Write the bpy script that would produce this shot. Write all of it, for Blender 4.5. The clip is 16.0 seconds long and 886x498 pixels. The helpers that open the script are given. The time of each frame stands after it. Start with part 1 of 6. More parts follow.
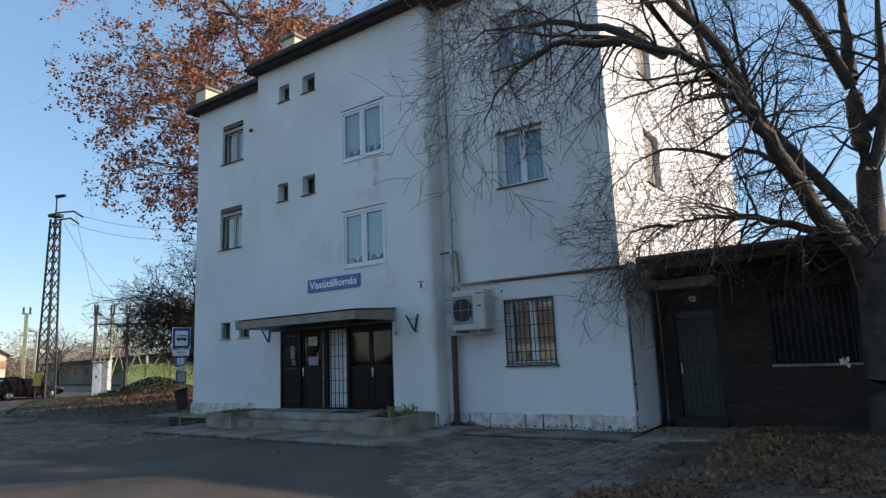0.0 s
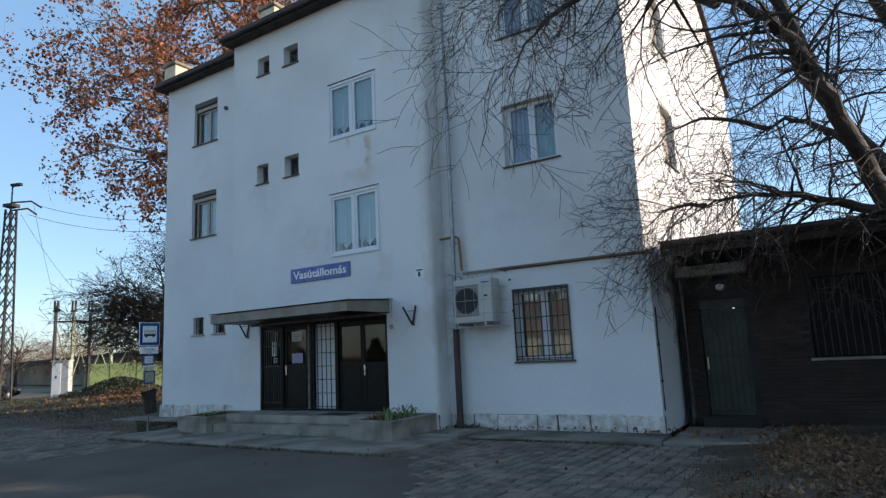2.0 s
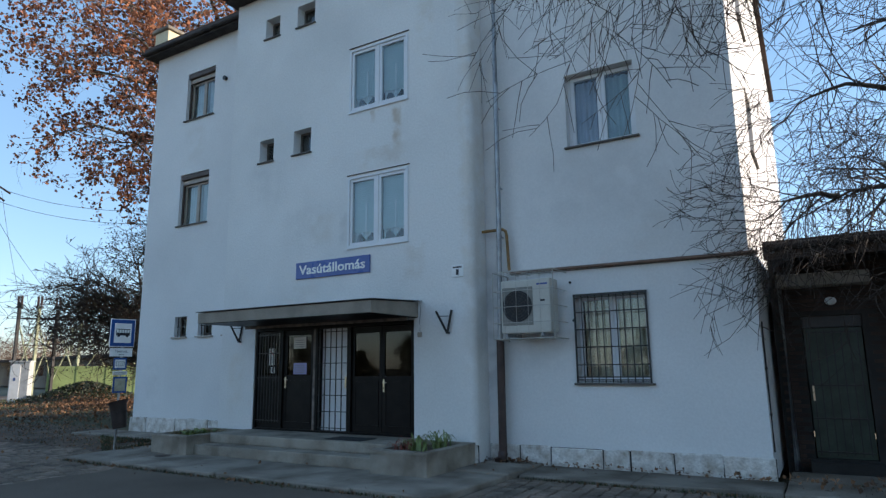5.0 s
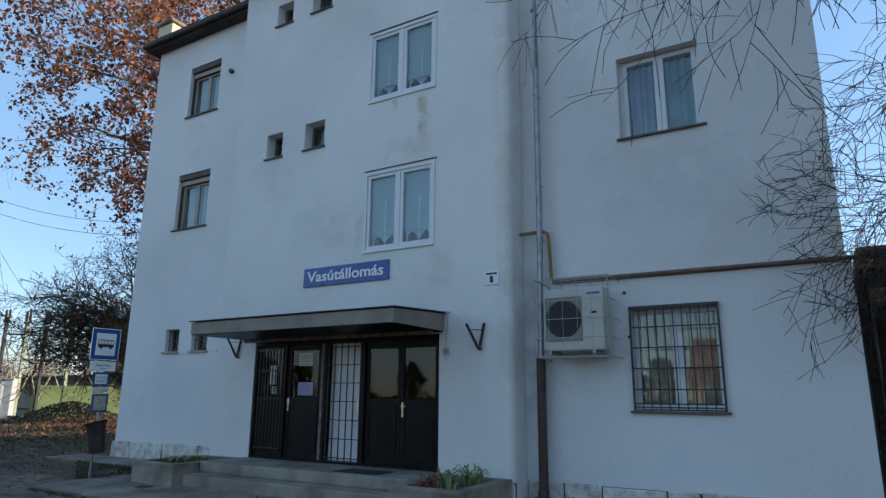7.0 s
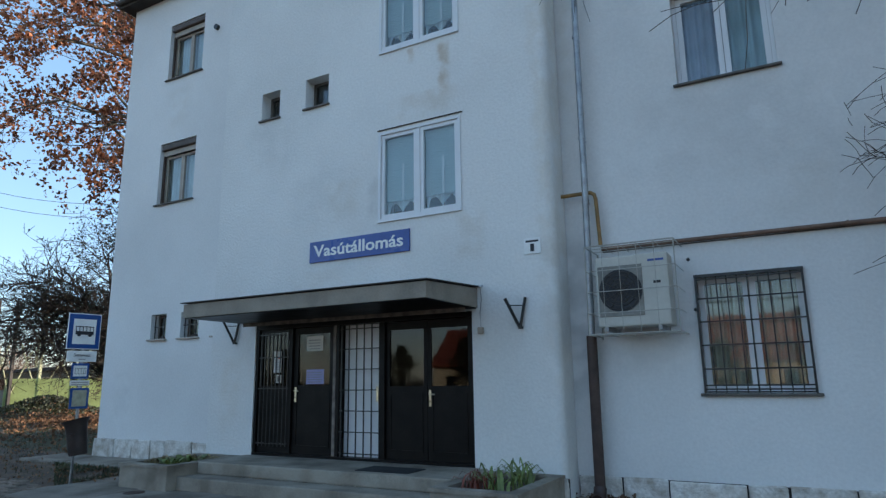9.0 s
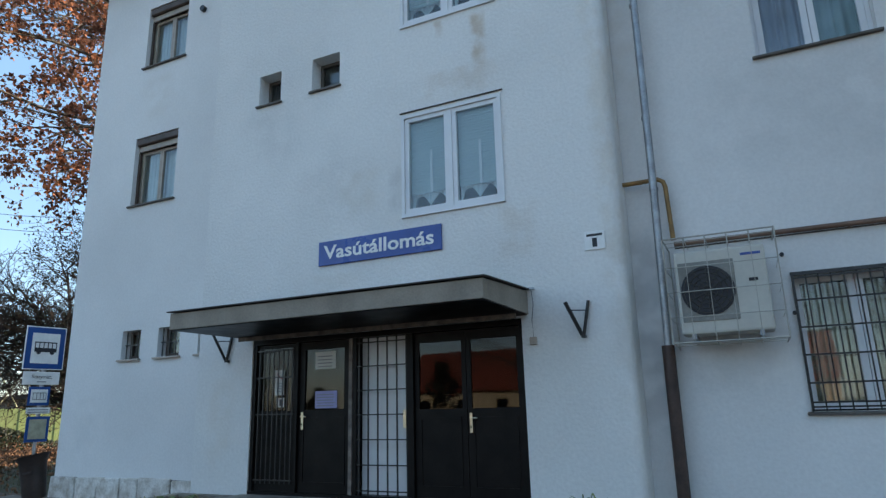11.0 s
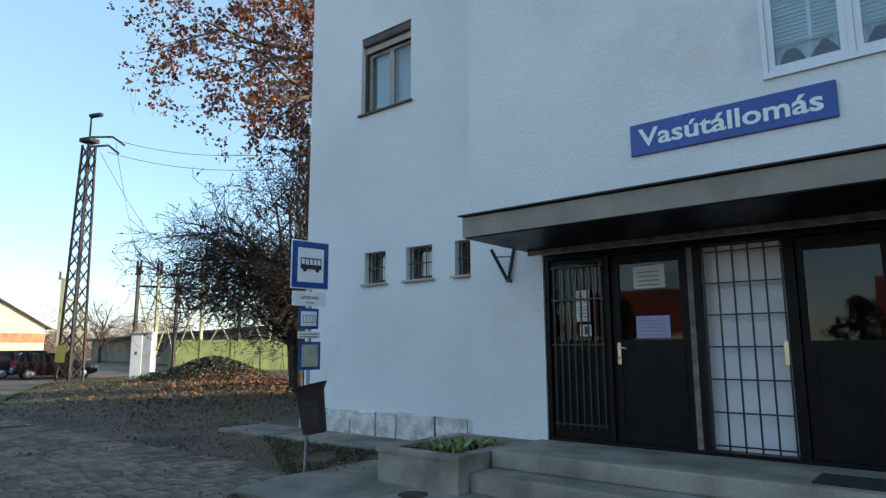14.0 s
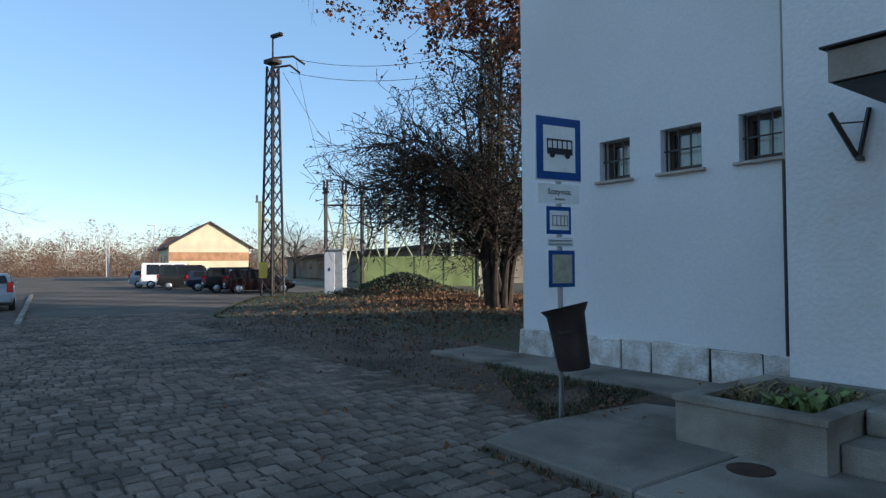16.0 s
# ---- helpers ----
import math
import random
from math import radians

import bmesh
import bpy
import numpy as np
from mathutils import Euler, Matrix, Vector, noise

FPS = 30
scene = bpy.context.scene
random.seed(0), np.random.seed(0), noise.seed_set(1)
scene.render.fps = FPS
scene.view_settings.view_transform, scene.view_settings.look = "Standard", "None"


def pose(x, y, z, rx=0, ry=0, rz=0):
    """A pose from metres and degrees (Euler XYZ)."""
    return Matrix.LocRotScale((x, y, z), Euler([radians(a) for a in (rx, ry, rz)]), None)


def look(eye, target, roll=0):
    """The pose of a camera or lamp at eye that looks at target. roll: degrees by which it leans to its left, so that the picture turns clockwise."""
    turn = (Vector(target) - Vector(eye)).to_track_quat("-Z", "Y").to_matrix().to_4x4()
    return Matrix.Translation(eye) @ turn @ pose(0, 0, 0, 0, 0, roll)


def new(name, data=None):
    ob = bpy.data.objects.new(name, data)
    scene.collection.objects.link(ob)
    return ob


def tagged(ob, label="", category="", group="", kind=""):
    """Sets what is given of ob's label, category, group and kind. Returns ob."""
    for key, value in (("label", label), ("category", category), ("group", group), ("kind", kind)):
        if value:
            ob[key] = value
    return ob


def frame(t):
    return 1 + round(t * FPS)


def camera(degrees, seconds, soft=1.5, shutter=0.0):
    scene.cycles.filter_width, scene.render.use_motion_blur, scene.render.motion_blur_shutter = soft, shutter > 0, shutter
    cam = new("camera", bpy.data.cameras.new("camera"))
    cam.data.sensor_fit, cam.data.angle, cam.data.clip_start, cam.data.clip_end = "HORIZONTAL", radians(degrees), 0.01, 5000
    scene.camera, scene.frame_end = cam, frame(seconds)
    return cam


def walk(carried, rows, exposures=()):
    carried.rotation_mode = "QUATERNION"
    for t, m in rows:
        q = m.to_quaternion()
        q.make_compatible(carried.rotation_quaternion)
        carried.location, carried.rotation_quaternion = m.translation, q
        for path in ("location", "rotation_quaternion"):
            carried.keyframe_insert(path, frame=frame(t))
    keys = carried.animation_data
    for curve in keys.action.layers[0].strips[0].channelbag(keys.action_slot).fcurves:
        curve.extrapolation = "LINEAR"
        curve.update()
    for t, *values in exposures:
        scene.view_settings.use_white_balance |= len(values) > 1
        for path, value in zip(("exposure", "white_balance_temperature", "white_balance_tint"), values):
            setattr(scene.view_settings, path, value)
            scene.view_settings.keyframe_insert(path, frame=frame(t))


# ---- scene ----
cam = camera(69.9, 16.0, soft=1.35)
PATH = [
    (0, (4.152, -3.019, 1.672), (3.013, -1.409, 2.006), -2.4),
    (0.5, (3.78, -2.839, 1.708), (2.683, -1.199, 2.032), -2.8),
    (1, (3.447, -2.71, 1.675), (2.319, -1.091, 1.996), -2.9),
    (1.5, (3.065, -2.458, 1.651), (1.963, -0.82, 1.973), -3.3),
    (2, (2.698, -2.167, 1.67), (1.632, -0.505, 1.991), -2.8),
    (2.5, (2.311, -1.919, 1.649), (1.297, -0.223, 1.959), -3.2),
    (3, (1.871, -1.671, 1.67), (0.903, 0.055, 1.963), -2.4),
    (3.5, (1.429, -1.366, 1.704), (0.438, 0.347, 1.993), -1.1),
    (3.7, (1.269, -1.272, 1.706), (0.253, 0.426, 1.996), -0.9),
    (5.8, (-0.322, -0.121, 1.662), (-1.337, 1.539, 2.123), -0.2),
    (6, (-0.445, 0.031, 1.638), (-1.545, 1.636, 2.105), 0.6),
    (6.5, (-0.747, 0.314, 1.555), (-1.828, 1.935, 2.006), 1.1),
    (7, (-1.095, 0.501, 1.573), (-2.093, 2.174, 2.026), 0.5),
    (7.5, (-1.438, 0.755, 1.585), (-2.449, 2.435, 1.976), 1.4),
    (8, (-1.781, 0.936, 1.564), (-2.789, 2.621, 1.945), 1.9),
    (8.5, (-2.142, 1.066, 1.573), (-3.075, 2.792, 1.962), 0.4),
    (9, (-2.519, 1.311, 1.607), (-3.464, 3.026, 2.012), -0.8),
    (11.3, (-4.503, 2.195, 1.554), (-5.318, 3.956, 2.041), -2.0),
    (11.5, (-4.717, 2.195, 1.561), (-5.527, 3.96, 2.04), -2.4),
    (12, (-5.177, 2.346, 1.533), (-6.033, 4.094, 1.996), -1.5),
    (12.5, (-5.639, 2.508, 1.533), (-6.486, 4.275, 1.932), -1.5),
    (13, (-6.069, 2.701, 1.555), (-6.944, 4.457, 1.945), -0.8),
    (13.5, (-6.636, 2.841, 1.52), (-7.592, 4.562, 1.869), -1.1),
    (14, (-7.219, 2.909, 1.463), (-8.46, 4.446, 1.773), -0.3),
    (14.5, (-7.746, 3.104, 1.432), (-9.113, 4.546, 1.66), -0.5),
    (15, (-8.332, 3.222, 1.424), (-9.771, 4.6, 1.599), -1.1),
    (15.5, (-8.892, 3.466, 1.437), (-10.447, 4.716, 1.583), -0.8),
    (16, (-9.464, 3.679, 1.409), (-11.078, 4.86, 1.465), -0.4),
]
walk(cam, [(t, look(eye, target, roll)) for t, eye, target, roll in PATH],
     [(0, 0.42, 5900, 14), (3.5, 0.68, 5900, 14), (7, 0.6, 5850, 14), (9, 0.9, 6000, 14), (12.5, 1.02, 6250, 15), (14, 1.03, 6150, 13), (14.5, 0.68, 5850, 12), (15, 0.6, 5750, 12), (16, 0.42, 5650, 13)])

# ---------- world, sun ----------
SUN_EL, SUN_AZ = 15.5, 55.0
world = bpy.data.worlds.new("World")
scene.world = world
world.use_nodes = True
wn, wl = world.node_tree.nodes, world.node_tree.links
sky = wn.new("ShaderNodeTexSky")
sky.sky_type = "NISHITA"
sky.sun_disc = False
sky.sun_elevation, sky.sun_rotation = radians(SUN_EL), radians(SUN_AZ)
sky.air_density, sky.dust_density, sky.ozone_density = 1.0, 0.25, 1.3
haze = wn.new("ShaderNodeMixRGB")          # evens the sky out from zenith to horizon
haze.inputs[0].default_value, haze.inputs[2].default_value = 0.4, (1.75, 3.0, 4.1, 1)
wl.new(sky.outputs[0], haze.inputs[1])
wl.new(haze.outputs[0], wn["Background"].inputs[0])
wn["Background"].inputs[1].default_value = 0.15
sun_data = bpy.data.lights.new("sun", "SUN")
sun_data.energy, sun_data.angle, sun_data.color = 5.0, radians(0.6), (1.0, 0.82, 0.6)
sun = new("sun", sun_data)
a, e = radians(SUN_AZ), radians(SUN_EL)
sun.matrix_world = look((0, 0, 0), (-math.sin(a) * math.cos(e), -math.cos(a) * math.cos(e), -math.sin(e)))

# ---------- materials ----------


def mat(name, col, rough=0.7, metal=0.0, var=0.18, big=0.8, fine=30.0, bump=0.15, col2=None, rnd=0.0, island=0.0, spec=0.5, trans=0.0, emit=0.0):
    m = bpy.data.materials.new(name)
    m.use_nodes = True
    nt = m.node_tree
    n, l = nt.nodes, nt.links
    b = n["Principled BSDF"]
    tc = n.new("ShaderNodeTexCoord")
    n1 = n.new("ShaderNodeTexNoise")
    n1.inputs["Scale"].default_value, n1.inputs["Detail"].default_value = big, 5
    n2 = n.new("ShaderNodeTexNoise")
    n2.inputs["Scale"].default_value, n2.inputs["Detail"].default_value = fine, 4
    l.new(tc.outputs["Object"], n1.inputs["Vector"])
    l.new(tc.outputs["Object"], n2.inputs["Vector"])
    mx = n.new("ShaderNodeMixRGB")
    c2 = col2 or tuple(c * (1 - 2 * var) for c in col)
    mx.inputs[1].default_value, mx.inputs[2].default_value = (*col, 1), (*c2, 1)
    rp = n.new("ShaderNodeMapRange")
    rp.inputs[1].default_value, rp.inputs[2].default_value = 0.38, 0.68
    l.new(n1.outputs[0], rp.inputs[0])
    l.new(rp.outputs[0], mx.inputs[0])
    mu = n.new("ShaderNodeMixRGB")
    mu.blend_type = "MULTIPLY"
    mu.inputs[0].default_value = 1.0
    gr = n.new("ShaderNodeMapRange")
    gr.inputs[1].default_value, gr.inputs[2].default_value = 0.25, 0.75
    gr.inputs[3].default_value, gr.inputs[4].default_value = 1 - var, 1 + var * 0.6
    l.new(n2.outputs[0], gr.inputs[0])
    l.new(mx.outputs[0], mu.inputs[1])
    l.new(gr.outputs[0], mu.inputs[2])
    out = mu.outputs[0]
    if rnd or island:
        src = n.new("ShaderNodeNewGeometry").outputs["Random Per Island"] if island else n.new("ShaderNodeObjectInfo").outputs["Random"]
        k = island or rnd
        mr = n.new("ShaderNodeMapRange")
        mr.inputs[3].default_value, mr.inputs[4].default_value = 1 - k, 1 + k
        l.new(src, mr.inputs[0])
        m2 = n.new("ShaderNodeMixRGB")
        m2.blend_type = "MULTIPLY"
        m2.inputs[0].default_value = 1.0
        l.new(out, m2.inputs[1])
        l.new(mr.outputs[0], m2.inputs[2])
        out = m2.outputs[0]
    l.new(out, b.inputs["Base Color"])
    b.inputs["Metallic"].default_value = metal
    b.inputs["Specular IOR Level"].default_value = spec
    rr = n.new("ShaderNodeMapRange")
    rr.inputs[3].default_value, rr.inputs[4].default_value = max(0.03, rough - 0.12), min(1, rough + 0.1)
    l.new(n1.outputs[0], rr.inputs[0])
    l.new(rr.outputs[0], b.inputs["Roughness"])
    if bump:
        bp = n.new("ShaderNodeBump")
        bp.inputs["Strength"].default_value, bp.inputs["Distance"].default_value = bump, 0.02
        l.new(n2.outputs[0], bp.inputs["Height"])
        l.new(bp.outputs[0], b.inputs["Normal"])
    if trans:
        tr = n.new("ShaderNodeBsdfTranslucent")
        l.new(out, tr.inputs[0])
        ms = n.new("ShaderNodeMixShader")
        ms.inputs[0].default_value = trans
        l.new(b.outputs[0], ms.inputs[1])
        l.new(tr.outputs[0], ms.inputs[2])
        l.new(ms.outputs[0], n["Material Output"].inputs[0])
    if emit:
        b.inputs["Emission Color"].default_value, b.inputs["Emission Strength"].default_value = (*col, 1), emit
    return m


def add_stain(m, col, boxes):
    """Long uneven runs of dirt at given world places: (x, half width, z low, z high, strength)."""
    nt = m.node_tree
    n, l = nt.nodes, nt.links
    b = n["Principled BSDF"]
    src = b.inputs["Base Color"].links[0].from_socket
    geo = n.new("ShaderNodeNewGeometry")
    nz = n.new("ShaderNodeTexNoise")
    nz.inputs["Scale"].default_value, nz.inputs["Detail"].default_value = 3.0, 6
    l.new(geo.outputs["Position"], nz.inputs["Vector"])
    sep = n.new("ShaderNodeSeparateXYZ")
    l.new(geo.outputs["Position"], sep.inputs[0])

    def math_node(op, a, bb):
        q = n.new("ShaderNodeMath")
        q.operation = op
        for i, v in enumerate((a, bb)):
            if isinstance(v, (int, float)):
                q.inputs[i].default_value = v
            else:
                l.new(v, q.inputs[i])
        return q.outputs[0]

    def ramp(v, a0, a1):
        q = n.new("ShaderNodeMapRange")
        q.interpolation_type = "SMOOTHSTEP"
        q.inputs[1].default_value, q.inputs[2].default_value = a0, a1
        l.new(v, q.inputs[0])
        return q.outputs[0]

    wob = math_node("MULTIPLY_ADD", nz.outputs[0], 0.22)
    wob.node.inputs[2].default_value = -0.11
    xx = math_node("ADD", sep.outputs[0], wob)
    for x, hw, z0, z1, k in boxes:
        d = math_node("ABSOLUTE", math_node("SUBTRACT", xx, x), 0)
        mx = math_node("SUBTRACT", 1.0, ramp(d, hw * 0.3, hw))
        zz = math_node("MULTIPLY", ramp(sep.outputs[2], z0, z0 + (z1 - z0) * 0.4), math_node("SUBTRACT", 1.0, ramp(sep.outputs[2], z1 - (z1 - z0) * 0.15, z1)))
        f = math_node("MULTIPLY", math_node("MULTIPLY", mx, zz), math_node("MULTIPLY", ramp(nz.outputs[0], 0.3, 0.62), k))
        mix = n.new("ShaderNodeMixRGB")
        mix.inputs[2].default_value = (*col, 1)
        l.new(f, mix.inputs[0])
        l.new(src, mix.inputs[1])
        src = mix.outputs[0]
    l.new(src, b.inputs["Base Color"])


def glass_mat(name, tint=(0.9, 0.95, 0.95), see=0.97, gloss=1.6):
    m = bpy.data.materials.new(name)
    m.use_nodes = True
    n, l = m.node_tree.nodes, m.node_tree.links
    tr = n.new("ShaderNodeBsdfTransparent")
    tr.inputs[0].default_value = (*[c * see for c in tint], 1)
    gl = n.new("ShaderNodeBsdfGlossy")
    gl.inputs["Roughness"].default_value = 0.02
    lw = n.new("ShaderNodeLayerWeight")
    lw.inputs[0].default_value = 0.5
    pw = n.new("ShaderNodeMath")
    pw.operation = "POWER"
    pw.inputs[1].default_value = 5.0
    l.new(lw.outputs["Facing"], pw.inputs[0])
    fr = n.new("ShaderNodeMath")
    fr.operation = "MULTIPLY_ADD"
    fr.inputs[1].default_value, fr.inputs[2].default_value = 0.9, 0.045
    l.new(pw.outputs[0], fr.inputs[0])
    nz = n.new("ShaderNodeTexNoise")
    nz.inputs["Scale"].default_value = 1.6
    bp = n.new("ShaderNodeBump")
    bp.inputs["Strength"].default_value, bp.inputs["Distance"].default_value = 0.03, 0.02
    l.new(nz.outputs[0], bp.inputs["Height"])
    l.new(bp.outputs[0], gl.inputs["Normal"])
    mu = n.new("ShaderNodeMath")
    mu.operation, mu.use_clamp = "MULTIPLY", True
    mu.inputs[1].default_value = gloss
    l.new(fr.outputs[0], mu.inputs[0])
    ms = n.new("ShaderNodeMixShader")
    l.new(mu.outputs[0], ms.inputs[0])
    l.new(tr.outputs[0], ms.inputs[1])
    l.new(gl.outputs[0], ms.inputs[2])
    l.new(ms.outputs[0], n["Material Output"].inputs[0])
    return m


M_STUCCO = mat("white stucco", (0.747, 0.738, 0.711), 0.9, var=0.07, big=0.45, fine=22, bump=0.42, spec=0.2)
M_STUCCO2 = mat("white stucco smooth", (0.738, 0.729, 0.711), 0.9, var=0.06, big=0.35, fine=24, bump=0.16, spec=0.2)
add_stain(M_STUCCO, (0.42, 0.29, 0.16), [(-7.25, 0.16, 6.25, 7.34, 0.6), (-7.9, 0.1, 7.0, 7.36, 0.4), (-7.6, 0.9, 5.9, 6.5, 0.22), (-6.8, 0.35, 3.3, 4.3, 0.2), (-9.9, 0.8, 2.95, 3.6, 0.12)])
add_stain(M_STUCCO, (0.3, 0.3, 0.3), [(-5.4, 0.4, 0.9, 3.9, 0.12), (-9.8, 0.9, 4.2, 5.5, 0.12), (-11.1, 0.8, 5.4, 6.7, 0.14), (-8.6, 0.25, 4.2, 5.2, 0.25)])
add_stain(M_STUCCO, (0.5, 0.38, 0.22), [(-5.5, 0.3, 0.3, 11.2, 0.22), (-9.3, 0.5, 4.3, 5.2, 0.14), (-6.5, 0.3, 8.2, 10.6, 0.2), (-11.9, 0.35, 0.4, 2.2, 0.15)])
add_stain(M_STUCCO2, (0.45, 0.37, 0.26), [(-5.25, 0.25, 3.6, 11.0, 0.2), (-2.2, 0.5, 3.5, 4.4, 0.12), (-3.0, 0.8, 7.4, 8.9, 0.14), (-15.0, 0.6, 7.4, 8.8, 0.14)])
add_stain(M_STUCCO2, (0.3, 0.3, 0.3), [(-16.2, 0.5, 0.4, 2.0, 0.12), (-1.5, 0.6, 5.0, 8.5, 0.12), (-4.4, 0.5, 6.0, 9.0, 0.12), (-5.3, 0.3, 0.6, 3.9, 0.42), (-4.3, 1.2, 1.5, 2.4, 0.2), (-3.0, 2.2, 4.0, 5.8, 0.13)])
M_STONE = mat("plinth limestone", (0.68, 0.65, 0.6), 0.9, var=0.2, big=6.0, fine=26, bump=0.9, rnd=0.12, col2=(0.42, 0.37, 0.31))
M_CONC = mat("concrete", (0.36, 0.32, 0.262), 0.9, spec=0.15, var=0.24, big=2.0, fine=90, bump=0.6, col2=(0.2, 0.17, 0.135))
M_SLAB = mat("pavement concrete", (0.3, 0.262, 0.215), 0.9, spec=0.12, var=0.24, big=1.3, fine=90, bump=0.6, rnd=0.16, col2=(0.15, 0.126, 0.1))
M_CONC_D = mat("canopy concrete", (0.29, 0.25, 0.2), 0.85, var=0.12, big=2.5, fine=35, bump=0.2)
M_SETT = mat("granite sett", (0.245, 0.19, 0.148), 0.85, spec=0.06, var=0.24, big=1.3, fine=38, bump=0.8, island=0.26, col2=(0.14, 0.117, 0.094))
M_SETT1 = mat("granite sett single", (0.245, 0.19, 0.148), 0.85, spec=0.06, var=0.24, big=1.3, fine=38, bump=0.8, rnd=0.26, col2=(0.14, 0.117, 0.094))
M_ASPH = mat("worn asphalt", (0.125, 0.1, 0.078), 0.9, spec=0.06, var=0.22, big=0.35, fine=60, bump=0.5, col2=(0.17, 0.147, 0.124))
M_PATCH = mat("dark asphalt patch", (0.15, 0.122, 0.097), 0.9, spec=0.06, var=0.2, big=0.5, fine=70, bump=0.4, col2=(0.115, 0.094, 0.075))
M_SOIL = mat("trodden soil", (0.125, 0.08, 0.048), 0.95, var=0.4, big=1.1, fine=14, bump=1.0, col2=(0.045, 0.032, 0.02))
M_GRASSG = mat("poor lawn", (0.0675, 0.0675, 0.027), 0.95, var=0.35, big=0.5, fine=20, bump=0.9, col2=(0.09, 0.0675, 0.0405))
M_FAR = mat("far field", (0.16, 0.13, 0.08), 0.95, var=0.25, big=0.05, fine=1.2, bump=0.0, col2=(0.09, 0.09, 0.04))
M_BLADE = mat("grass blade", (0.062, 0.072, 0.024), 0.7, var=0.3, island=0.5, bump=0)
M_LITTER = mat("fallen leaf", (0.22, 0.115, 0.055), 0.8, var=0.25, island=0.6, bump=0, col2=(0.11, 0.06, 0.034), trans=0.1)
M_PLANE_LEAF = mat("plane tree leaf", (0.42, 0.165, 0.07), 0.75, var=0.25, big=0.4, island=0.7, bump=0, col2=(0.2, 0.075, 0.045), trans=0.3)
M_DARK_LEAF = mat("dark small leaf", (0.035, 0.04, 0.018), 0.6, var=0.3, island=0.5, bump=0, trans=0.1)
M_BARK = mat("grey-brown bark", (0.075, 0.058, 0.044), 0.95, var=0.3, big=4, fine=28, bump=0.9)
M_BARK_D = mat("dark bark", (0.06, 0.044, 0.034), 0.95, var=0.3, big=4, fine=28, bump=0.9)
M_BARK_P = mat("plane bark", (0.2, 0.16, 0.11), 0.95, var=0.35, big=2, fine=12, bump=0.5)
M_FARTREE = mat("far winter wood", (0.25, 0.155, 0.1), 0.95, var=0.3, big=0.1, fine=0.7, island=0.22, bump=0, trans=0.1)
M_TILE = mat("dark roof tile", (0.10, 0.065, 0.05), 0.85, var=0.25, big=2, fine=18, bump=0.4)
M_BITUMEN = mat("roof eave board", (0.05, 0.04, 0.035), 0.85, var=0.25, big=3, fine=25, bump=0.3)
M_BRICK = mat("dark brown brick", (0.052, 0.03, 0.021), 0.85, var=0.25, big=1.5, fine=40, bump=0.5, rnd=0.3)
M_BRICK_I = mat("dark brown brick joined", (0.052, 0.03, 0.021), 0.85, var=0.25, big=1.5, fine=40, bump=0.5, island=0.3)
M_MORTAR = mat("dark mortar", (0.034, 0.0306, 0.0272), 0.95, var=0.2, big=2, fine=50, bump=0.4)
M_WPVC = mat("white window frame", (0.702, 0.711, 0.72), 0.35, var=0.03, big=2, fine=10, bump=0.02)
M_OLDW = mat("aged cream window frame", (0.4, 0.34, 0.28), 0.5, var=0.12, big=6, fine=40, bump=0.1)
M_SHUT = mat("brown roller shutter", (0.08, 0.052, 0.038), 0.6, var=0.2, big=4, fine=30, bump=0.2)
M_SILL = mat("dark stone sill", (0.12, 0.105, 0.09), 0.7, var=0.2, big=5, fine=40, bump=0.2)
# near-black colour stands for the darkness of unlit rooms behind the glass
M_ROOM_SHADE = mat("near-black room shade", (0.03, 0.03, 0.03), 0.9, var=0.1, bump=0)
M_CURT = mat("white net curtain", (0.82, 0.85, 0.86), 0.9, var=0.06, big=4, fine=60, bump=0.05, trans=0.3)
M_CURT_Y = mat("cream curtain", (0.6, 0.52, 0.4), 0.9, var=0.12, big=4, fine=60, bump=0.05)
M_CURT_L = mat("lilac-grey curtain", (0.36, 0.37, 0.46), 0.9, var=0.12, big=3, fine=60, bump=0.05)
M_SHEDG = mat("grey-green rendered wall", (0.23, 0.22, 0.17), 0.9, var=0.2, big=0.15, fine=3, bump=0.1, col2=(0.13, 0.1, 0.08))
M_IVY = mat("ivy leaf", (0.04, 0.055, 0.02), 0.6, var=0.3, island=0.5, bump=0)
M_CURT_B = mat("blue-grey curtain", (0.33, 0.43, 0.46), 0.9, var=0.1, big=3, fine=60, bump=0.05)
M_BLIND = mat("pale slat blind", (0.5, 0.58, 0.6), 0.6, var=0.06, big=3, fine=40, bump=0.03)
M_GLASS = glass_mat("window glass")
M_GLASS_D = glass_mat("dim door glass", (0.7, 0.7, 0.68), 0.4, 0.75)
M_BLACK = mat("black painted metal", (0.018, 0.018, 0.018), 0.4, var=0.25, big=6, fine=40, bump=0.08)
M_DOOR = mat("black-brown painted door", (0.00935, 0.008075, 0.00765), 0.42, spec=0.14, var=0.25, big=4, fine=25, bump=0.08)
M_DOORFR = mat("weathered grey door post", (0.22, 0.18, 0.15), 0.7, var=0.3, big=8, fine=40, bump=0.2)
M_GALV = mat("galvanised steel", (0.38, 0.39, 0.4), 0.45, metal=0.7, var=0.15, big=6, fine=40, bump=0.05)
M_BRASS = mat("worn brass handle", (0.7, 0.62, 0.45), 0.3, metal=0.9, var=0.1, bump=0)
M_GAS = mat("ochre gas pipe", (0.3, 0.165, 0.045), 0.5, var=0.2, big=5, fine=30, bump=0.05)
M_RUSTP = mat("brown drain pipe", (0.06, 0.032, 0.024), 0.5, var=0.25, big=5, fine=30, bump=0.08)
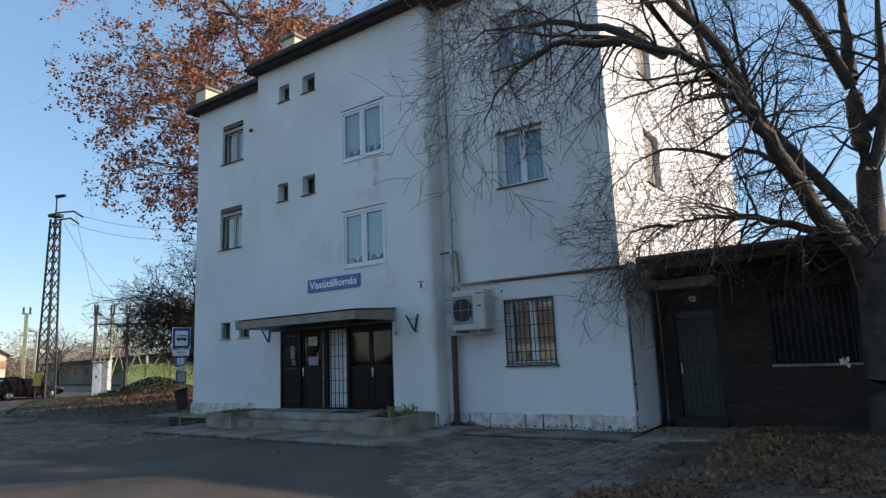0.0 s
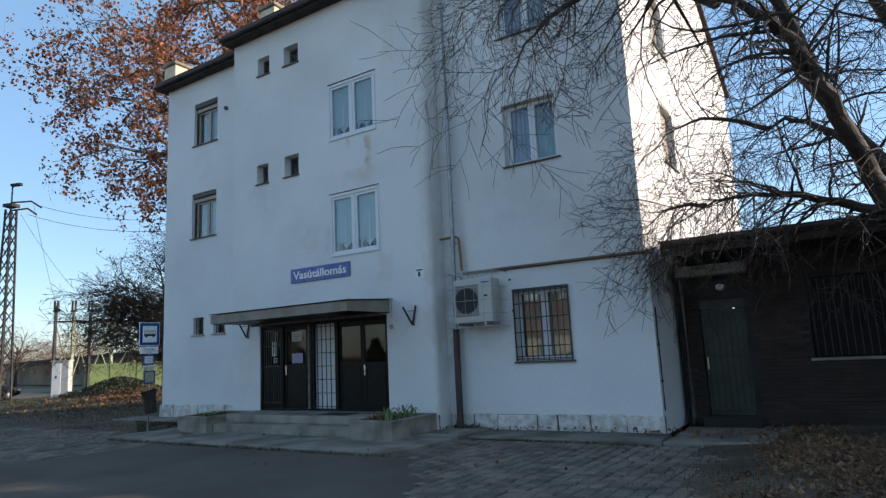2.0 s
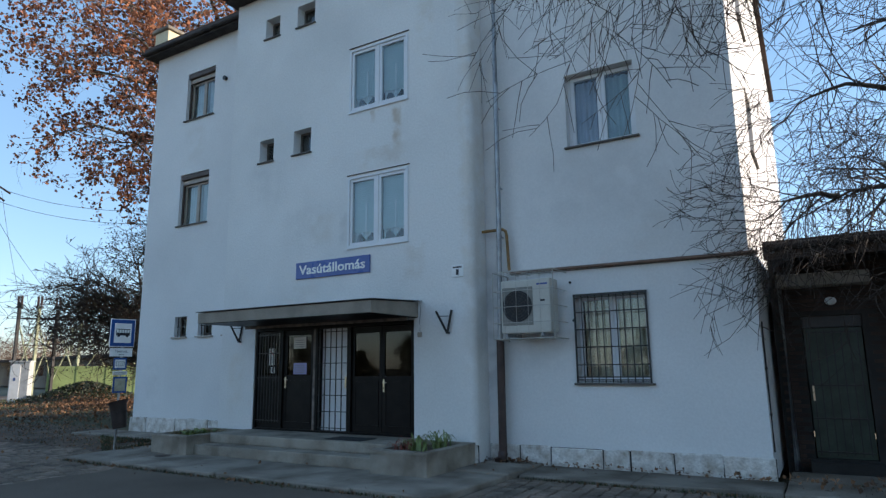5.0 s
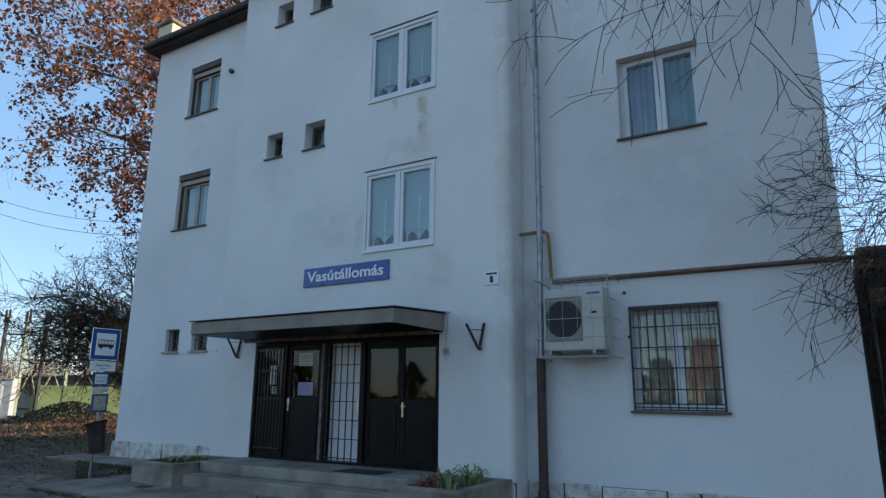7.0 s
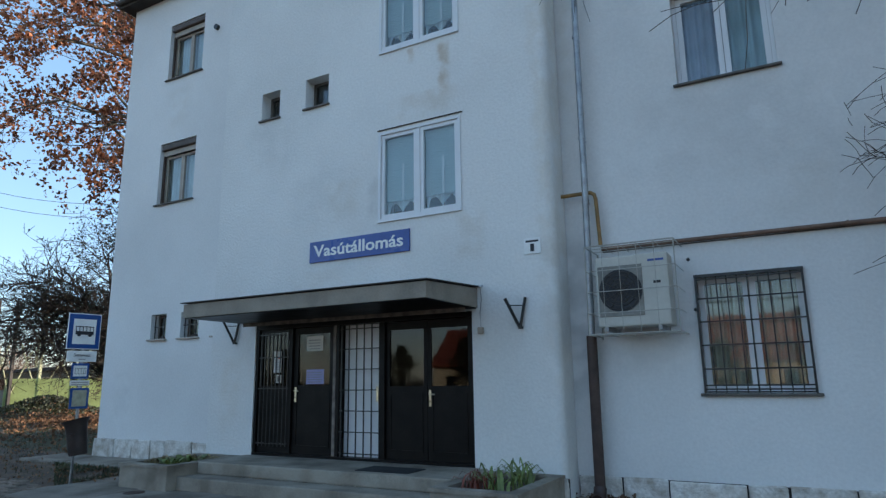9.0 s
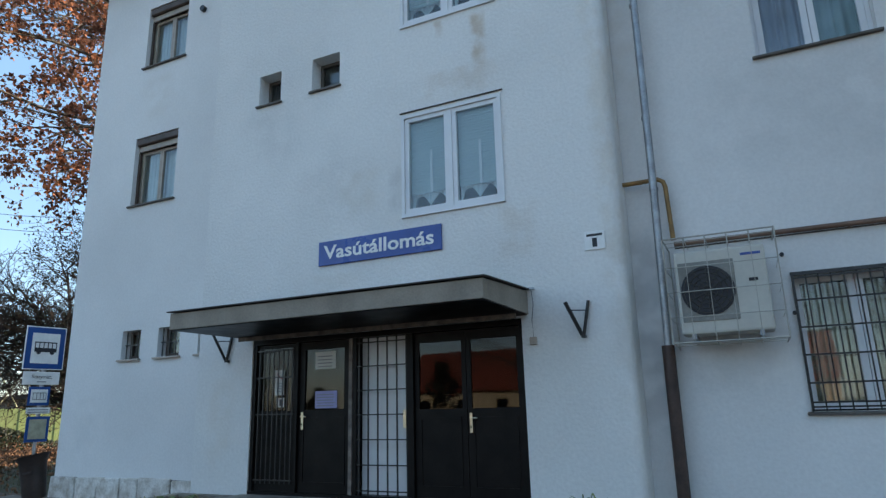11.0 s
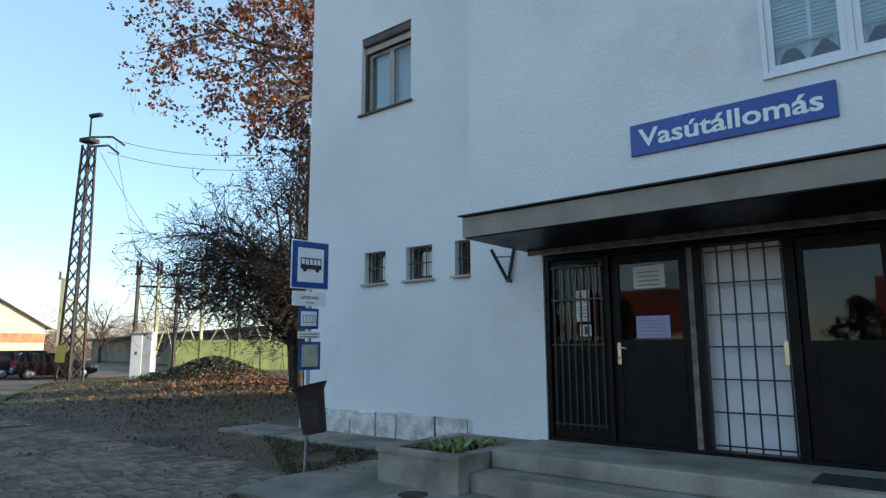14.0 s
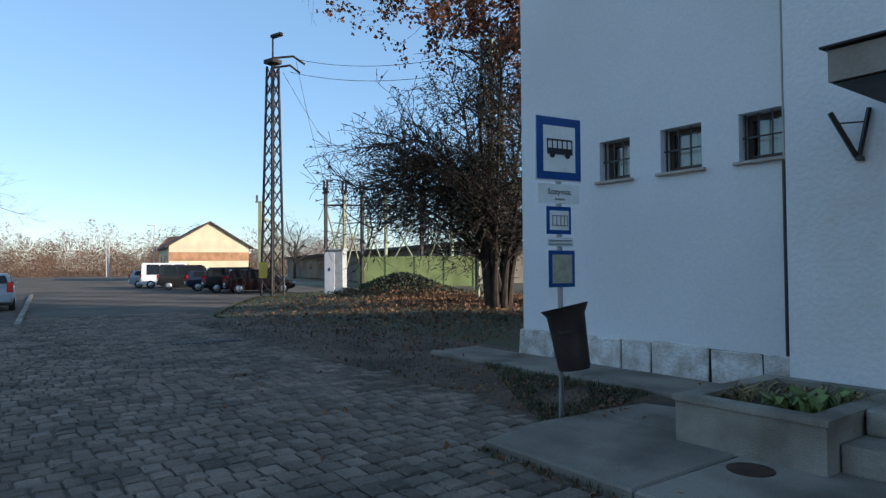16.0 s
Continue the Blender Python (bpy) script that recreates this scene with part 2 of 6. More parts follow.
M_HPIPE = mat("brown heating pipe", (0.2, 0.115, 0.075), 0.55, var=0.2, big=5, fine=30, bump=0.05)
M_BLUE = mat("blue enamel", (0.025, 0.07, 0.3), 0.3, var=0.08, big=3, fine=20, bump=0.02)
M_BLUE2 = mat("traffic sign blue", (0.01, 0.07, 0.27), 0.35, var=0.08, big=3, fine=20, bump=0.02)
M_WHITE = mat("white sign paint", (0.8, 0.8, 0.78), 0.4, var=0.05, big=5, fine=30, bump=0.02)
M_PAPER = mat("notice paper", (0.62, 0.6, 0.55), 0.8, var=0.05, big=5, fine=30, bump=0.02)
M_LILAC = mat("lilac notice", (0.35, 0.33, 0.55), 0.7, var=0.08, big=5, fine=30, bump=0.02)
M_INK = mat("black ink", (0.02, 0.02, 0.025), 0.6, var=0.1, bump=0)
M_GREYINK = mat("grey print", (0.28, 0.28, 0.28), 0.7, var=0.1, bump=0)
M_RED = mat("red paint", (0.45, 0.03, 0.02), 0.5, var=0.1, bump=0)
M_TT = mat("faded timetable", (0.42, 0.41, 0.3), 0.6, var=0.15, big=8, fine=50, bump=0)
M_ACW = mat("aged cream casing", (0.52, 0.5, 0.44), 0.5, var=0.05, big=4, fine=30, bump=0.03)
M_ACD = mat("dark fan grille", (0.07, 0.065, 0.055), 0.6, var=0.2, bump=0.05)
M_WIREW = mat("white wire", (0.42, 0.4, 0.35), 0.5, var=0.1, bump=0)
M_RUBBER = mat("rubber mat", (0.02, 0.02, 0.02), 0.9, var=0.2, bump=0.3)
M_BIN = mat("rusty dark bin", (0.03, 0.017, 0.014), 0.55, var=0.3, big=7, fine=30, bump=0.2)
M_FLEAF = mat("fresh leaf", (0.2, 0.25, 0.07), 0.5, var=0.25, big=8, island=0.35, bump=0, trans=0.2)
M_STRAW = mat("dry stalk", (0.3, 0.23, 0.1), 0.8, var=0.25, island=0.4, bump=0)
M_REDLEAF = mat("reddish stalk", (0.2, 0.05, 0.03), 0.7, var=0.25, island=0.4, bump=0)
M_LATT = mat("rusty lattice steel", (0.045, 0.04, 0.038), 0.7, metal=0.2, var=0.3, big=3, fine=20, bump=0.1)
M_GREENP = mat("green sheet fence", (0.285, 0.36, 0.135), 0.6, var=0.15, big=1.5, fine=15, bump=0.1)
M_PALEP = mat("pale green steel post", (0.32, 0.34, 0.2), 0.6, var=0.2, big=3, fine=20, bump=0.05)
M_CABIN = mat("grey cabinet", (0.52, 0.53, 0.52), 0.5, var=0.12, big=3, fine=20, bump=0.05)
M_YEL = mat("yellow paint", (0.6, 0.42, 0.03), 0.5, var=0.15, bump=0)
M_SHEDW = mat("cream rendered wall", (0.72, 0.62, 0.42), 0.9, var=0.1, big=0.6, fine=8, bump=0.1)
M_SHEDB = mat("orange brick band", (0.5, 0.27, 0.14), 0.9, var=0.2, big=1, fine=10, bump=0.1)
M_REDROOF = mat("red roof tile", (0.3, 0.08, 0.045), 0.85, var=0.2, big=1, fine=8, bump=0.1)
M_CABLE = mat("cable", (0.03, 0.03, 0.03), 0.6, var=0.1, bump=0)
M_TYRE = mat("tyre", (0.015, 0.015, 0.015), 0.85, var=0.2, bump=0.1)
M_RIM = mat("alloy rim", (0.45, 0.45, 0.46), 0.35, metal=0.8, var=0.1, bump=0)
M_CARGLASS = mat("tinted car glass", (0.012, 0.014, 0.016), 0.1, var=0.05, bump=0, spec=0.35)
M_LAMPR = mat("red lamp lens", (0.35, 0.01, 0.01), 0.15, var=0.05, bump=0)
M_LAMPW = mat("clear lamp lens", (0.6, 0.6, 0.6), 0.1, var=0.05, bump=0)


def paint(name, c):
    m = mat(name, c, 0.3, var=0.04, bump=0, spec=0.35)
    m.node_tree.nodes["Principled BSDF"].inputs["Coat Weight"].default_value = 0.25
    return m


# ---------- mesh helpers ----------


def box(bm, x0, y0, z0, x1, y1, z1):
    v = [bm.verts.new((x, y, z)) for z in (z0, z1) for x, y in ((x0, y0), (x1, y0), (x1, y1), (x0, y1))]
    for f in ((3, 2, 1, 0), (4, 5, 6, 7), (0, 1, 5, 4), (1, 2, 6, 5), (2, 3, 7, 6), (3, 0, 4, 7)):
        bm.faces.new([v[i] for i in f])
    return bm


def bx(x0, y0, z0, x1, y1, z1, r=0.0, seg=1):
    bm = box(bmesh.new(), x0, y0, z0, x1, y1, z1)
    if r:
        bmesh.ops.bevel(bm, geom=bm.edges[:], offset=r, segments=seg, affect="EDGES", profile=0.6)
    return bm


def frame_of(p):
    d = Vector(p).normalized()
    u = d.cross(Vector((0, 0, 1)))
    if u.length < 1e-3:
        u = Vector((1, 0, 0))
    u.normalize()
    return u, u.cross(d)


class Soup:
    """Fast gathering of many small pieces in one mesh."""

    def __init__(self):
        self.v, self.f = [], []

    def tube(self, pts, rad, sides=6):
        n0 = len(self.v)
        pts = [Vector(p) for p in pts]
        for i, p in enumerate(pts):
            d = pts[min(i + 1, len(pts) - 1)] - pts[max(i - 1, 0)]
            u, w = frame_of(d)
            r = rad[i] if isinstance(rad, (list, tuple)) else rad
            for k in range(sides):
                t = 2 * math.pi * k / sides
                self.v.append(p + u * (r * math.cos(t)) + w * (r * math.sin(t)))
        for i in range(len(pts) - 1):
            for k in range(sides):
                a0, b0 = n0 + i * sides + k, n0 + i * sides + (k + 1) % sides
                self.f.append((a0, b0, b0 + sides, a0 + sides))
        self.f.append(tuple(n0 + k for k in range(sides))[::-1])
        self.f.append(tuple(n0 + (len(pts) - 1) * sides + k for k in range(sides)))
        return self

    def poly(self, pts):
        n0 = len(self.v)
        self.v += [Vector(p) for p in pts]
        self.f.append(tuple(range(n0, n0 + len(pts))))

    def leaf(self, p, size, rng, flat=False, shape=0.75):
        d = Vector((rng.gauss(0, 1), rng.gauss(0, 1), 0.0 if flat else rng.gauss(0, 1))).normalized()
        u, w = frame_of(d)
        if flat:
            w = Vector((0, 0, 1)) * 0.2 + u * rng.uniform(-0.15, 0.15)
        else:
            t = rng.uniform(0, 6.28)
            u, w = u * math.cos(t) + w * math.sin(t), w * math.cos(t) - u * math.sin(t)
        s, n0 = size * rng.uniform(0.6, 1.25), len(self.v)
        p = Vector(p)
        q = p + d * s
        m = p + d * (s * 0.45)
        lift = w * (s * rng.uniform(0.1, 0.3))
        self.v += [p, m + u * (s * shape * 0.5) + lift, q, m - u * (s * shape * 0.5) + lift]
        self.f += [(n0, n0 + 1, n0 + 2), (n0, n0 + 2, n0 + 3)]

    def box(self, x0, y0, z0, x1, y1, z1):
        n0 = len(self.v)
        self.v += [Vector((x, y, z)) for z in (z0, z1) for x, y in ((x0, y0), (x1, y0), (x1, y1), (x0, y1))]
        for f in ((3, 2, 1, 0), (4, 5, 6, 7), (0, 1, 5, 4), (1, 2, 6, 5), (2, 3, 7, 6), (3, 0, 4, 7)):
            self.f.append(tuple(n0 + i for i in f))
        return self

    def mesh(self, name, smooth=False):
        me = bpy.data.meshes.new(name)
        me.from_pydata([tuple(v) for v in self.v], [], self.f)
        if smooth:
            me.polygons.foreach_set("use_smooth", [True] * len(me.polygons))
        return me


def mesh_of(bm, name):
    if isinstance(bm, Soup):
        return bm.mesh(name)
    if isinstance(bm, bpy.types.Mesh):
        return bm
    me = bpy.data.meshes.new(name)
    bmesh.ops.recalc_face_normals(bm, faces=bm.faces)
    bm.to_mesh(me)
    bm.free()
    return me


def part(name, bm, material, parent=None, label="", at=None):
    me = mesh_of(bm, name)
    if not me.materials:
        me.materials.append(material)
    ob = new(name, me)
    if parent is not None:
        ob.parent = parent
    if at is not None:
        ob.matrix_basis = at
    if label:
        tagged(ob, label)
    return ob


def smooth(ob, limit=40):
    me = ob.data
    me.polygons.foreach_set("use_smooth", [True] * len(me.polygons))
    me.set_sharp_from_angle(angle=radians(limit))
    return ob


def thing(name, m, label, category, group="", kind=""):
    ob = new(name)
    ob.empty_display_size = 0.1
    ob.matrix_basis = m
    return tagged(ob, label, category, group, kind)


def structure(name, bm, material, label, category):
    return tagged(part(name, bm, material), label, category, kind="structure")


def words(text, size, material, parent, m, name="lettering", depth=0.002, bold=0.0, align="CENTER"):
    cu = bpy.data.curves.new(name, "FONT")
    cu.body, cu.size, cu.extrude, cu.align_x, cu.align_y, cu.offset = text, size, depth, align, "CENTER", bold
    cu.resolution_u = 3
    ob = bpy.data.objects.new(name, cu)
    scene.collection.objects.link(ob)
    me = bpy.data.meshes.new_from_object(ob.evaluated_get(bpy.context.evaluated_depsgraph_get()))
    bpy.data.objects.remove(ob)
    me.materials.clear()
    return part(name, me, material, parent, at=m)


def wall(name, plane, at, u0, u1, z0, z1, thick, holes, material, label, top=None):
    """A wall with openings. plane 'y': runs along x, faces -y; plane 'x': runs along y, faces +x. top(u): upper edge."""
    us = sorted({u0, u1, *[h[0] for h in holes], *[h[1] for h in holes]})
    zs = sorted({z0, z1, *[h[2] for h in holes], *[h[3] for h in holes]})
    bm = bmesh.new()
    cache = {}

    def vert(u, z, back):
        zz = top(u) if (top and z == z1) else z
        k = (u, z, back)
        if k not in cache:
            cache[k] = bm.verts.new((u, at + back * thick, zz) if plane == "y" else (at - back * thick, u, zz))
        return cache[k]

    def solid(i, j):
        if not (0 <= i < len(us) - 1 and 0 <= j < len(zs) - 1):
            return False
        cu, cz = (us[i] + us[i + 1]) / 2, (zs[j] + zs[j + 1]) / 2
        return not any(h[0] < cu < h[1] and h[2] < cz < h[3] for h in holes)

    for i in range(len(us) - 1):
        for j in range(len(zs) - 1):
            if not solid(i, j):
                continue
            q = [(us[i], zs[j]), (us[i + 1], zs[j]), (us[i + 1], zs[j + 1]), (us[i], zs[j + 1])]
            bm.faces.new([vert(*p, 0) for p in q])
            bm.faces.new([vert(*p, 1) for p in q[::-1]])
            for (di, dj), (p, r) in (((0, -1), (0, 1)), ((1, 0), (1, 2)), ((0, 1), (2, 3)), ((-1, 0), (3, 0))):
                if not solid(i + di, j + dj):
                    bm.faces.new([vert(*q[p], 0), vert(*q[p], 1), vert(*q[r], 1), vert(*q[r], 0)])
    return structure(name, bm, material, label, "wall")

# ---------- the station building ----------
YC, YL, YR = 10.0, 10.8, 10.57          # fronts of the middle, far and near sections
XL, XCL, XCR, XR = -17.0, -12.45, -5.45, -0.70
ZTOP = 11.4
BACK, BACK_L = 25.0, 19.0

LEFT_WIN = [(-15.55, -14.3, 5.78, 7.31), (-15.5, -14.28, 8.98, 10.48)]
LOO_WIN = [(-15.4, -14.88, 2.6, 3.16), (-14.4, -13.82, 2.6, 3.16), (-13.35, -12.82, 2.6, 3.16)]
MID_WIN = [(-8.51, -7.0, 4.31, 5.82), (-8.51, -7.0, 7.44, 8.88)]
STAIR_WIN = [(-11.42, -10.94, 6.72, 7.3), (-10.28, -9.72, 6.72, 7.33), (-11.38, -10.88, 10.04, 10.6), (-10.28, -9.7, 10.04, 10.62)]
RIGHT_WIN = [(-3.65, -2.33, 5.8, 7.28), (-3.65, -2.33, 8.95, 10.43)]
BAR_WIN = (-3.66, -2.36, 1.39, 2.95)
DOOR_X0, DOOR_X1, DOOR_Z0, DOOR_Z1 = -11.3, -6.82, 0.33, 2.64


def round_corner(ob, x, y, r):
    """Softens the upright outer edge of a rendered wall."""
    bm = bmesh.new()
    bm.from_mesh(ob.data)
    ed = [e for e in bm.edges if all(abs(v.co.x - x) < 1e-4 and abs(v.co.y - y) < 1e-4 for v in e.verts)]
    res = bmesh.ops.bevel(bm, geom=ed, offset=r, segments=5, affect="EDGES", profile=0.5)
    for f in res["faces"]:
        f.smooth = True
    bm.to_mesh(ob.data)
    bm.free()


wall("wall_left_section", "y", YL, XL, XCL + 0.3, -0.1, ZTOP + 0.05, 0.4, LEFT_WIN + LOO_WIN, M_STUCCO2, "white painted stucco wall of the set-back section")
wall("wall_middle_section", "y", YC, XCL, XCR, -0.1, ZTOP, 0.4, MID_WIN + STAIR_WIN + [(DOOR_X0, DOOR_X1, DOOR_Z0, DOOR_Z1)], M_STUCCO, "white rough stucco wall of the entrance section, with stains")
round_corner(bpy.data.objects["wall_middle_section"], XCR, YC, 0.13)
wall("wall_right_section", "y", YR, XCR - 0.3, XR, 3.42, ZTOP, 0.4, RIGHT_WIN, M_STUCCO2, "white stucco upper wall beside the drainpipe")
wall("wall_right_base", "y", YR - 0.02, XCR - 0.3, -0.64, -0.1, 3.42, 0.42, [BAR_WIN], M_STUCCO2, "white stucco ground-floor wall with a barred window")


SIDE_WIN = [(13.2, 14.5, 5.95, 7.45), (13.2, 14.5, 9.0, 10.5)]
wall("wall_gable_side", "x", XR, YR + 0.4, BACK, 3.42, 12.0, 0.4, SIDE_WIN, M_STUCCO2, "sunlit white gable wall above the annexe roof", top=None)
gb = bmesh.new()
vs = [gb.verts.new(p) for p in ((XR, YR + 0.02, ZTOP), (XR, BACK, 12.0), (XR, 18.0, 14.6), (XR - 0.4, YR + 0.02, ZTOP), (XR - 0.4, BACK, 12.0), (XR - 0.4, 18.0, 14.6))]
for f in ((0, 1, 2), (5, 4, 3), (0, 3, 4, 1), (1, 4, 5, 2), (2, 5, 3, 0)):
    gb.faces.new([vs[i] for i in f])
structure("wall_gable_top", gb, M_STUCCO2, "white stucco gable triangle under the roof", "wall")
structure("wall_side_base", bx(-1.04, YR + 0.4, -0.1, -0.64, BACK, 3.42), M_STUCCO2, "white stucco side wall beside the annexe", "wall")
structure("wall_left_side", bx(XL, YL + 0.4, -0.1, XL + 0.4, BACK_L, ZTOP), M_STUCCO2, "white stucco end wall", "wall")
structure("wall_back", bx(XL + 0.4, BACK_L - 0.4, -0.1, XCR, BACK_L, ZTOP), M_STUCCO2, "white stucco rear wall", "wall")
structure("wall_back_return", bx(XCR - 0.4, BACK_L, -0.1, XCR, BACK, ZTOP), M_STUCCO2, "white stucco rear return wall", "wall")
structure("wall_back_right", bx(XCR, BACK - 0.4, -0.1, XR - 0.4, BACK, ZTOP), M_STUCCO2, "white stucco rear wall of the deep section", "wall")
structure("wall_step_left", bx(XCL, YC + 0.4, -0.1, XCL + 0.3, YL, ZTOP), M_STUCCO, "white stucco return of the entrance section", "wall")
structure("wall_step_right", bx(XCR - 0.3, YC + 0.4, -0.1, XCR, YR - 0.02, ZTOP), M_STUCCO, "white stucco return beside the drainpipe", "wall")
# slab and partition are added unseen, their near-black colour painting the unlit interior
structure("ceiling", bx(XL + 0.4, YL + 0.4, 3.35, XR - 0.4, BACK_L - 0.41, 3.45), M_ROOM_SHADE, "added floor slab between storeys, near-black for room shade", "ceiling")
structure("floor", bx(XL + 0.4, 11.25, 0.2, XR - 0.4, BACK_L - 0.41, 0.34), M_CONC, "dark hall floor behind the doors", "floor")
structure("wall_hall", bx(XL + 0.4, 13.4, 0.34, XR - 0.4, 13.5, ZTOP - 0.1), M_ROOM_SHADE, "added inner partition wall, near-black for room shade", "wall")

# roof: eaves stepped with the sections, gutters under them
roof = thing("roof", pose(0, 0, 0), "dark tiled roof with boarded eaves and gutters", "roof", kind="structure")
for x0, x1, y0, z in ((XL - 0.25, XCL - 0.15, YL - 0.3, ZTOP - 0.06), (XCL - 0.15, XCR + 0.15, YC - 0.32, ZTOP - 0.1), (XCR + 0.15, XR + 0.15, YR - 0.32, ZTOP - 0.1)):
    part("eave_board", bx(x0, y0, z + 0.003, x1, y0 + 0.8, z + 0.07, 0.01), M_BITUMEN, roof)
    part("fascia", bx(x0, y0 - 0.03, z - 0.01, x1, y0, z + 0.12, 0.008), M_BITUMEN, roof)
    s = Soup().tube([(x0, y0 - 0.09, z + 0.1), (x1, y0 - 0.09, z + 0.1)], 0.06, 10)
    smooth(part("gutter", s, M_BITUMEN, roof))
    rid, rz_ = (18.0, 14.65) if x0 > XCR else (14.6, 13.1)
    sl = bmesh.new()
    q = [sl.verts.new(p) for p in ((x0, y0 - 0.05, z + 0.17), (x1, y0 - 0.05, z + 0.17), (x1, rid, rz_), (x0, rid, rz_))]
    sl.faces.new(q)
    ex = bmesh.ops.extrude_face_region(sl, geom=sl.faces[:])
    bmesh.ops.translate(sl, verts=[w for w in ex["geom"] if isinstance(w, bmesh.types.BMVert)], vec=(0, 0, 0.12))
    part("roof_slope", sl, M_TILE, roof)
for x0, x1, yb, rid, rz_ in ((XL - 0.25, XCR + 0.15, BACK_L, 14.6, 13.1), (XCR + 0.15, XR + 0.15, BACK, 18.0, 14.65)):
    sl = bmesh.new()
    q = [sl.verts.new(p) for p in ((x0, yb + 0.3, 11.45), (x1, yb + 0.3, 11.45), (x1, rid, rz_), (x0, rid, rz_))]
    sl.faces.new(q)
    ex = bmesh.ops.extrude_face_region(sl, geom=sl.faces[:])
    bmesh.ops.translate(sl, verts=[w for w in ex["geom"] if isinstance(w, bmesh.types.BMVert)], vec=(0, 0, 0.12))
    part("roof_slope", sl, M_TILE, roof)
for x, ya, yb, yr, zr in ((XL, YL, BACK_L, 14.6, 13.1), (XCR + 0.15, YR, BACK, 18.0, 14.6)):
    sl = bmesh.new()
    va = [sl.verts.new((x, y, z)) for y, z in ((ya, ZTOP), (yb, ZTOP), (yr, zr))]
    vb = [sl.verts.new((x + 0.3, y, z)) for y, z in ((ya, ZTOP), (yb, ZTOP), (yr, zr))]
    sl.faces.new(va)
    sl.faces.new(vb[::-1])
    for k in range(3):
        sl.faces.new([va[k], va[(k + 1) % 3], vb[(k + 1) % 3], vb[k]])
    part("gable_end", sl, M_STUCCO2, roof)
for x, y, h in ((-17.15, 11.2, 12.55), (-12.0, 11.2, 13.0)):
    c = thing("chimney", pose(x, y, 0), "squat plastered chimney with a flat cap", "chimney", "chimneys")
    part("stack", bx(-0.3, -0.3, 11.45, 0.35, 0.35, h - 0.12, 0.015), M_SHEDW, c)
    part("cap", bx(-0.38, -0.38, h - 0.12, 0.43, 0.43, h, 0.02), M_CONC, c)


# windows
def curtain(parent, x0, x1, z0, z1, y, material, waves=7, amp=0.03, hem=0.0, name="curtain"):
    bm = bmesh.new()
    n = waves * 8
    rows = []
    for z, k in ((z1, 0), (z0, 1)):
        rows.append([bm.verts.new((x0 + (x1 - x0) * i / n, y + amp * math.sin(i * 2 * math.pi * waves / n + 0.6 * math.sin(i * 0.37)), z + (hem * abs(math.sin(i * math.pi * 2 / n)) if k else 0))) for i in range(n + 1)])
    for i in range(n):
        bm.faces.new([rows[0][i], rows[0][i + 1], rows[1][i + 1], rows[1][i]])
    return smooth(part(name, bm, material, parent), 80)


def sash(w, x0, x1, z0, z1, y, t, material, glass=M_GLASS, name="window_frame"):
    bm = bmesh.new()
    for b in ((x0, z0, x1, z0 + t), (x0, z1 - t, x1, z1), (x0, z0 + t, x0 + t, z1 - t), (x1 - t, z0 + t, x1, z1 - t)):
        box(bm, b[0], y, b[1], b[2], y + 0.06, b[3])
    part(name, bm, material, w)
    g = bx(x0 + t - 0.005, y + 0.025, z0 + t - 0.005, x1 - t + 0.005, y + 0.037, z1 - t + 0.005)
    p = part("pane", g, glass, w)
    p.visible_shadow = False
    return p


wn_no = 0


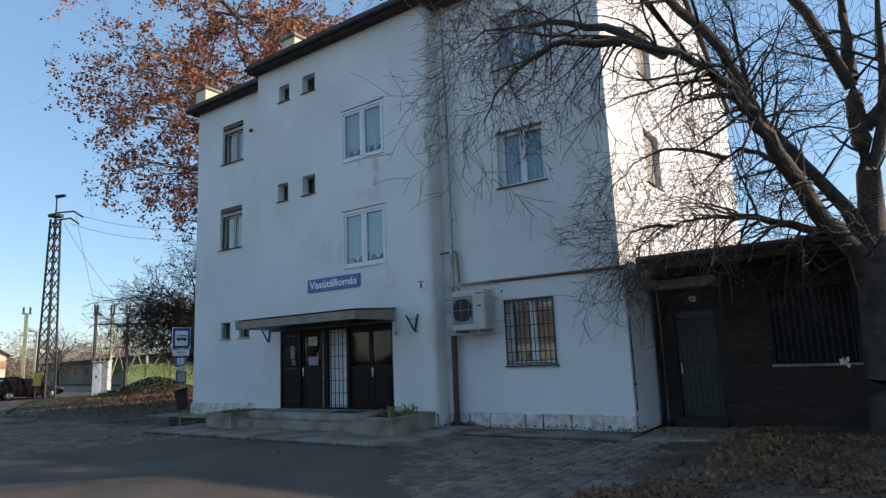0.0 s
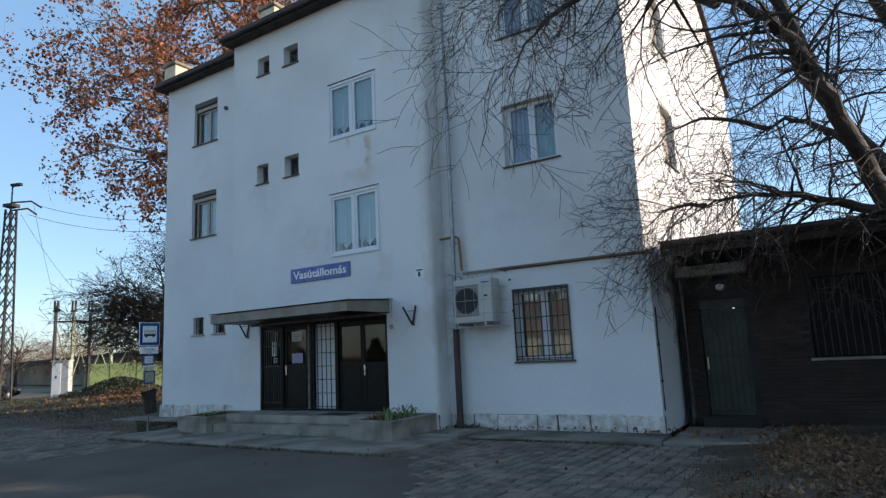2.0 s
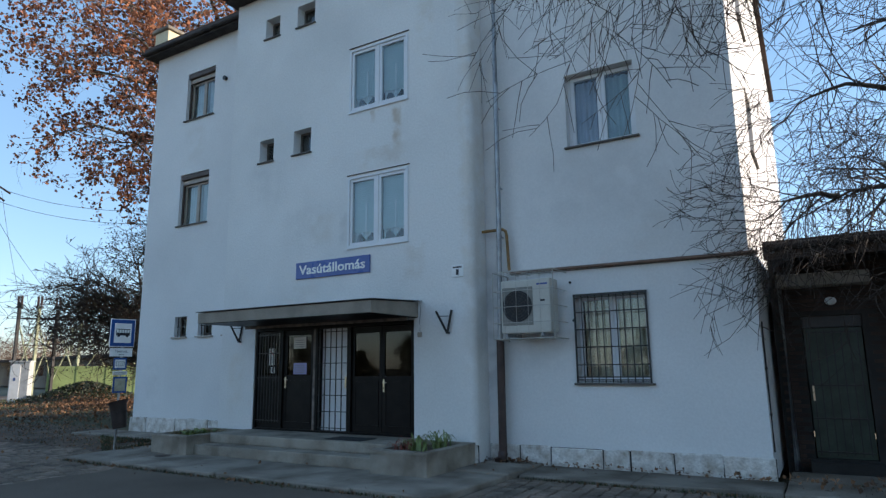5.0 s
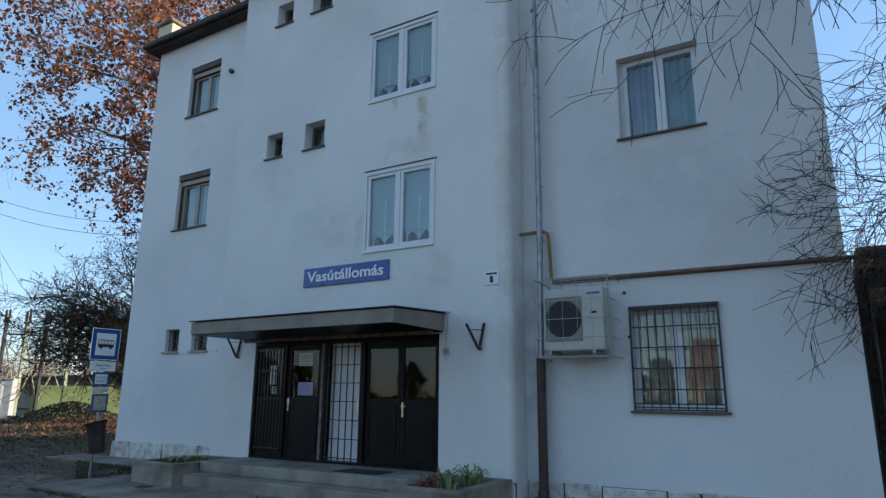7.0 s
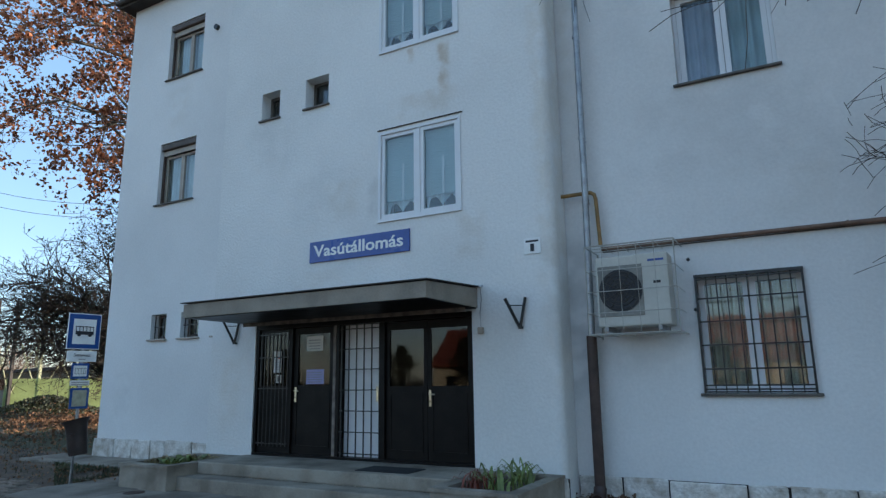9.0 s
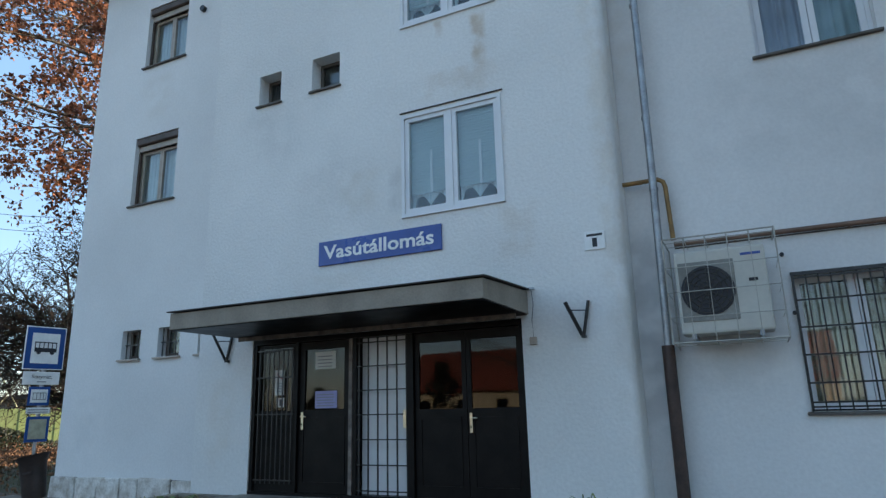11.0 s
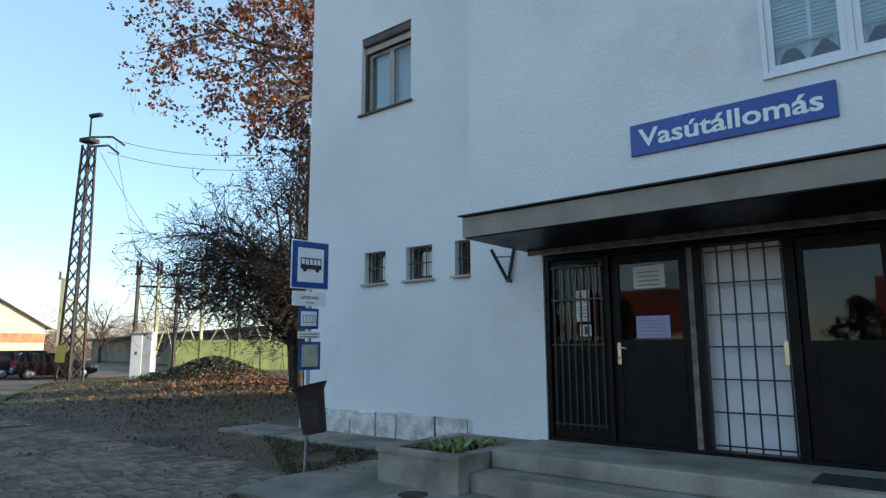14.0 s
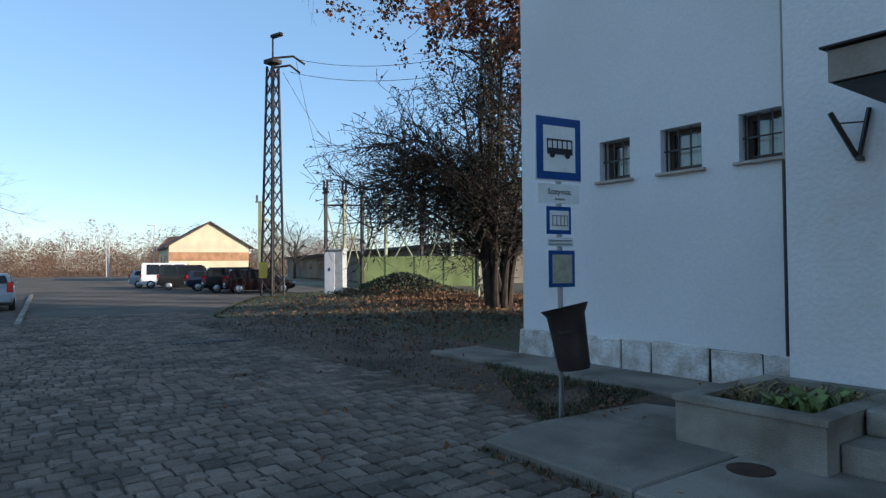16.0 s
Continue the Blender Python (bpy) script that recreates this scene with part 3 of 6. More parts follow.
def window(r, y, kind):
    global wn_no
    wn_no += 1
    x0, x1, z0, z1 = r
    labels = {"mid": "white two-sash window flush with the wall, with net curtains", "left": "recessed window with a brown roller shutter box and pale curtains",
              "right": "recessed white two-sash window with blue-grey curtains", "stair": "small square stair window deep in the wall", "bar": "window behind a black iron grille",
              "loo": "small barred window deep in the wall"}
    w = thing("window_%d" % wn_no, pose(0, 0, 0), labels[kind], "window", {"mid": "windows over the entrance", "left": "shuttered windows", "stair": "stair windows", "loo": "barred small windows", "right": "curtained windows", "bar": ""}[kind], "structure")
    xm = (x0 + x1) / 2
    if kind == "mid":
        bm = bmesh.new()
        for b in ((x0 - 0.05, z0 - 0.05, x1 + 0.05, z0), (x0 - 0.05, z1, x1 + 0.05, z1 + 0.05), (x0 - 0.05, z0, x0, z1), (x1, z0, x1 + 0.05, z1)):
            box(bm, b[0], y - 0.022, b[1], b[2], y - 0.002, b[3])
        part("trim", bm, M_WPVC, w)
        part("drip_edge", bx(x0 - 0.075, y - 0.03, z1 + 0.09, x1 + 0.09, y - 0.002, z1 + 0.102), M_SILL, w)
        part("mullion", bx(xm - 0.03, y - 0.01, z0 + 0.002, xm + 0.03, y + 0.07, z1 - 0.002), M_WPVC, w)
        for a0, b0 in ((x0 + 0.002, xm - 0.032), (xm + 0.032, x1 - 0.002)):
            sash(w, a0, b0, z0 + 0.003, z1 - 0.003, y + 0.005, 0.065, M_WPVC)
            part("blind", bx(a0 + 0.06, y + 0.1, z0 + 0.3, b0 - 0.06, y + 0.11, z1 - 0.05), M_BLIND, w)
            sl = Soup()
            k = z0 + 0.32
            while k < z1 - 0.06:
                sl.box(a0 + 0.06, y + 0.085, k, b0 - 0.06, y + 0.098, k + 0.02)
                k += 0.045
            part("blind_slats", sl, M_BLIND, w)
            c0 = (a0 + b0) / 2
            part("cord_strip", bx(c0 + 0.02, y + 0.07, z0 + 0.3, c0 + 0.06, y + 0.078, z1 - 0.55), M_WPVC, w)
            curtain(w, a0 + 0.06, b0 - 0.06, z0 + 0.08, z0 + 0.36, y + 0.13, M_CURT, 5, 0.02, 0.2)
        part("window_sill", bx(x0 - 0.055, y - 0.035, z0 - 0.066, x1 + 0.055, y - 0.002, z0 - 0.052, 0.003), M_WPVC, w)
    elif kind in ("left", "right"):
        d = 0.17
        fr = M_OLDW if kind == "left" else M_WPVC
        top = z1 - (0.2 if kind == "left" else 0.0)
        if kind == "left":
            part("shutter_box", bx(x0 + 0.003, y + 0.02, z1 - 0.16, x1 - 0.003, y + 0.3, z1 - 0.003, 0.02), M_SHUT, w)
            part("shutter_lip", bx(x0 + 0.02, y + 0.09, z1 - 0.28, x1 - 0.02, y + 0.12, z1 - 0.163), M_OLDW, w)
            for xx in (x0 + 0.003, x1 - 0.053):
                part("shutter_rail", bx(xx, y + 0.1, z0 + 0.003, xx + 0.05, y + 0.15, z1 - 0.29), M_SHUT, w)
        for a0, b0 in ((x0 + 0.055, xm - 0.004), (xm + 0.004, x1 - 0.055)):
            sash(w, a0, b0, z0 + 0.02, top - 0.09 if kind == "left" else top - 0.02, y + d, 0.05 if kind == "left" else 0.075, fr)
        if kind == "right":
            part("outer_frame", bx(x0 + 0.002, y + d - 0.01, z0 + 0.003, x0 + 0.052, y + d + 0.08, z1 - 0.003), fr, w)
            part("outer_frame", bx(x1 - 0.052, y + d - 0.01, z0 + 0.003, x1 - 0.002, y + d + 0.08, z1 - 0.003), fr, w)
        curtain(w, x0 + 0.1, xm - 0.02, z0 + 0.05, top - 0.1, y + d + 0.14, M_CURT if kind == "left" else M_CURT_L, 5, 0.03)
        curtain(w, xm + 0.02, x1 - 0.1, z0 + 0.05, top - 0.1, y + d + 0.16, M_CURT if kind == "left" else M_CURT_B, 4, 0.03)
        part("window_sill", bx(x0 - 0.05, y - 0.06, z0 - 0.03, x1 + 0.05, y - 0.002, z0 + 0.004, 0.006), M_SILL, w)
        part("window_sill", bx(x0 + 0.003, y - 0.002, z0 + 0.002, x1 - 0.003, y + d, z0 + 0.018), M_SILL, w)
    elif kind == "stair":
        sash(w, x0 + 0.004, x1 - 0.004, z0 + 0.02, z1 - 0.004, y + 0.24, 0.05, M_SILL, M_GLASS)
        part("window_sill", bx(x0 - 0.04, y - 0.05, z0 - 0.03, x1 + 0.04, y - 0.002, z0 + 0.004, 0.005), M_SILL, w)
        # added near-black sheet, room darkness painted behind the pane
        part("room_shade_backing", bx(x0 + 0.004, y + 0.33, z0 + 0.02, x1 - 0.004, y + 0.34, z1 - 0.02), M_ROOM_SHADE, w)
    else:
        d = 0.2
        small = kind == "loo"
        if small:
            sash(w, x0 + 0.004, x1 - 0.004, z0 + 0.02, z1 - 0.004, y + d, 0.06, M_SHUT)
            curtain(w, x0 + 0.06, x1 - 0.06, z0 + 0.06, z1 - 0.06, y + d + 0.12, M_CURT_Y, 4, 0.02)
            # near-black sheet added behind the curtain as painted room darkness
            part("room_shade_backing", bx(x0 + 0.004, y + 0.36, z0 + 0.02, x1 - 0.004, y + 0.37, z1 - 0.02), M_ROOM_SHADE, w)
        else:
            for a0, b0 in ((x0 + 0.01, xm - 0.004), (xm + 0.004, x1 - 0.01)):
                sash(w, a0, b0, z0 + 0.02, z1 - 0.01, y + d, 0.075, M_WPVC)
            curtain(w, x0 + 0.08, x1 - 0.08, z0 + 0.08, z1 - 0.08, y + d + 0.16, M_CURT_Y, 11, 0.04)
        gy = y + (0.1 if small else -0.03)
        nv, nh = (4, 1) if small else (11, 4)
        m0 = 0.0 if small else -0.015
        for i in range(nv):
            xx = x0 + m0 + 0.03 + (x1 - x0 - 2 * m0 - 0.06) * i / (nv - 1)
            part("grille_bar", bx(xx - 0.008, gy - 0.008, z0 - m0 * 0 + 0.005, xx + 0.008, gy + 0.008, z1 - 0.005), M_BLACK, w)
        hz = [z0 + 0.05, z1 - 0.05] if not small else []
        hz += [z0 + (z1 - z0) * (i + 1) / (nh + 1) for i in range(nh)]
        if not small:
            hz += [z0 + 0.1]
        for zz in hz:
            part("grille_rail", bx(x0 + 0.003, gy - 0.022, zz - 0.01, x1 - 0.003, gy - 0.009, zz + 0.01), M_BLACK, w)
        if not small:
            part("grille_frame", bx(x0 - 0.01, gy - 0.02, z1 - 0.02, x1 + 0.01, gy + 0.025, z1 + 0.02), M_BLACK, w)
            part("grille_frame", bx(x0 - 0.005, gy - 0.015, z0, x0 + 0.02, gy + 0.02, z1 - 0.02), M_BLACK, w)
            part("grille_frame", bx(x1 - 0.02, gy - 0.015, z0, x1 + 0.005, gy + 0.02, z1 - 0.02), M_BLACK, w)
        part("window_sill", bx(x0 - 0.05, y - 0.07, z0 - 0.04, x1 + 0.06, y - 0.002, z0 - 0.002, 0.006), M_SILL if not small else M_OLDW, w)
    return w


for r in MID_WIN:
    window(r, YC, "mid")
for r in LEFT_WIN:
    window(r, YL, "left")
for r in RIGHT_WIN:
    window(r, YR, "right")
for r in STAIR_WIN:
    window(r, YC, "stair")
for r in LOO_WIN:
    window(r, YL, "loo")
window(BAR_WIN, YR - 0.02, "bar")
for i, (u0, u1, z0, z1) in enumerate(SIDE_WIN):
    w = thing("window_%d" % (20 + i), pose(0, 0, 0), "shuttered window in the sunlit gable wall", "window", "gable windows", "structure")
    part("shutter", bx(XR - 0.22, u0 + 0.003, z0 + 0.02, XR - 0.17, u1 - 0.003, z1 - 0.003), M_OLDW, w)
    sl = Soup()
    k = z0 + 0.05
    while k < z1 - 0.05:
        sl.box(XR - 0.17, u0 + 0.01, k, XR - 0.155, u1 - 0.01, k + 0.035)
        k += 0.05
    part("shutter_slats", sl, M_OLDW, w)
    part("window_sill", bx(XR + 0.002, u0 - 0.05, z0 - 0.03, XR + 0.06, u1 + 0.05, z0 + 0.004, 0.005), M_SILL, w)

# ---------- entrance ----------
door = thing("door_1", pose(0, 0, 0), "wide black-brown entrance with glazed doors and a white-backed iron grille", "door", kind="structure")
DY = YC + 0.07


def leaf(x0, x1, z0, z1, glass_z, t=0.08, label="", bottom=0.0):
    lf = part("door_leaf", bx(x0, DY, z0, x1, DY + 0.05, glass_z[0]), M_DOOR, door, label)
    bm = bmesh.new()
    box(bm, x0, DY, glass_z[0] + 0.001, x0 + t, DY + 0.05, z1)
    box(bm, x1 - t, DY, glass_z[0] + 0.001, x1, DY + 0.05, z1)
    box(bm, x0 + t, DY, glass_z[1], x1 - t, DY + 0.05, z1)
    part("glazing_frame", bm, M_DOOR, lf)
    bm = bmesh.new()
    for b in ((x0 + 0.08, z0 + 0.12, x1 - 0.08, z0 + 0.15), (x0 + 0.08, glass_z[0] - 0.14, x1 - 0.08, glass_z[0] - 0.11), (x0 + 0.08, z0 + 0.15, x0 + 0.1, glass_z[0] - 0.14), (x1 - 0.1, z0 + 0.15, x1 - 0.08, glass_z[0] - 0.14)):
        box(bm, b[0], DY - 0.012, b[1], b[2], DY - 0.001, b[3])
    part("panel_moulding", bm, M_DOOR, lf)
    g = part("pane", bx(x0 + t, DY + 0.02, glass_z[0], x1 - t, DY + 0.028, glass_z[1]), M_GLASS_D, lf)
    g.visible_shadow = False
    return lf


def handle(parent, x, z, side=1):
    h = part("door_handle", bx(x - 0.02, DY - 0.022, z - 0.15, x + 0.02, DY - 0.013, z + 0.1, 0.003), M_BRASS, parent, "worn metal lever handle")
    s = Soup().tube([(x, DY - 0.012, z + 0.04), (x, DY - 0.065, z + 0.04), (x + 0.015 * side, DY - 0.075, z + 0.04), (x + 0.11 * side, DY - 0.075, z + 0.035)], 0.009, 8)
    smooth(part("lever", s, M_BRASS, h))
    part("key_cylinder", bx(x - 0.008, DY - 0.028, z - 0.09, x + 0.008, DY - 0.023, z - 0.06), M_INK, h)


# header, posts
part("threshold", bx(DOOR_X0 + 0.003, YC + 0.01, 0.346, DOOR_X1 - 0.003, YC + 0.2, 0.388), M_DOOR, door)
part("header", bx(DOOR_X0 + 0.002, YC + 0.02, 2.56, DOOR_X1 - 0.002, YC + 0.2, 2.638), M_DOOR, door)
for x, w, m in ((-11.295, 0.06, M_DOOR), (-10.47, 0.05, M_DOOR), (-9.5, 0.06, M_DOORFR), (-9.43, 0.06, M_DOOR), (-8.54, 0.1, M_DOOR), (-6.87, 0.045, M_DOOR)):
    part("post", bx(x, YC + 0.025, 0.389, x + w, YC + 0.15, 2.558), m, door)
L1 = leaf(-11.23, -10.475, 0.39, 2.55, (1.55, 2.5), 0.06)
L2 = leaf(-10.415, -9.505, 0.39, 2.55, (1.55, 2.44), 0.1)
L3 = leaf(-8.43, -7.66, 0.39, 2.55, (1.52, 2.42), 0.06)
L4 = leaf(-7.65, -6.875, 0.39, 2.55, (1.52, 2.42), 0.06)
handle(L2, -10.34, 1.42)
handle(L4, -7.6, 1.36)
s = part("fixed_panel", bx(-9.36, YC + 0.18, 0.38, -8.545, YC + 0.2, 2.556), M_WPVC, door, "white board behind the iron grille")
for i in range(6):
    x = -9.34 + 0.78 * i / 5
    part("grille_bar", bx(x - 0.009, YC + 0.05, 0.39, x + 0.009, YC + 0.068, 2.55), M_BLACK, door)
for i in range(7):
    z = 0.45 + 2.03 * i / 6
    part("grille_rail", bx(-9.365, YC + 0.035, z - 0.008, -8.545, YC + 0.049, z + 0.008), M_BLACK, door)
part("lock_plate", bx(-8.6, YC + 0.02, 1.28, -8.555, YC + 0.034, 1.52, 0.003), M_BRASS, door)
for i in range(8):
    x = -11.17 + 0.64 * i / 7
    part("grille_bar", bx(x - 0.008, DY - 0.04, 0.5, x + 0.008, DY - 0.026, 2.5), M_BLACK, L1)
for z in (0.55, 1.5, 2.05, 2.46):
    part("grille_rail", bx(-11.21, DY - 0.055, z - 0.01, -10.49, DY - 0.041, z + 0.01), M_BLACK, L1)
# notices on the glass
n1 = part("notice", bx(-10.87, DY - 0.024, 1.78, -10.69, DY - 0.021, 2.16), M_PAPER, L1, "white sheet with a crossed red ring")
rg = bmesh.new()
bmesh.ops.create_cone(rg, segments=20, radius1=0.075, radius2=0.075, depth=0.002, matrix=pose(-10.78, DY - 0.026, 2.06, 90))
part("red_ring", rg, M_RED, n1)
rg = bmesh.new()
bmesh.ops.create_cone(rg, segments=20, radius1=0.055, radius2=0.055, depth=0.002, matrix=pose(-10.78, DY - 0.028, 2.06, 90))
part("ring_ground", rg, M_PAPER, n1)
part("red_slash", bx(-0.06, -0.001, -0.008, 0.06, 0.001, 0.008), M_RED, n1, at=pose(-10.78, DY - 0.031, 2.06, 0, 40, 0))
for k in range(4):
    part("text_bar", bx(-10.84, DY - 0.026, 1.83 + 0.04 * k, -10.72, DY - 0.0245, 1.845 + 0.04 * k), M_GREYINK, n1)
n2 = part("notice", bx(-10.83, DY - 0.024, 1.6, -10.68, DY - 0.021, 1.74), M_PAPER, L1, "small white pictogram sheet")
part("pictogram", bx(-10.77, DY - 0.026, 1.62, -10.73, DY - 0.0245, 1.72), M_INK, n2)
n3 = part("notice", bx(-10.14, DY + 0.012, 2.14, -9.77, DY + 0.016, 2.4), M_PAPER, L2, "large white printed sheet")
for k in range(4):
    part("text_bar", bx(-10.09, DY + 0.008, 2.17 + 0.05 * k, -9.83, DY + 0.011, 2.185 + 0.05 * k), M_GREYINK, n3)
n4 = part("notice", bx(-10.13, DY + 0.012, 1.57, -9.74, DY + 0.016, 1.82), M_LILAC, L2, "lilac printed sheet")
for k in range(5):
    part("text_bar", bx(-10.1, DY + 0.008, 1.6 + 0.04 * k, -9.8 + 0.02 * (k % 2), DY + 0.011, 1.613 + 0.04 * k), M_GREYINK, n4)

canopy = thing("canopy", pose(0, 0, 0), "thin concrete entrance canopy, its underside shade a near-black sheet", "canopy", kind="structure")
bm = bmesh.new()
prof = [(8.46, 2.68), (8.46, 2.9), (9.2, 2.94), (10.0, 2.98), (10.0, 2.68)]
va = [bm.verts.new((-11.42, y, z)) for y, z in prof]
vb = [bm.verts.new((-6.72, y, z)) for y, z in prof]
bm.faces.new(va)
bm.faces.new(vb[::-1])
for i in range(5):
    bm.faces.new([va[i], va[(i + 1) % 5], vb[(i + 1) % 5], vb[i]])
part("slab", bm, M_CONC_D, canopy)
part("top_felt", bx(-11.46, 8.42, 2.985, -6.68, 9.995, 3.0), M_BITUMEN, canopy, at=Matrix.Translation((0, 0, 0)) @ pose(0, 8.42, 2.915, math.degrees(math.atan2(0.08, 1.54)), 0, 0) @ pose(0, -8.42, -2.985))
# near-black sheet puts the shade under the canopy into colour
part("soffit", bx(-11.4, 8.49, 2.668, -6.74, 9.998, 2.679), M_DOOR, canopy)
part("back_lip", bx(-11.35, 9.72, 2.605, -6.8, 9.75, 2.667), M_DOORFR, canopy, "weathered board under the canopy")
part("lead_flashing", bx(-7.4, 9.965, 2.99, -6.62, 9.998, 3.02), M_GALV, canopy)


def bracket(x, z):
    b = thing("wall_bracket", pose(x, YC, z), "black iron V-shaped bracket fixed to the wall", "bracket", "brackets beside the entrance")
    part("upright", Soup().tube([(0.05, -0.05, -0.2), (0.13, -0.03, 0.22)], 0.023, 6), M_BLACK, b)
    part("arm", Soup().tube([(0.03, -0.06, -0.2), (-0.12, -0.2, 0.2)], 0.024, 6), M_BLACK, b)
    part("tie", Soup().tube([(0.11, -0.04, 0.1), (-0.08, -0.16, 0.1)], 0.008, 6), M_BLACK, b)
    part("foot", bx(0.02, -0.075, -0.235, 0.075, -0.002, -0.2, 0.004), M_BLACK, b)


bracket(-6.06, 2.56)
bracket(-11.84, 2.56)

sign = thing("station_sign", pose(-8.98, YC, 3.885), "blue enamel sign with white lettering", "sign")
part("board", bx(-1.06, -0.035, -0.19, 1.06, -0.004, 0.19, 0.006), M_BLUE, sign)
t_ = words("Vasútállomás", 0.31, M_WHITE, sign, pose(0, -0.039, 0.01, 90), bold=0.006)
sx = 1.9 / max(t_.dimensions.x, 0.1)
t_.matrix_basis = pose(0, -0.039, 0.0, 90) @ Matrix.Diagonal((sx, 0.95, 1, 1))
np_ = thing("number_plate", pose(-5.79, YC, 3.535), "small white enamel address plate with dark marks", "sign")
part("plate", bx(-0.13, -0.02, -0.12, 0.13, -0.004, 0.12, 0.005), M_WHITE, np_)
part("mark_bar", bx(-0.1, -0.024, 0.055, 0.1, -0.0215, 0.085), M_INK, np_)
part("mark_bar", bx(-0.03, -0.024, -0.085, 0.03, -0.0215, 0.03), M_INK, np_)

# pipes
dp = thing("downpipe", pose(-5.13, YR - 0.2, 0), "galvanised rain downpipe with a brown cast lower length", "downpipe")
smooth(part("upper_pipe", Soup().tube([(0.04, 0, 2.1), (0.07, 0, 4.4), (0.08, 0, 7.4), (0.08, 0, ZTOP - 0.2)], 0.05, 12), M_GALV, dp))
smooth(part("lower_pipe", Soup().tube([(0.03, 0, 0.12), (0.035, 0, 2.2)], 0.075, 12), M_RUSTP, dp))
smooth(part("foot", Soup().tube([(0.03, 0, 0.13), (0.03, -0.05, 0.02), (0.03, -0.16, -0.02)], 0.09, 12), M_RUSTP, dp))
for z in (4.2, 5.2, 6.9, 8.6, 10.2):
    smooth(part("pipe_clip", Soup().tube([(0.07, 0, z - 0.02), (0.07, 0, z + 0.02)], 0.058, 12), M_GALV, dp))
    part("clip_arm", bx(0.06, 0.04, z - 0.012, 0.08, 0.2, z + 0.012), M_GALV, dp)
gp = thing("gas_pipe", pose(0, 0, 0), "ochre gas pipe bent down from the wall corner", "pipe")
smooth(part("pipe", Soup().tube([(XCR, 10.42, 4.34), (-5.0, 10.42, 4.34), (-4.94, 10.42, 4.3), (-4.92, 10.42, 4.22), (-4.9, 10.45, 3.52)], 0.03, 10), M_GAS, gp))
hp = thing("wall_pipe", pose(0, 0, 0), "brown pipe run along the wall under the first floor", "pipe")
smooth(part("pipe", Soup().tube([(-4.9, 10.49, 3.47), (-2.5, 10.49, 3.46), (-0.56, 10.49, 3.45)], 0.032, 10), M_HPIPE, hp))
for x in (-4.2, -3.0, -1.8, -0.8):
    part("pipe_clip", bx(x - 0.012, 10.5, 3.42, x + 0.012, YR, 3.5), M_HPIPE, hp)
part("wall_ledge", bx(-4.9, 10.535, 3.425, -0.56, YR - 0.001, 3.435), M_SILL, hp)
cb = thing("corner_cable", pose(0, 0, 0), "cable in a black sleeve down the wall corner", "cable")
part("sleeve", Soup().tube([(-12.83, YL - 0.03, 0.4), (-12.83, YL - 0.03, 2.55)], 0.022, 8), M_BLACK, cb)
part("wire", Soup().tube([(-12.83, YL - 0.03, 2.55), (-12.83, YL - 0.03, 6.0), (-12.83, YL - 0.03, ZTOP - 0.2)], 0.012, 6), M_WIREW, cb)
ec = thing("earthing_cable", pose(0, 0, 0), "dark lightning conductor down the building corner", "cable")
part("wire", Soup().tube([(-0.62, 10.66, 0.35), (-0.62, 10.66, 1.2), (-0.625, 10.66, 2.0), (-0.62, 10.66, 2.35)], 0.014, 6), M_BLACK, ec)
for z in (0.9, 1.6):
    part("wire_clip", bx(-0.638, 10.6, z, -0.6, 10.72, z + 0.03), M_BLACK, ec)
vent = thing("flue_outlet", pose(-13.8, YL, 9.93), "small round black flue outlet in the wall", "vent")
smooth(part("pipe", Soup().tube([(0, 0.1, 0), (0, -0.08, 0)], 0.065, 14), M_BLACK, vent))

cc = thing("canopy_cable", pose(0, 0, 0), "thin loose cable hanging from the canopy flashing", "cable")
part("wire", Soup().tube([(-6.66, 9.97, 3.0), (-6.64, 9.975, 2.8), (-6.67, 9.975, 2.6), (-6.66, 9.98, 2.35)], 0.007, 5), M_GREYINK, cc)
part("junction_box", bx(-6.71, 9.95, 2.28, -6.62, 9.998, 2.38, 0.006), M_OLDW, cc)
# air conditioner in its wire cage
M_FANP = mat("weathered grey fan panel", (0.26, 0.25, 0.22), 0.6, var=0.15, big=4, fine=30, bump=0.05)
ac = thing("air_conditioner", pose(-4.4, 10.15, 2.12) @ Matrix.Scale(1.16, 4), "cream outdoor air-conditioning unit in a white wire cage", "air conditioner")
part("casing", bx(-0.42, -0.12, 0.14, 0.42, 0.22, 0.98, 0.025, 2), M_ACW, ac)
part("fan_panel", bx(-0.39, -0.128, 0.26, 0.13, -0.1205, 0.86, 0.003), M_FANP, ac, "square grey fan surround")
f = bmesh.new()
bmesh.ops.create_cone(f, cap_ends=True, segments=28, radius1=0.25, radius2=0.25, depth=0.01, matrix=pose(-0.13, -0.134, 0.56, 90))
fan = part("fan_disc", f, M_INK, ac)
s = Soup()
for k in range(1, 6):
    r = 0.045 * k
    s.tube([(-0.13 + r * math.cos(t * math.pi / 12), -0.145, 0.56 + r * math.sin(t * math.pi / 12)) for t in range(25)], 0.004, 4)
for k in range(6):
    t = k * math.pi / 6
    s.tube([(-0.13 + 0.25 * math.cos(t), -0.146, 0.56 + 0.25 * math.sin(t)), (-0.13 - 0.25 * math.cos(t), -0.146, 0.56 - 0.25 * math.sin(t))], 0.004, 4)
tagged(part("guard_mesh", s, M_ACD, fan), kind="stuff")
part("badge", bx(0.2, -0.126, 0.88, 0.38, -0.1205, 0.905), M_BLUE, ac)
part("grip", bx(0.25, -0.126, 0.62, 0.33, -0.1205, 0.65), M_INK, ac)
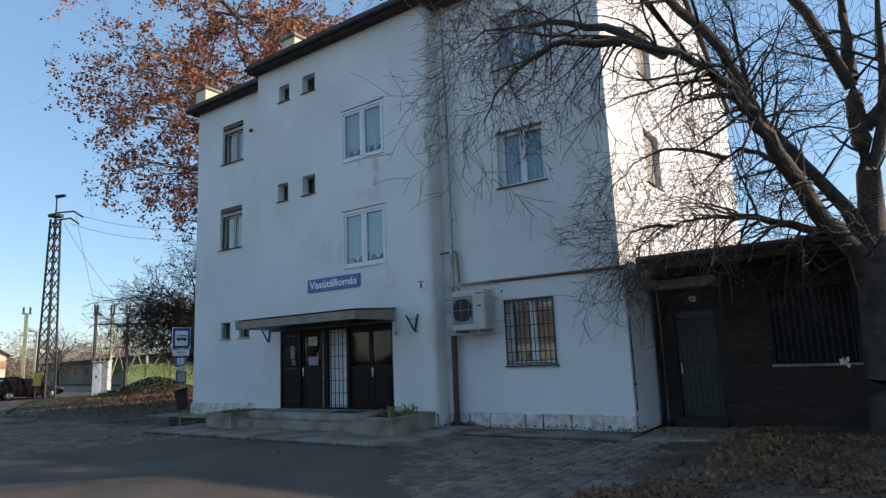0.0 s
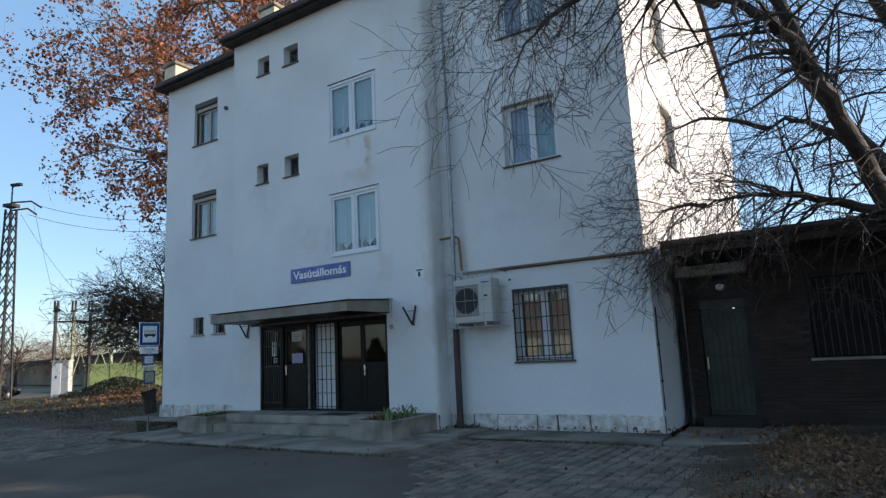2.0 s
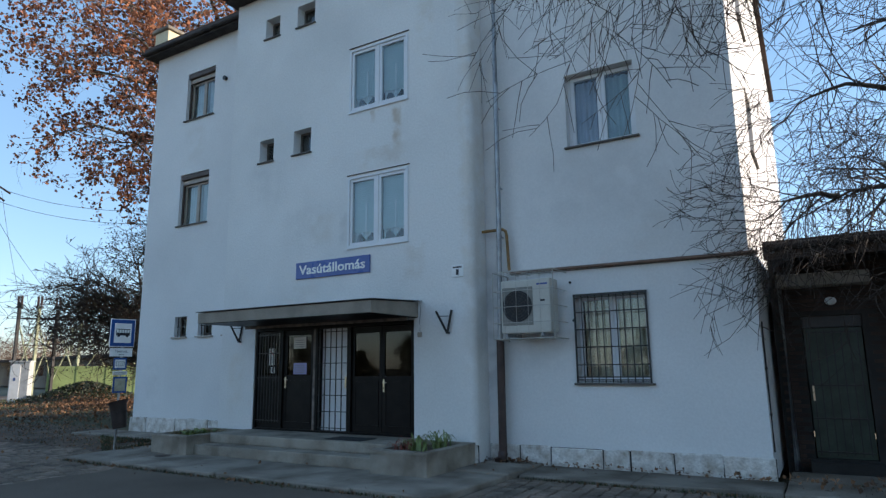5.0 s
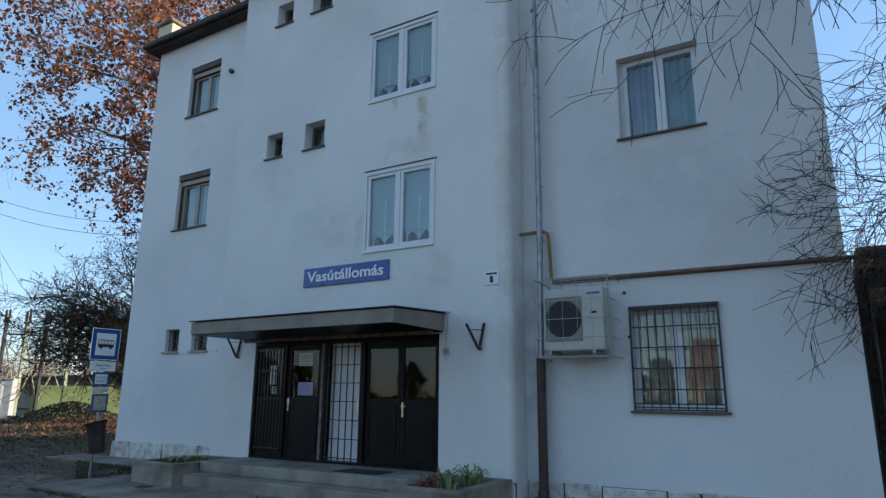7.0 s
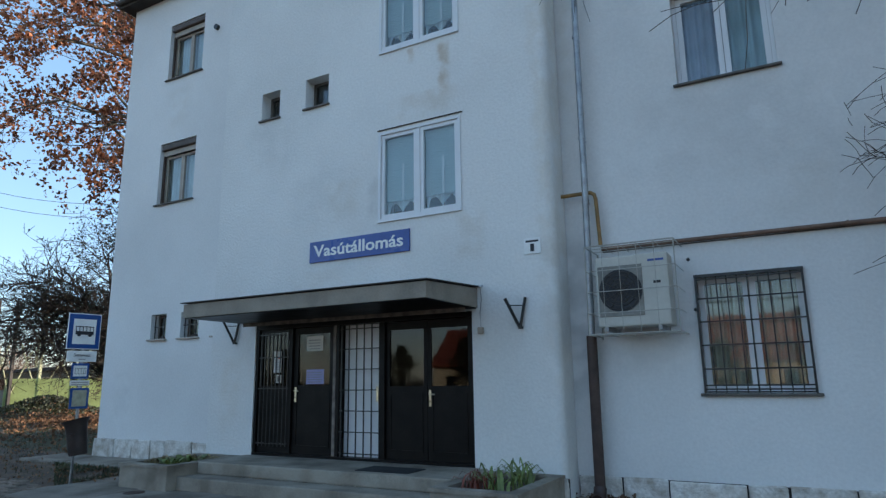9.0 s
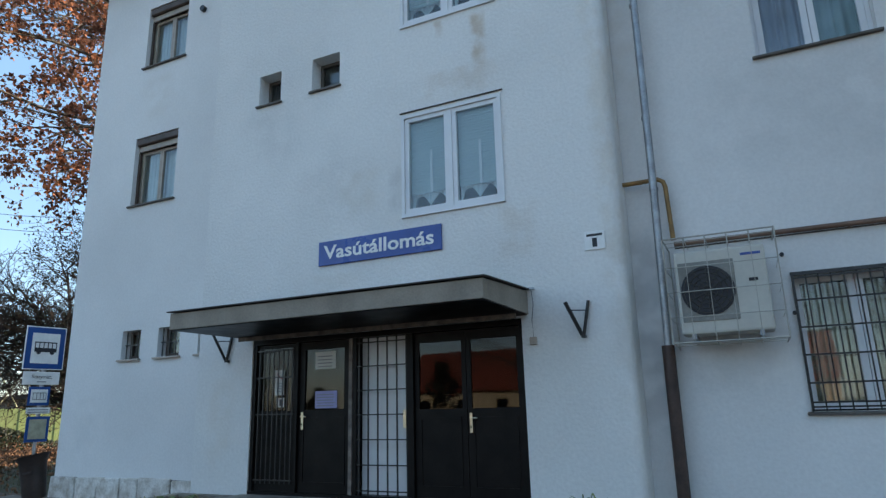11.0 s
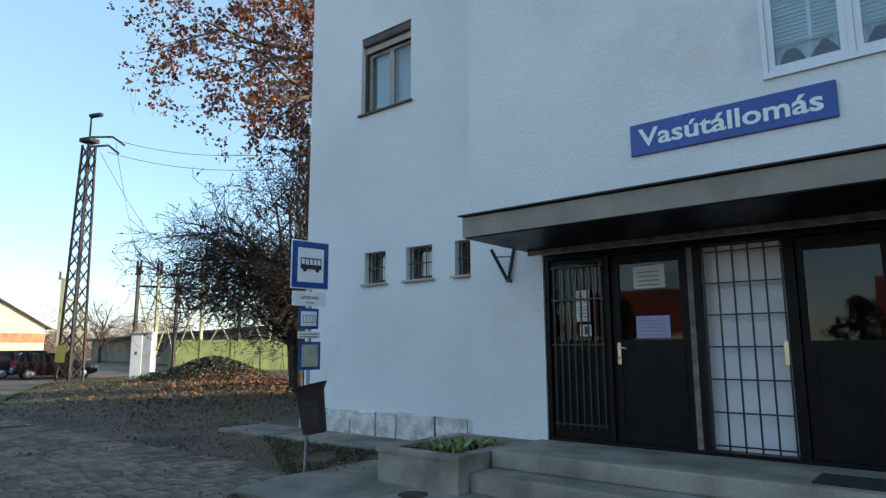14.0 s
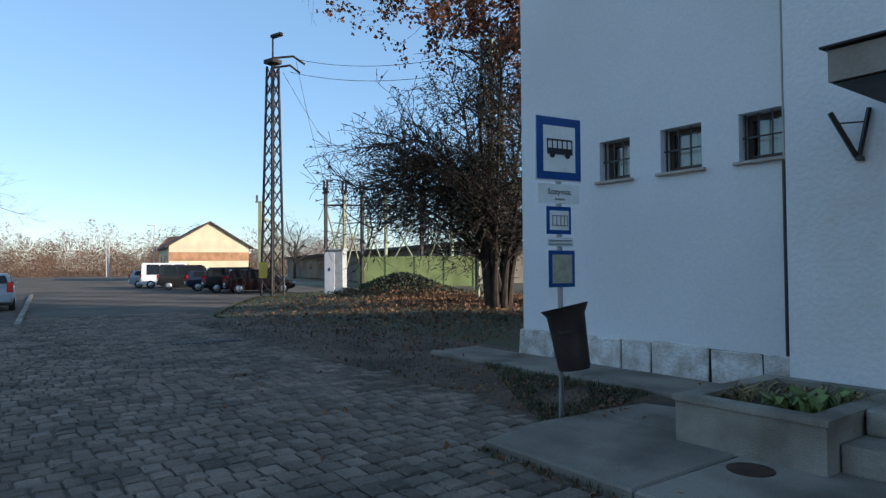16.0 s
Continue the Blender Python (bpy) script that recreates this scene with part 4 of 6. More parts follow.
for x in (-0.3, 0.3):
    part("bracket_arm", bx(x - 0.02, -0.2, 0.085, x + 0.02, 0.345, 0.135), M_GALV, ac)
cg = part("cage", bx(-0.5, 0.3, 0.02, -0.49, 0.35, 1.1), M_WIREW, ac, "white wire cage")
s = Soup()
for x in (-0.5, -0.3, -0.1, 0.1, 0.3, 0.52):
    s.tube([(x, 0.35, 1.1), (x, -0.24, 1.1), (x, -0.24, 0.05), (x, 0.35, 0.05)], 0.005 if abs(x) < 0.45 else 0.009, 4)
for z in (0.05, 0.3, 0.55, 0.8, 1.1):
    s.tube([(-0.5, 0.35, z), (-0.5, -0.24, z), (0.52, -0.24, z), (0.52, 0.35, z)], 0.005 if 0.1 < z < 1 else 0.009, 4)
for y in (-0.05, 0.15):
    s.tube([(-0.5, y, 1.1), (0.52, y, 1.1)], 0.004, 4)
    s.tube([(-0.5, y, 0.05), (0.52, y, 0.05)], 0.004, 4)
tagged(part("cage_mesh", s, M_WIREW, cg), kind="stuff")
for x, z in ((-3.72, 3.2), (-3.68, 2.5)):
    b = thing("wall_stud", pose(x, YR - 0.02, z), "small dark bolt in the white wall", "bolt", "bolts in the wall")
    smooth(part("head", Soup().tube([(0, -0.002, 0), (0, -0.03, 0)], 0.025, 8), M_INK, b))

# ---------- plinth stones ----------
rp = random.Random(5)


def plinth(name, x0, x1, y, z0, z1, proud=0.05):
    p = thing(name, pose(0, 0, 0), "rough whitewashed limestone plinth with open joints", "plinth", kind="structure")
    part("bedding", bx(x0, y - proud + 0.02, z0, x1, y - 0.002, z1 - 0.02), M_MORTAR, p)
    x = x0
    while x < x1 - 0.05:
        w = min(rp.uniform(0.45, 0.95), x1 - x)
        if x1 - x - w < 0.3:
            w = x1 - x
        bm = box(bmesh.new(), x + 0.012, y - proud - rp.uniform(0, 0.02), z0, x + w - 0.012, y - 0.003, z1 - rp.uniform(0, 0.025))
        bmesh.ops.bevel(bm, geom=bm.edges[:], offset=0.014, segments=1, affect="EDGES")
        for v in bm.verts:
            v.co += Vector((rp.gauss(0, 0.008), rp.gauss(0, 0.006), rp.gauss(0, 0.008)))
        part("stone", bm, M_STONE, p)
        x += w


plinth("plinth_left", XL - 0.05, XCL - 0.02, YL, -0.05, 0.42)
plinth("plinth_right", XCR + 0.02, -0.6, YR - 0.02, -0.12, 0.28)
plinth("plinth_middle", XCR - 0.4, XCR + 0.05, YC, -0.05, 0.3)
plinth("plinth_middle_left", XCL - 0.03, DOOR_X0 - 0.1, YC, -0.05, 0.3)

# ---------- ground ----------
def grid_sheet(x0, x1, y0, y1, nx, ny, zf):
    s = Soup()
    s.v = [Vector((x0 + (x1 - x0) * i / nx, y0 + (y1 - y0) * j / ny, 0)) for j in range(ny + 1) for i in range(nx + 1)]
    for v in s.v:
        v.z = zf(v.x, v.y)
    s.f = [(j * (nx + 1) + i, j * (nx + 1) + i + 1, (j + 1) * (nx + 1) + i + 1, (j + 1) * (nx + 1) + i) for j in range(ny) for i in range(nx)]
    return s


GZ = -0.12
structure("ground", grid_sheet(-900, 900, -900, 900, 6, 6, lambda x, y: -0.30), M_FAR, "brown winter field reaching the horizon", "ground")


def road_edge(x):
    """Where the paved yard ends towards the lawn."""
    return 9.1 + 0.2 * math.sin(x * 0.21) + 0.5 * max(0.0, min(11.0, -30 - x)) + 1.3 * max(0.0, -41 - x)


s = Soup()
xs = [8.0 - 3.0 * i for i in range(57)]
for i in range(len(xs) - 1):
    a0, b0 = xs[i], xs[i + 1]
    s.poly([(b0, -30, -0.150), (a0, -30, -0.150), (a0, min(road_edge(a0), 26), -0.150), (b0, min(road_edge(b0), 26), -0.150)])
structure("road", s, M_ASPH, "worn grey asphalt of the station yard", "road")


def patch_left(y):
    return -11.7 + 0.25 * math.sin(y * 1.3) + 0.1 * math.sin(y * 4.1)


def patch_right(y):
    return -4.1 + 0.9 * max(0.0, 6.9 - y) * (1.0 if y > 3.5 else 3.4 / (6.9 - y)) + 0.2 * math.sin(y * 0.9 + 1) + 0.12 * math.sin(y * 3.7)


s = Soup()
for k in range(44):
    ya, yb = -4.0 + 0.25 * k, -3.75 + 0.25 * k
    s.poly([(patch_left(ya), ya, -0.118), (patch_right(ya), ya, -0.118), (patch_right(yb), yb, -0.118), (patch_left(yb), yb, -0.118)])
structure("road_patch", s, M_PATCH, "smooth dark asphalt laid over the setts before the entrance", "road")


def lawn_z(x, y):
    d = max(0.0, y - road_edge(x))
    m = 0.85 * math.exp(-(((x + 33.6) / 1.7) ** 2 + ((y - 19.0) / 1.9) ** 2))
    return -0.17 + 0.3 * min(1.0, d / 5.0) + m + 0.03 * noise.noise(Vector((x * 0.6, y * 0.6, 0)))


structure("lawn", grid_sheet(-60, -17.6, 8.6, 46, 110, 90, lawn_z), M_GRASSG, "poor lawn and trodden soil with a low mound", "ground")
structure("leaf_bed", grid_sheet(0.2, 30, -2, 12.15, 60, 30, lambda x, y: -0.15 + 0.1 * min(1, max(0, (x - 0.4) / 1.5)) + 0.04 * noise.noise(Vector((x, y, 3)))), M_SOIL, "bare soil bed under the tree", "ground")
structure("soil_patch", grid_sheet(-28, -12.6, 7.4, 11.2, 40, 12, lambda x, y: -0.128 + 0.02 * noise.noise(Vector((x, y, 7))) + 0.1 * min(1.0, max(0.0, (y - 8.2) / 1.3)) - (0.2 if y < road_edge(x) - 1.1 and x < -18 else 0)), M_SOIL, "bare soil strip beside the pavement", "ground")
structure("verge_left", grid_sheet(-120, -29, -14, 5.2, 60, 14, lambda x, y: -0.12 + 0.02 * noise.noise(Vector((x * 0.5, y * 0.5, 9)))), M_SOIL, "soil verge across the yard", "ground")

# concrete pavement round the entrance, slab by slab
rs = random.Random(11)
pav = thing("pavement", pose(0, 0, 0), "cracked concrete slab pavement before the entrance", "pavement", kind="structure")


def slab(pts, z0, z1):
    bm = bmesh.new()
    lo = [bm.verts.new((x, y, z0)) for x, y in pts]
    hi = [bm.verts.new((x, y, z1 + rs.uniform(-0.008, 0.008))) for x, y in pts]
    bm.faces.new(lo[::-1])
    bm.faces.new(hi)
    for i in range(len(pts)):
        j = (i + 1) % len(pts)
        bm.faces.new([lo[i], lo[j], hi[j], hi[i]])
    bmesh.ops.bevel(bm, geom=[e for e in bm.edges if all(v in hi for v in e.verts)], offset=0.018, segments=1, affect="EDGES")
    part("slab", bm, M_SLAB, pav)


xs = [-13.62, -12.1, -10.6, -9.05, -7.6, -6.05, -4.55]
for i in range(6):
    x0, x1 = xs[i] + 0.006, xs[i + 1] - 0.006
    y0 = 7.12
    if i == 0:
        slab([(x0, y0 + 0.02), (x1, y0), (x1, 8.62), (x0 - 0.12, 8.62), (x0 - 0.18, 7.85)], -0.2, -0.05)
    elif i == 5:
        slab([(x0, y0 + 0.01), (x1 - 0.1, y0 - 0.04), (x1 + 0.02, y0 + 0.4), (x1 + 0.1, 9.1), (x0, 9.1)], -0.2, -0.05)
    else:
        slab([(x0, y0 + rs.uniform(-0.03, 0.03)), (x1, y0 + rs.uniform(-0.03, 0.03)), (x1, 8.62), (x0, 8.62)], -0.2, -0.05)
slab([(-13.74, 8.632), (-12.63, 8.632), (-12.63, 9.64), (-13.6, 9.64)], -0.2, -0.04)
slab([(-5.42, 9.112), (-4.42, 9.112), (-4.35, 10.5), (-5.42, 10.5)], -0.2, -0.02)
for x0, x1 in ((-4.34, -2.5), (-2.49, -0.5)):
    slab([(x0, 9.38), (x1, 9.44 if x1 < -1 else 9.7), (x1, 10.5), (x0, 10.5)], -0.2, -0.06)
slab([(-0.49, 9.75), (2.2, 10.1), (2.2, 11.9), (-0.49, 11.9)], -0.2, -0.09)
for x0, x1 in ((-18.1, -16.4), (-16.39, -14.7), (-14.69, -12.62)):
    slab([(x0, 9.72), (x1, 9.66), (x1, 10.72), (x0, 10.72)], -0.2, 0.025)

steps = thing("entrance_steps", pose(0, 0, 0), "two worn concrete steps up to the entrance platform", "steps", kind="structure")
part("step", bx(-11.44, 8.56, -0.06, -6.62, 8.99, 0.15, 0.025, 2), M_CONC, steps)
part("step", bx(-11.42, 8.94, 0.151, -6.62, 10.06, 0.345, 0.025, 2), M_CONC, steps)


def planter(name_label, x0, x1, y0, y1, z1):
    p = thing("planter", pose(x0, y0, 0), name_label, "planter", "planters beside the steps")
    w, d, t = x1 - x0, y1 - y0, 0.13
    bm = bmesh.new()
    for b in ((0, 0, w, t), (0, d - t, w, d), (0, t, t, d - t), (w - t, t, w, d - t)):
        box(bm, b[0], b[1], -0.06, b[2], b[3], z1)
    bmesh.ops.remove_doubles(bm, verts=bm.verts, dist=1e-4)
    part("trough", bm, M_CONC, p)
    rim = bmesh.new()
    for b in ((-0.02, -0.02, w + 0.02, t + 0.02), (-0.02, d - t - 0.02, w + 0.02, d - 0.01), (-0.02, t + 0.02, t + 0.02, d - t - 0.02), (w - t - 0.02, t + 0.02, w + 0.02, d - t - 0.02)):
        box(rim, b[0], b[1], z1 + 0.001, b[2], b[3], z1 + 0.045)
    part("rim", rim, M_CONC, p)
    part("soil", bx(t, t, 0.05, w - t, d - t, z1 - 0.03), M_SOIL, p)
    return p


planter("low concrete planter with green leaves and dry stalks", -12.62, -11.45, 8.38, 9.94, 0.29)
planter("low concrete planter with strappy leaves and red stalks", -6.6, -5.46, 8.3, 9.94, 0.29)


def tuft(name, label, x, y, z, n, h, material, seed, spread=0.12, width=0.02, droop=0.5):
    r = random.Random(seed)
    s = Soup()
    for _ in range(n):
        a0 = r.uniform(0, 6.28)
        d = Vector((math.cos(a0), math.sin(a0), 0))
        side = Vector((-d.y, d.x, 0)) * width * r.uniform(0.5, 1.2)
        hh = h * r.uniform(0.5, 1.1)
        p0 = Vector((r.gauss(0, spread * 0.6), r.gauss(0, spread * 0.6), 0))
        k = [p0, p0 + d * (hh * 0.25) + Vector((0, 0, hh * 0.6)), p0 + d * (hh * (0.4 + droop * 0.5)) + Vector((0, 0, hh * (1 - droop * 0.3))), p0 + d * (hh * (0.6 + droop * 0.7)) + Vector((0, 0, hh * (0.95 - droop * 0.8)))]
        n0 = len(s.v)
        for i, q in enumerate(k):
            w = side * (1, 1.1, 0.8, 0.1)[i]
            s.v += [q - w, q + w]
        s.f += [(n0 + 2 * i, n0 + 2 * i + 1, n0 + 2 * i + 3, n0 + 2 * i + 2) for i in range(3)]
    ob = part(name, s, material)
    ob.location = (x, y, z)
    return tagged(ob, label, "plant", "plants in the planters")


for k, (x, y) in enumerate(((-11.85, 8.9), (-11.75, 9.15), (-12.0, 8.78), (-11.7, 8.75))):
    tuft("leafy_plant", "low plant with broad fresh green leaves", x, y, 0.25, 11, 0.2, M_FLEAF, 40 + k, 0.1, 0.045, 0.5)
for k, (x, y) in enumerate(((-12.3, 8.75), (-12.1, 9.3), (-11.8, 9.4), (-12.3, 9.1), (-11.7, 9.3))):
    tuft("dry_plant", "tuft of dry yellow stalks", x, y, 0.25, 30, 0.17, M_STRAW, 50 + k, 0.16, 0.008, 0.7)
for k, (x, y) in enumerate(((-5.8, 8.6), (-5.75, 9.2), (-6.1, 8.9), (-5.95, 9.5))):
    tuft("strappy_plant", "clump of arching green strap leaves", x, y, 0.25, 16, 0.34, M_FLEAF, 60 + k, 0.12, 0.016, 0.55)
for k, (x, y) in enumerate(((-6.2, 8.65), (-6.3, 9.1))):
    tuft("red_plant", "clump of withered reddish stalks", x, y, 0.25, 22, 0.3, M_REDLEAF, 70 + k, 0.14, 0.01, 0.8)

mat_ = thing("door_mat", pose(-7.85, 9.32, 0.346), "dark rubber door mat on the platform", "door mat")
part("mat_base", bx(-0.45, -0.25, 0, 0.45, 0.25, 0.012, 0.004), M_RUBBER, mat_)
mh = thing("drain_cover", pose(-11.85, 8.12, -0.056), "round rusty drain cover in the pavement", "drain cover")
f = bmesh.new()
bmesh.ops.create_cone(f, cap_ends=True, segments=24, radius1=0.16, radius2=0.16, depth=0.016, matrix=pose(0, 0, 0.004))
part("lid", f, M_RUSTP, mh)

# bus stop post
bs = thing("bus_stop_sign", pose(-13.85, 8.32, -0.1), "bus stop post with blue signs and a faded timetable", "bus stop")
smooth(part("post", Soup().tube([(0, 0, 0), (0.0, 0, 1.5), (-0.02, 0, 2.98)], 0.03, 12), M_GALV, bs))
SR = pose(0.05, -0.05, 0, 0, 0, 82)


def plate(name, x0, z0, x1, z1, y, material, label="", par=None):
    o = part(name, bx(x0, y - 0.006, z0, x1, y, z1), material, par or bs, label)
    if par is None:
        o.matrix_basis = SR
    return o


p1 = plate("stop_plate", -0.29, 2.34, 0.28, 2.98, 0, M_WHITE, "blue-edged bus stop plate")
plate("blue_field", -0.275, 2.355, 0.265, 2.965, -0.008, M_BLUE2, par=p1)
plate("white_field", -0.2, 2.43, 0.19, 2.88, -0.016, M_WHITE, par=p1)
plate("bus_body", -0.16, 2.6, 0.15, 2.66, -0.024, M_INK, par=p1)
plate("bus_roof", -0.16, 2.735, 0.15, 2.75, -0.024, M_INK, par=p1)
for x in (-0.16, -0.1, -0.04, 0.02, 0.08, 0.14):
    plate("bus_pillar", x, 2.66, x + 0.01, 2.735, -0.024, M_INK, par=p1)
for x in (-0.1, 0.09):
    f = bmesh.new()
    bmesh.ops.create_cone(f, cap_ends=True, segments=14, radius1=0.032, radius2=0.032, depth=0.004, matrix=pose(x, -0.028, 2.595, 90))
    part("bus_wheel", f, M_INK, p1)
p2 = plate("name_plate", -0.26, 2.12, 0.25, 2.31, 0, M_WHITE, "white stop name plate")
words("Szatymaz,", 0.075, M_INK, p2, pose(0.0, -0.01, 2.235, 90), depth=0.001)
plate("text_bar", -0.06, 2.155, 0.06, 2.17, -0.008, M_GREYINK, par=p2)
p3 = plate("small_plate", -0.16, 1.82, 0.14, 2.09, 0, M_BLUE2, "small blue-edged coach plate")
plate("white_field", -0.125, 1.86, 0.105, 2.05, -0.008, M_WHITE, par=p3)
plate("coach_outline", -0.1, 1.9, 0.085, 1.91, -0.016, M_GREYINK, par=p3)
plate("coach_outline", -0.1, 1.995, 0.085, 2.005, -0.016, M_GREYINK, par=p3)
for x in (-0.1, -0.05, 0.0, 0.045, 0.08):
    plate("coach_outline", x, 1.91, x + 0.007, 1.995, -0.016, M_GREYINK, par=p3)
p4 = plate("text_strip", -0.16, 1.7, 0.17, 1.79, 0, M_WHITE)
for z in (1.715, 1.75):
    plate("text_bar", -0.14, z, 0.14, z + 0.014, -0.008, M_GREYINK, par=p4)
p5 = plate("timetable_frame", -0.14, 1.3, 0.18, 1.66, 0, M_BLUE2, "blue frame with a faded yellow timetable")
plate("timetable", -0.1, 1.34, 0.14, 1.62, -0.008, M_TT, par=p5)

lb = thing("litter_bin", pose(-13.66, 8.24, 0.72, 0, -9, 30), "dented dark rusty litter bin hung on the stop post", "litter bin")
f = bmesh.new()
rings = []
for z, r in ((-0.3, 0.145), (-0.27, 0.155), (0.0, 0.17), (0.22, 0.185), (0.3, 0.235), (0.3, 0.22), (0.2, 0.17), (-0.26, 0.14)):
    rings.append([f.verts.new((r * math.cos(k * math.pi / 10), r * 0.85 * math.sin(k * math.pi / 10), z + (0.02 * math.cos(k * math.pi / 10) if z > 0.25 else 0))) for k in range(20)])
for i in range(len(rings) - 1):
    for k in range(20):
        f.faces.new([rings[i][k], rings[i][(k + 1) % 20], rings[i + 1][(k + 1) % 20], rings[i + 1][k]])
f.faces.new(rings[0][::-1])
f.faces.new(rings[-1])
smooth(part("bucket", f, M_BIN, lb))
part("strap", bx(-0.06, -0.18, 0.05, 0.06, -0.155, 0.08, 0.004), M_BIN, lb)

# ---------- annexe ----------
AY = 12.2
ADOOR, AWIN = (-0.12, 0.78, 0.1, 2.5), (1.92, 3.42, 1.22, 2.78)
wall("wall_annexe", "y", AY, -0.55, 14.0, -0.15, 3.55, 0.3, [ADOOR, AWIN], M_MORTAR, "low dark brick annexe wall")
structure("wall_annexe_end", bx(13.7, AY + 0.3, -0.15, 14.0, 20, 3.55), M_MORTAR, "dark brick end wall of the annexe", "wall")
structure("wall_annexe_back", bx(-0.55, 20, -0.15, 14.0, 20.3, 3.55), M_MORTAR, "dark brick rear wall of the annexe", "wall")
ar = thing("annexe_roof", pose(0, 0, 0), "flat dark annexe roof with a deep boarded eave", "roof", kind="structure")
part("roof_slab", bx(-0.54, 11.25, 3.553, 14.3, 20.4, 3.7, 0.01), M_BITUMEN, ar)
part("fascia", bx(-0.54, 11.2, 3.4, 14.3, 11.247, 3.72), M_SHUT, ar)
part("soffit", bx(-0.54, 11.26, 3.5, 14.3, AY - 0.002, 3.551), M_BITUMEN, ar)
smooth(part("gutter", Soup().tube([(-0.5, 11.12, 3.6), (14.3, 11.12, 3.6)], 0.07, 10), M_BITUMEN, ar))
ad = thing("door_2", pose(0, 0, 0), "dark green door behind an iron grille", "door", kind="structure")
M_GREEND = mat("dark green door", (0.035, 0.055, 0.035), 0.5, var=0.2, big=4, fine=25, bump=0.08)
lf = part("door_leaf", bx(-0.1, AY + 0.1, 0.11, 0.76, AY + 0.15, 2.28), M_GREEND, ad)
part("transom", bx(-0.115, AY + 0.08, 2.3, 0.775, AY + 0.16, 2.495), M_BLACK, ad)
for i in range(7):
    part("grille_bar", bx(-0.04 + 0.12 * i, AY + 0.05, 0.15, -0.025 + 0.12 * i, AY + 0.065, 2.25), M_BLACK, ad)
for z in (0.2, 0.75, 1.3, 2.2):
    part("grille_rail", bx(-0.09, AY + 0.035, z, 0.75, AY + 0.049, z + 0.02), M_BLACK, ad)
part("door_handle", bx(-0.06, AY + 0.02, 1.05, -0.03, AY + 0.034, 1.3, 0.003), M_BRASS, ad)
structure("door_step", bx(-0.2, AY - 0.35, -0.12, 0.9, AY - 0.002, 0.09, 0.015), M_MORTAR, "low concrete doorstep", "step")
aw = thing("window_30", pose(0, 0, 0), "dark barred annexe window with a stone sill", "window", kind="structure")
part("shutter", bx(1.93, AY + 0.18, 1.24, 3.41, AY + 0.19, 2.77), M_DOOR, aw)
# added near-black sheet standing for the unlit annexe room
part("room_shade_backing", bx(1.925, AY + 0.27, 1.23, 3.415, AY + 0.28, 2.775), M_ROOM_SHADE, aw)
for i in range(12):
    part("grille_bar", bx(1.98 + 0.125 * i, AY + 0.06, 1.235, 1.994 + 0.125 * i, AY + 0.074, 2.77), M_BLACK, aw)
part("window_sill", bx(1.85, AY - 0.06, 1.16, 3.5, AY - 0.026, 1.215, 0.006), M_CONC, aw)
al = thing("bulkhead_lamp", pose(0.36, AY - 0.03, 2.74), "round white bulkhead lamp over the annexe door", "lamp")
f = bmesh.new()
bmesh.ops.create_uvsphere(f, u_segments=16, v_segments=8, radius=0.09)
smooth(part("globe", f, M_WHITE, al, at=Matrix.Diagonal((1, 0.6, 0.8, 1))))
part("base", bx(-0.07, 0.0, -0.05, 0.07, 0.027, 0.05), M_GALV, al)
ap = thing("porch_board", pose(0, 0, 0), "long grey light box board over the annexe door", "board")
part("box", bx(-0.42, 11.75, 2.98, 0.95, AY - 0.03, 3.2, 0.015), M_CONC_D, ap)
pp = thing("annexe_downpipe", pose(-0.4, AY - 0.12, 0), "grey downpipe beside the annexe door", "downpipe")
smooth(part("pipe", Soup().tube([(0, 0, -0.1), (0, 0, 3.3), (0, -0.4, 3.5), (0, -0.9, 3.55)], 0.05, 12), M_GALV, pp))

# ---------- trees ----------
def grow(soup, p, d, length, r, depth, rng, droop, tips, spread=0.9, kids=5, segs=4, up=0.0, thin=0.0035):
    pts, rad = [Vector(p)], [r]
    d = Vector(d).normalized()
    curl = Vector((rng.gauss(0, 0.13), rng.gauss(0, 0.13), rng.gauss(0, 0.1)))
    for i in range(segs):
        d = (d + curl + Vector((rng.gauss(0, 0.11), rng.gauss(0, 0.11), rng.gauss(0, 0.11) - droop + up))).normalized()
        pts.append(pts[-1] + d * (length / segs))
        rad.append(max(thin, r * (1 - 0.72 * (i + 1) / segs)))
    soup.tube(pts, rad, 3 if r < 0.025 else 5)
    if depth == 0:
        tips.append(pts)
        return
    for k in range(kids):
        t = rng.uniform(0.25, 1.0)
        i = min(segs - 1, int(t * segs))
        base = pts[i].lerp(pts[i + 1], t * segs - i)
        ax = (pts[i + 1] - pts[i]).normalized()
        u, w = frame_of(ax)
        a0 = rng.uniform(0, 6.28)
        nd = ax * rng.uniform(0.5, 1.0) + (u * math.cos(a0) + w * math.sin(a0)) * spread
        grow(soup, base, nd, length * rng.uniform(0.45, 0.72), max(0.005, rad[i] * 0.55), depth - 1, rng, droop, tips, spread, kids, max(3, segs - 1), up, thin)


def bend(pts, n=4):
    """Smooths a few guide points into a limb."""
    pts = [Vector(p) for p in pts]
    out = []
    for i in range(len(pts) - 1):
        p0, p1, p2, p3 = pts[max(i - 1, 0)], pts[i], pts[i + 1], pts[min(i + 2, len(pts) - 1)]
        for k in range(n):
            t = k / n
            out.append(0.5 * (2 * p1 + (p2 - p0) * t + (2 * p0 - 5 * p1 + 4 * p2 - p3) * t * t + (3 * p1 - p0 - 3 * p2 + p3) * t ** 3))
    return out + [pts[-1]]


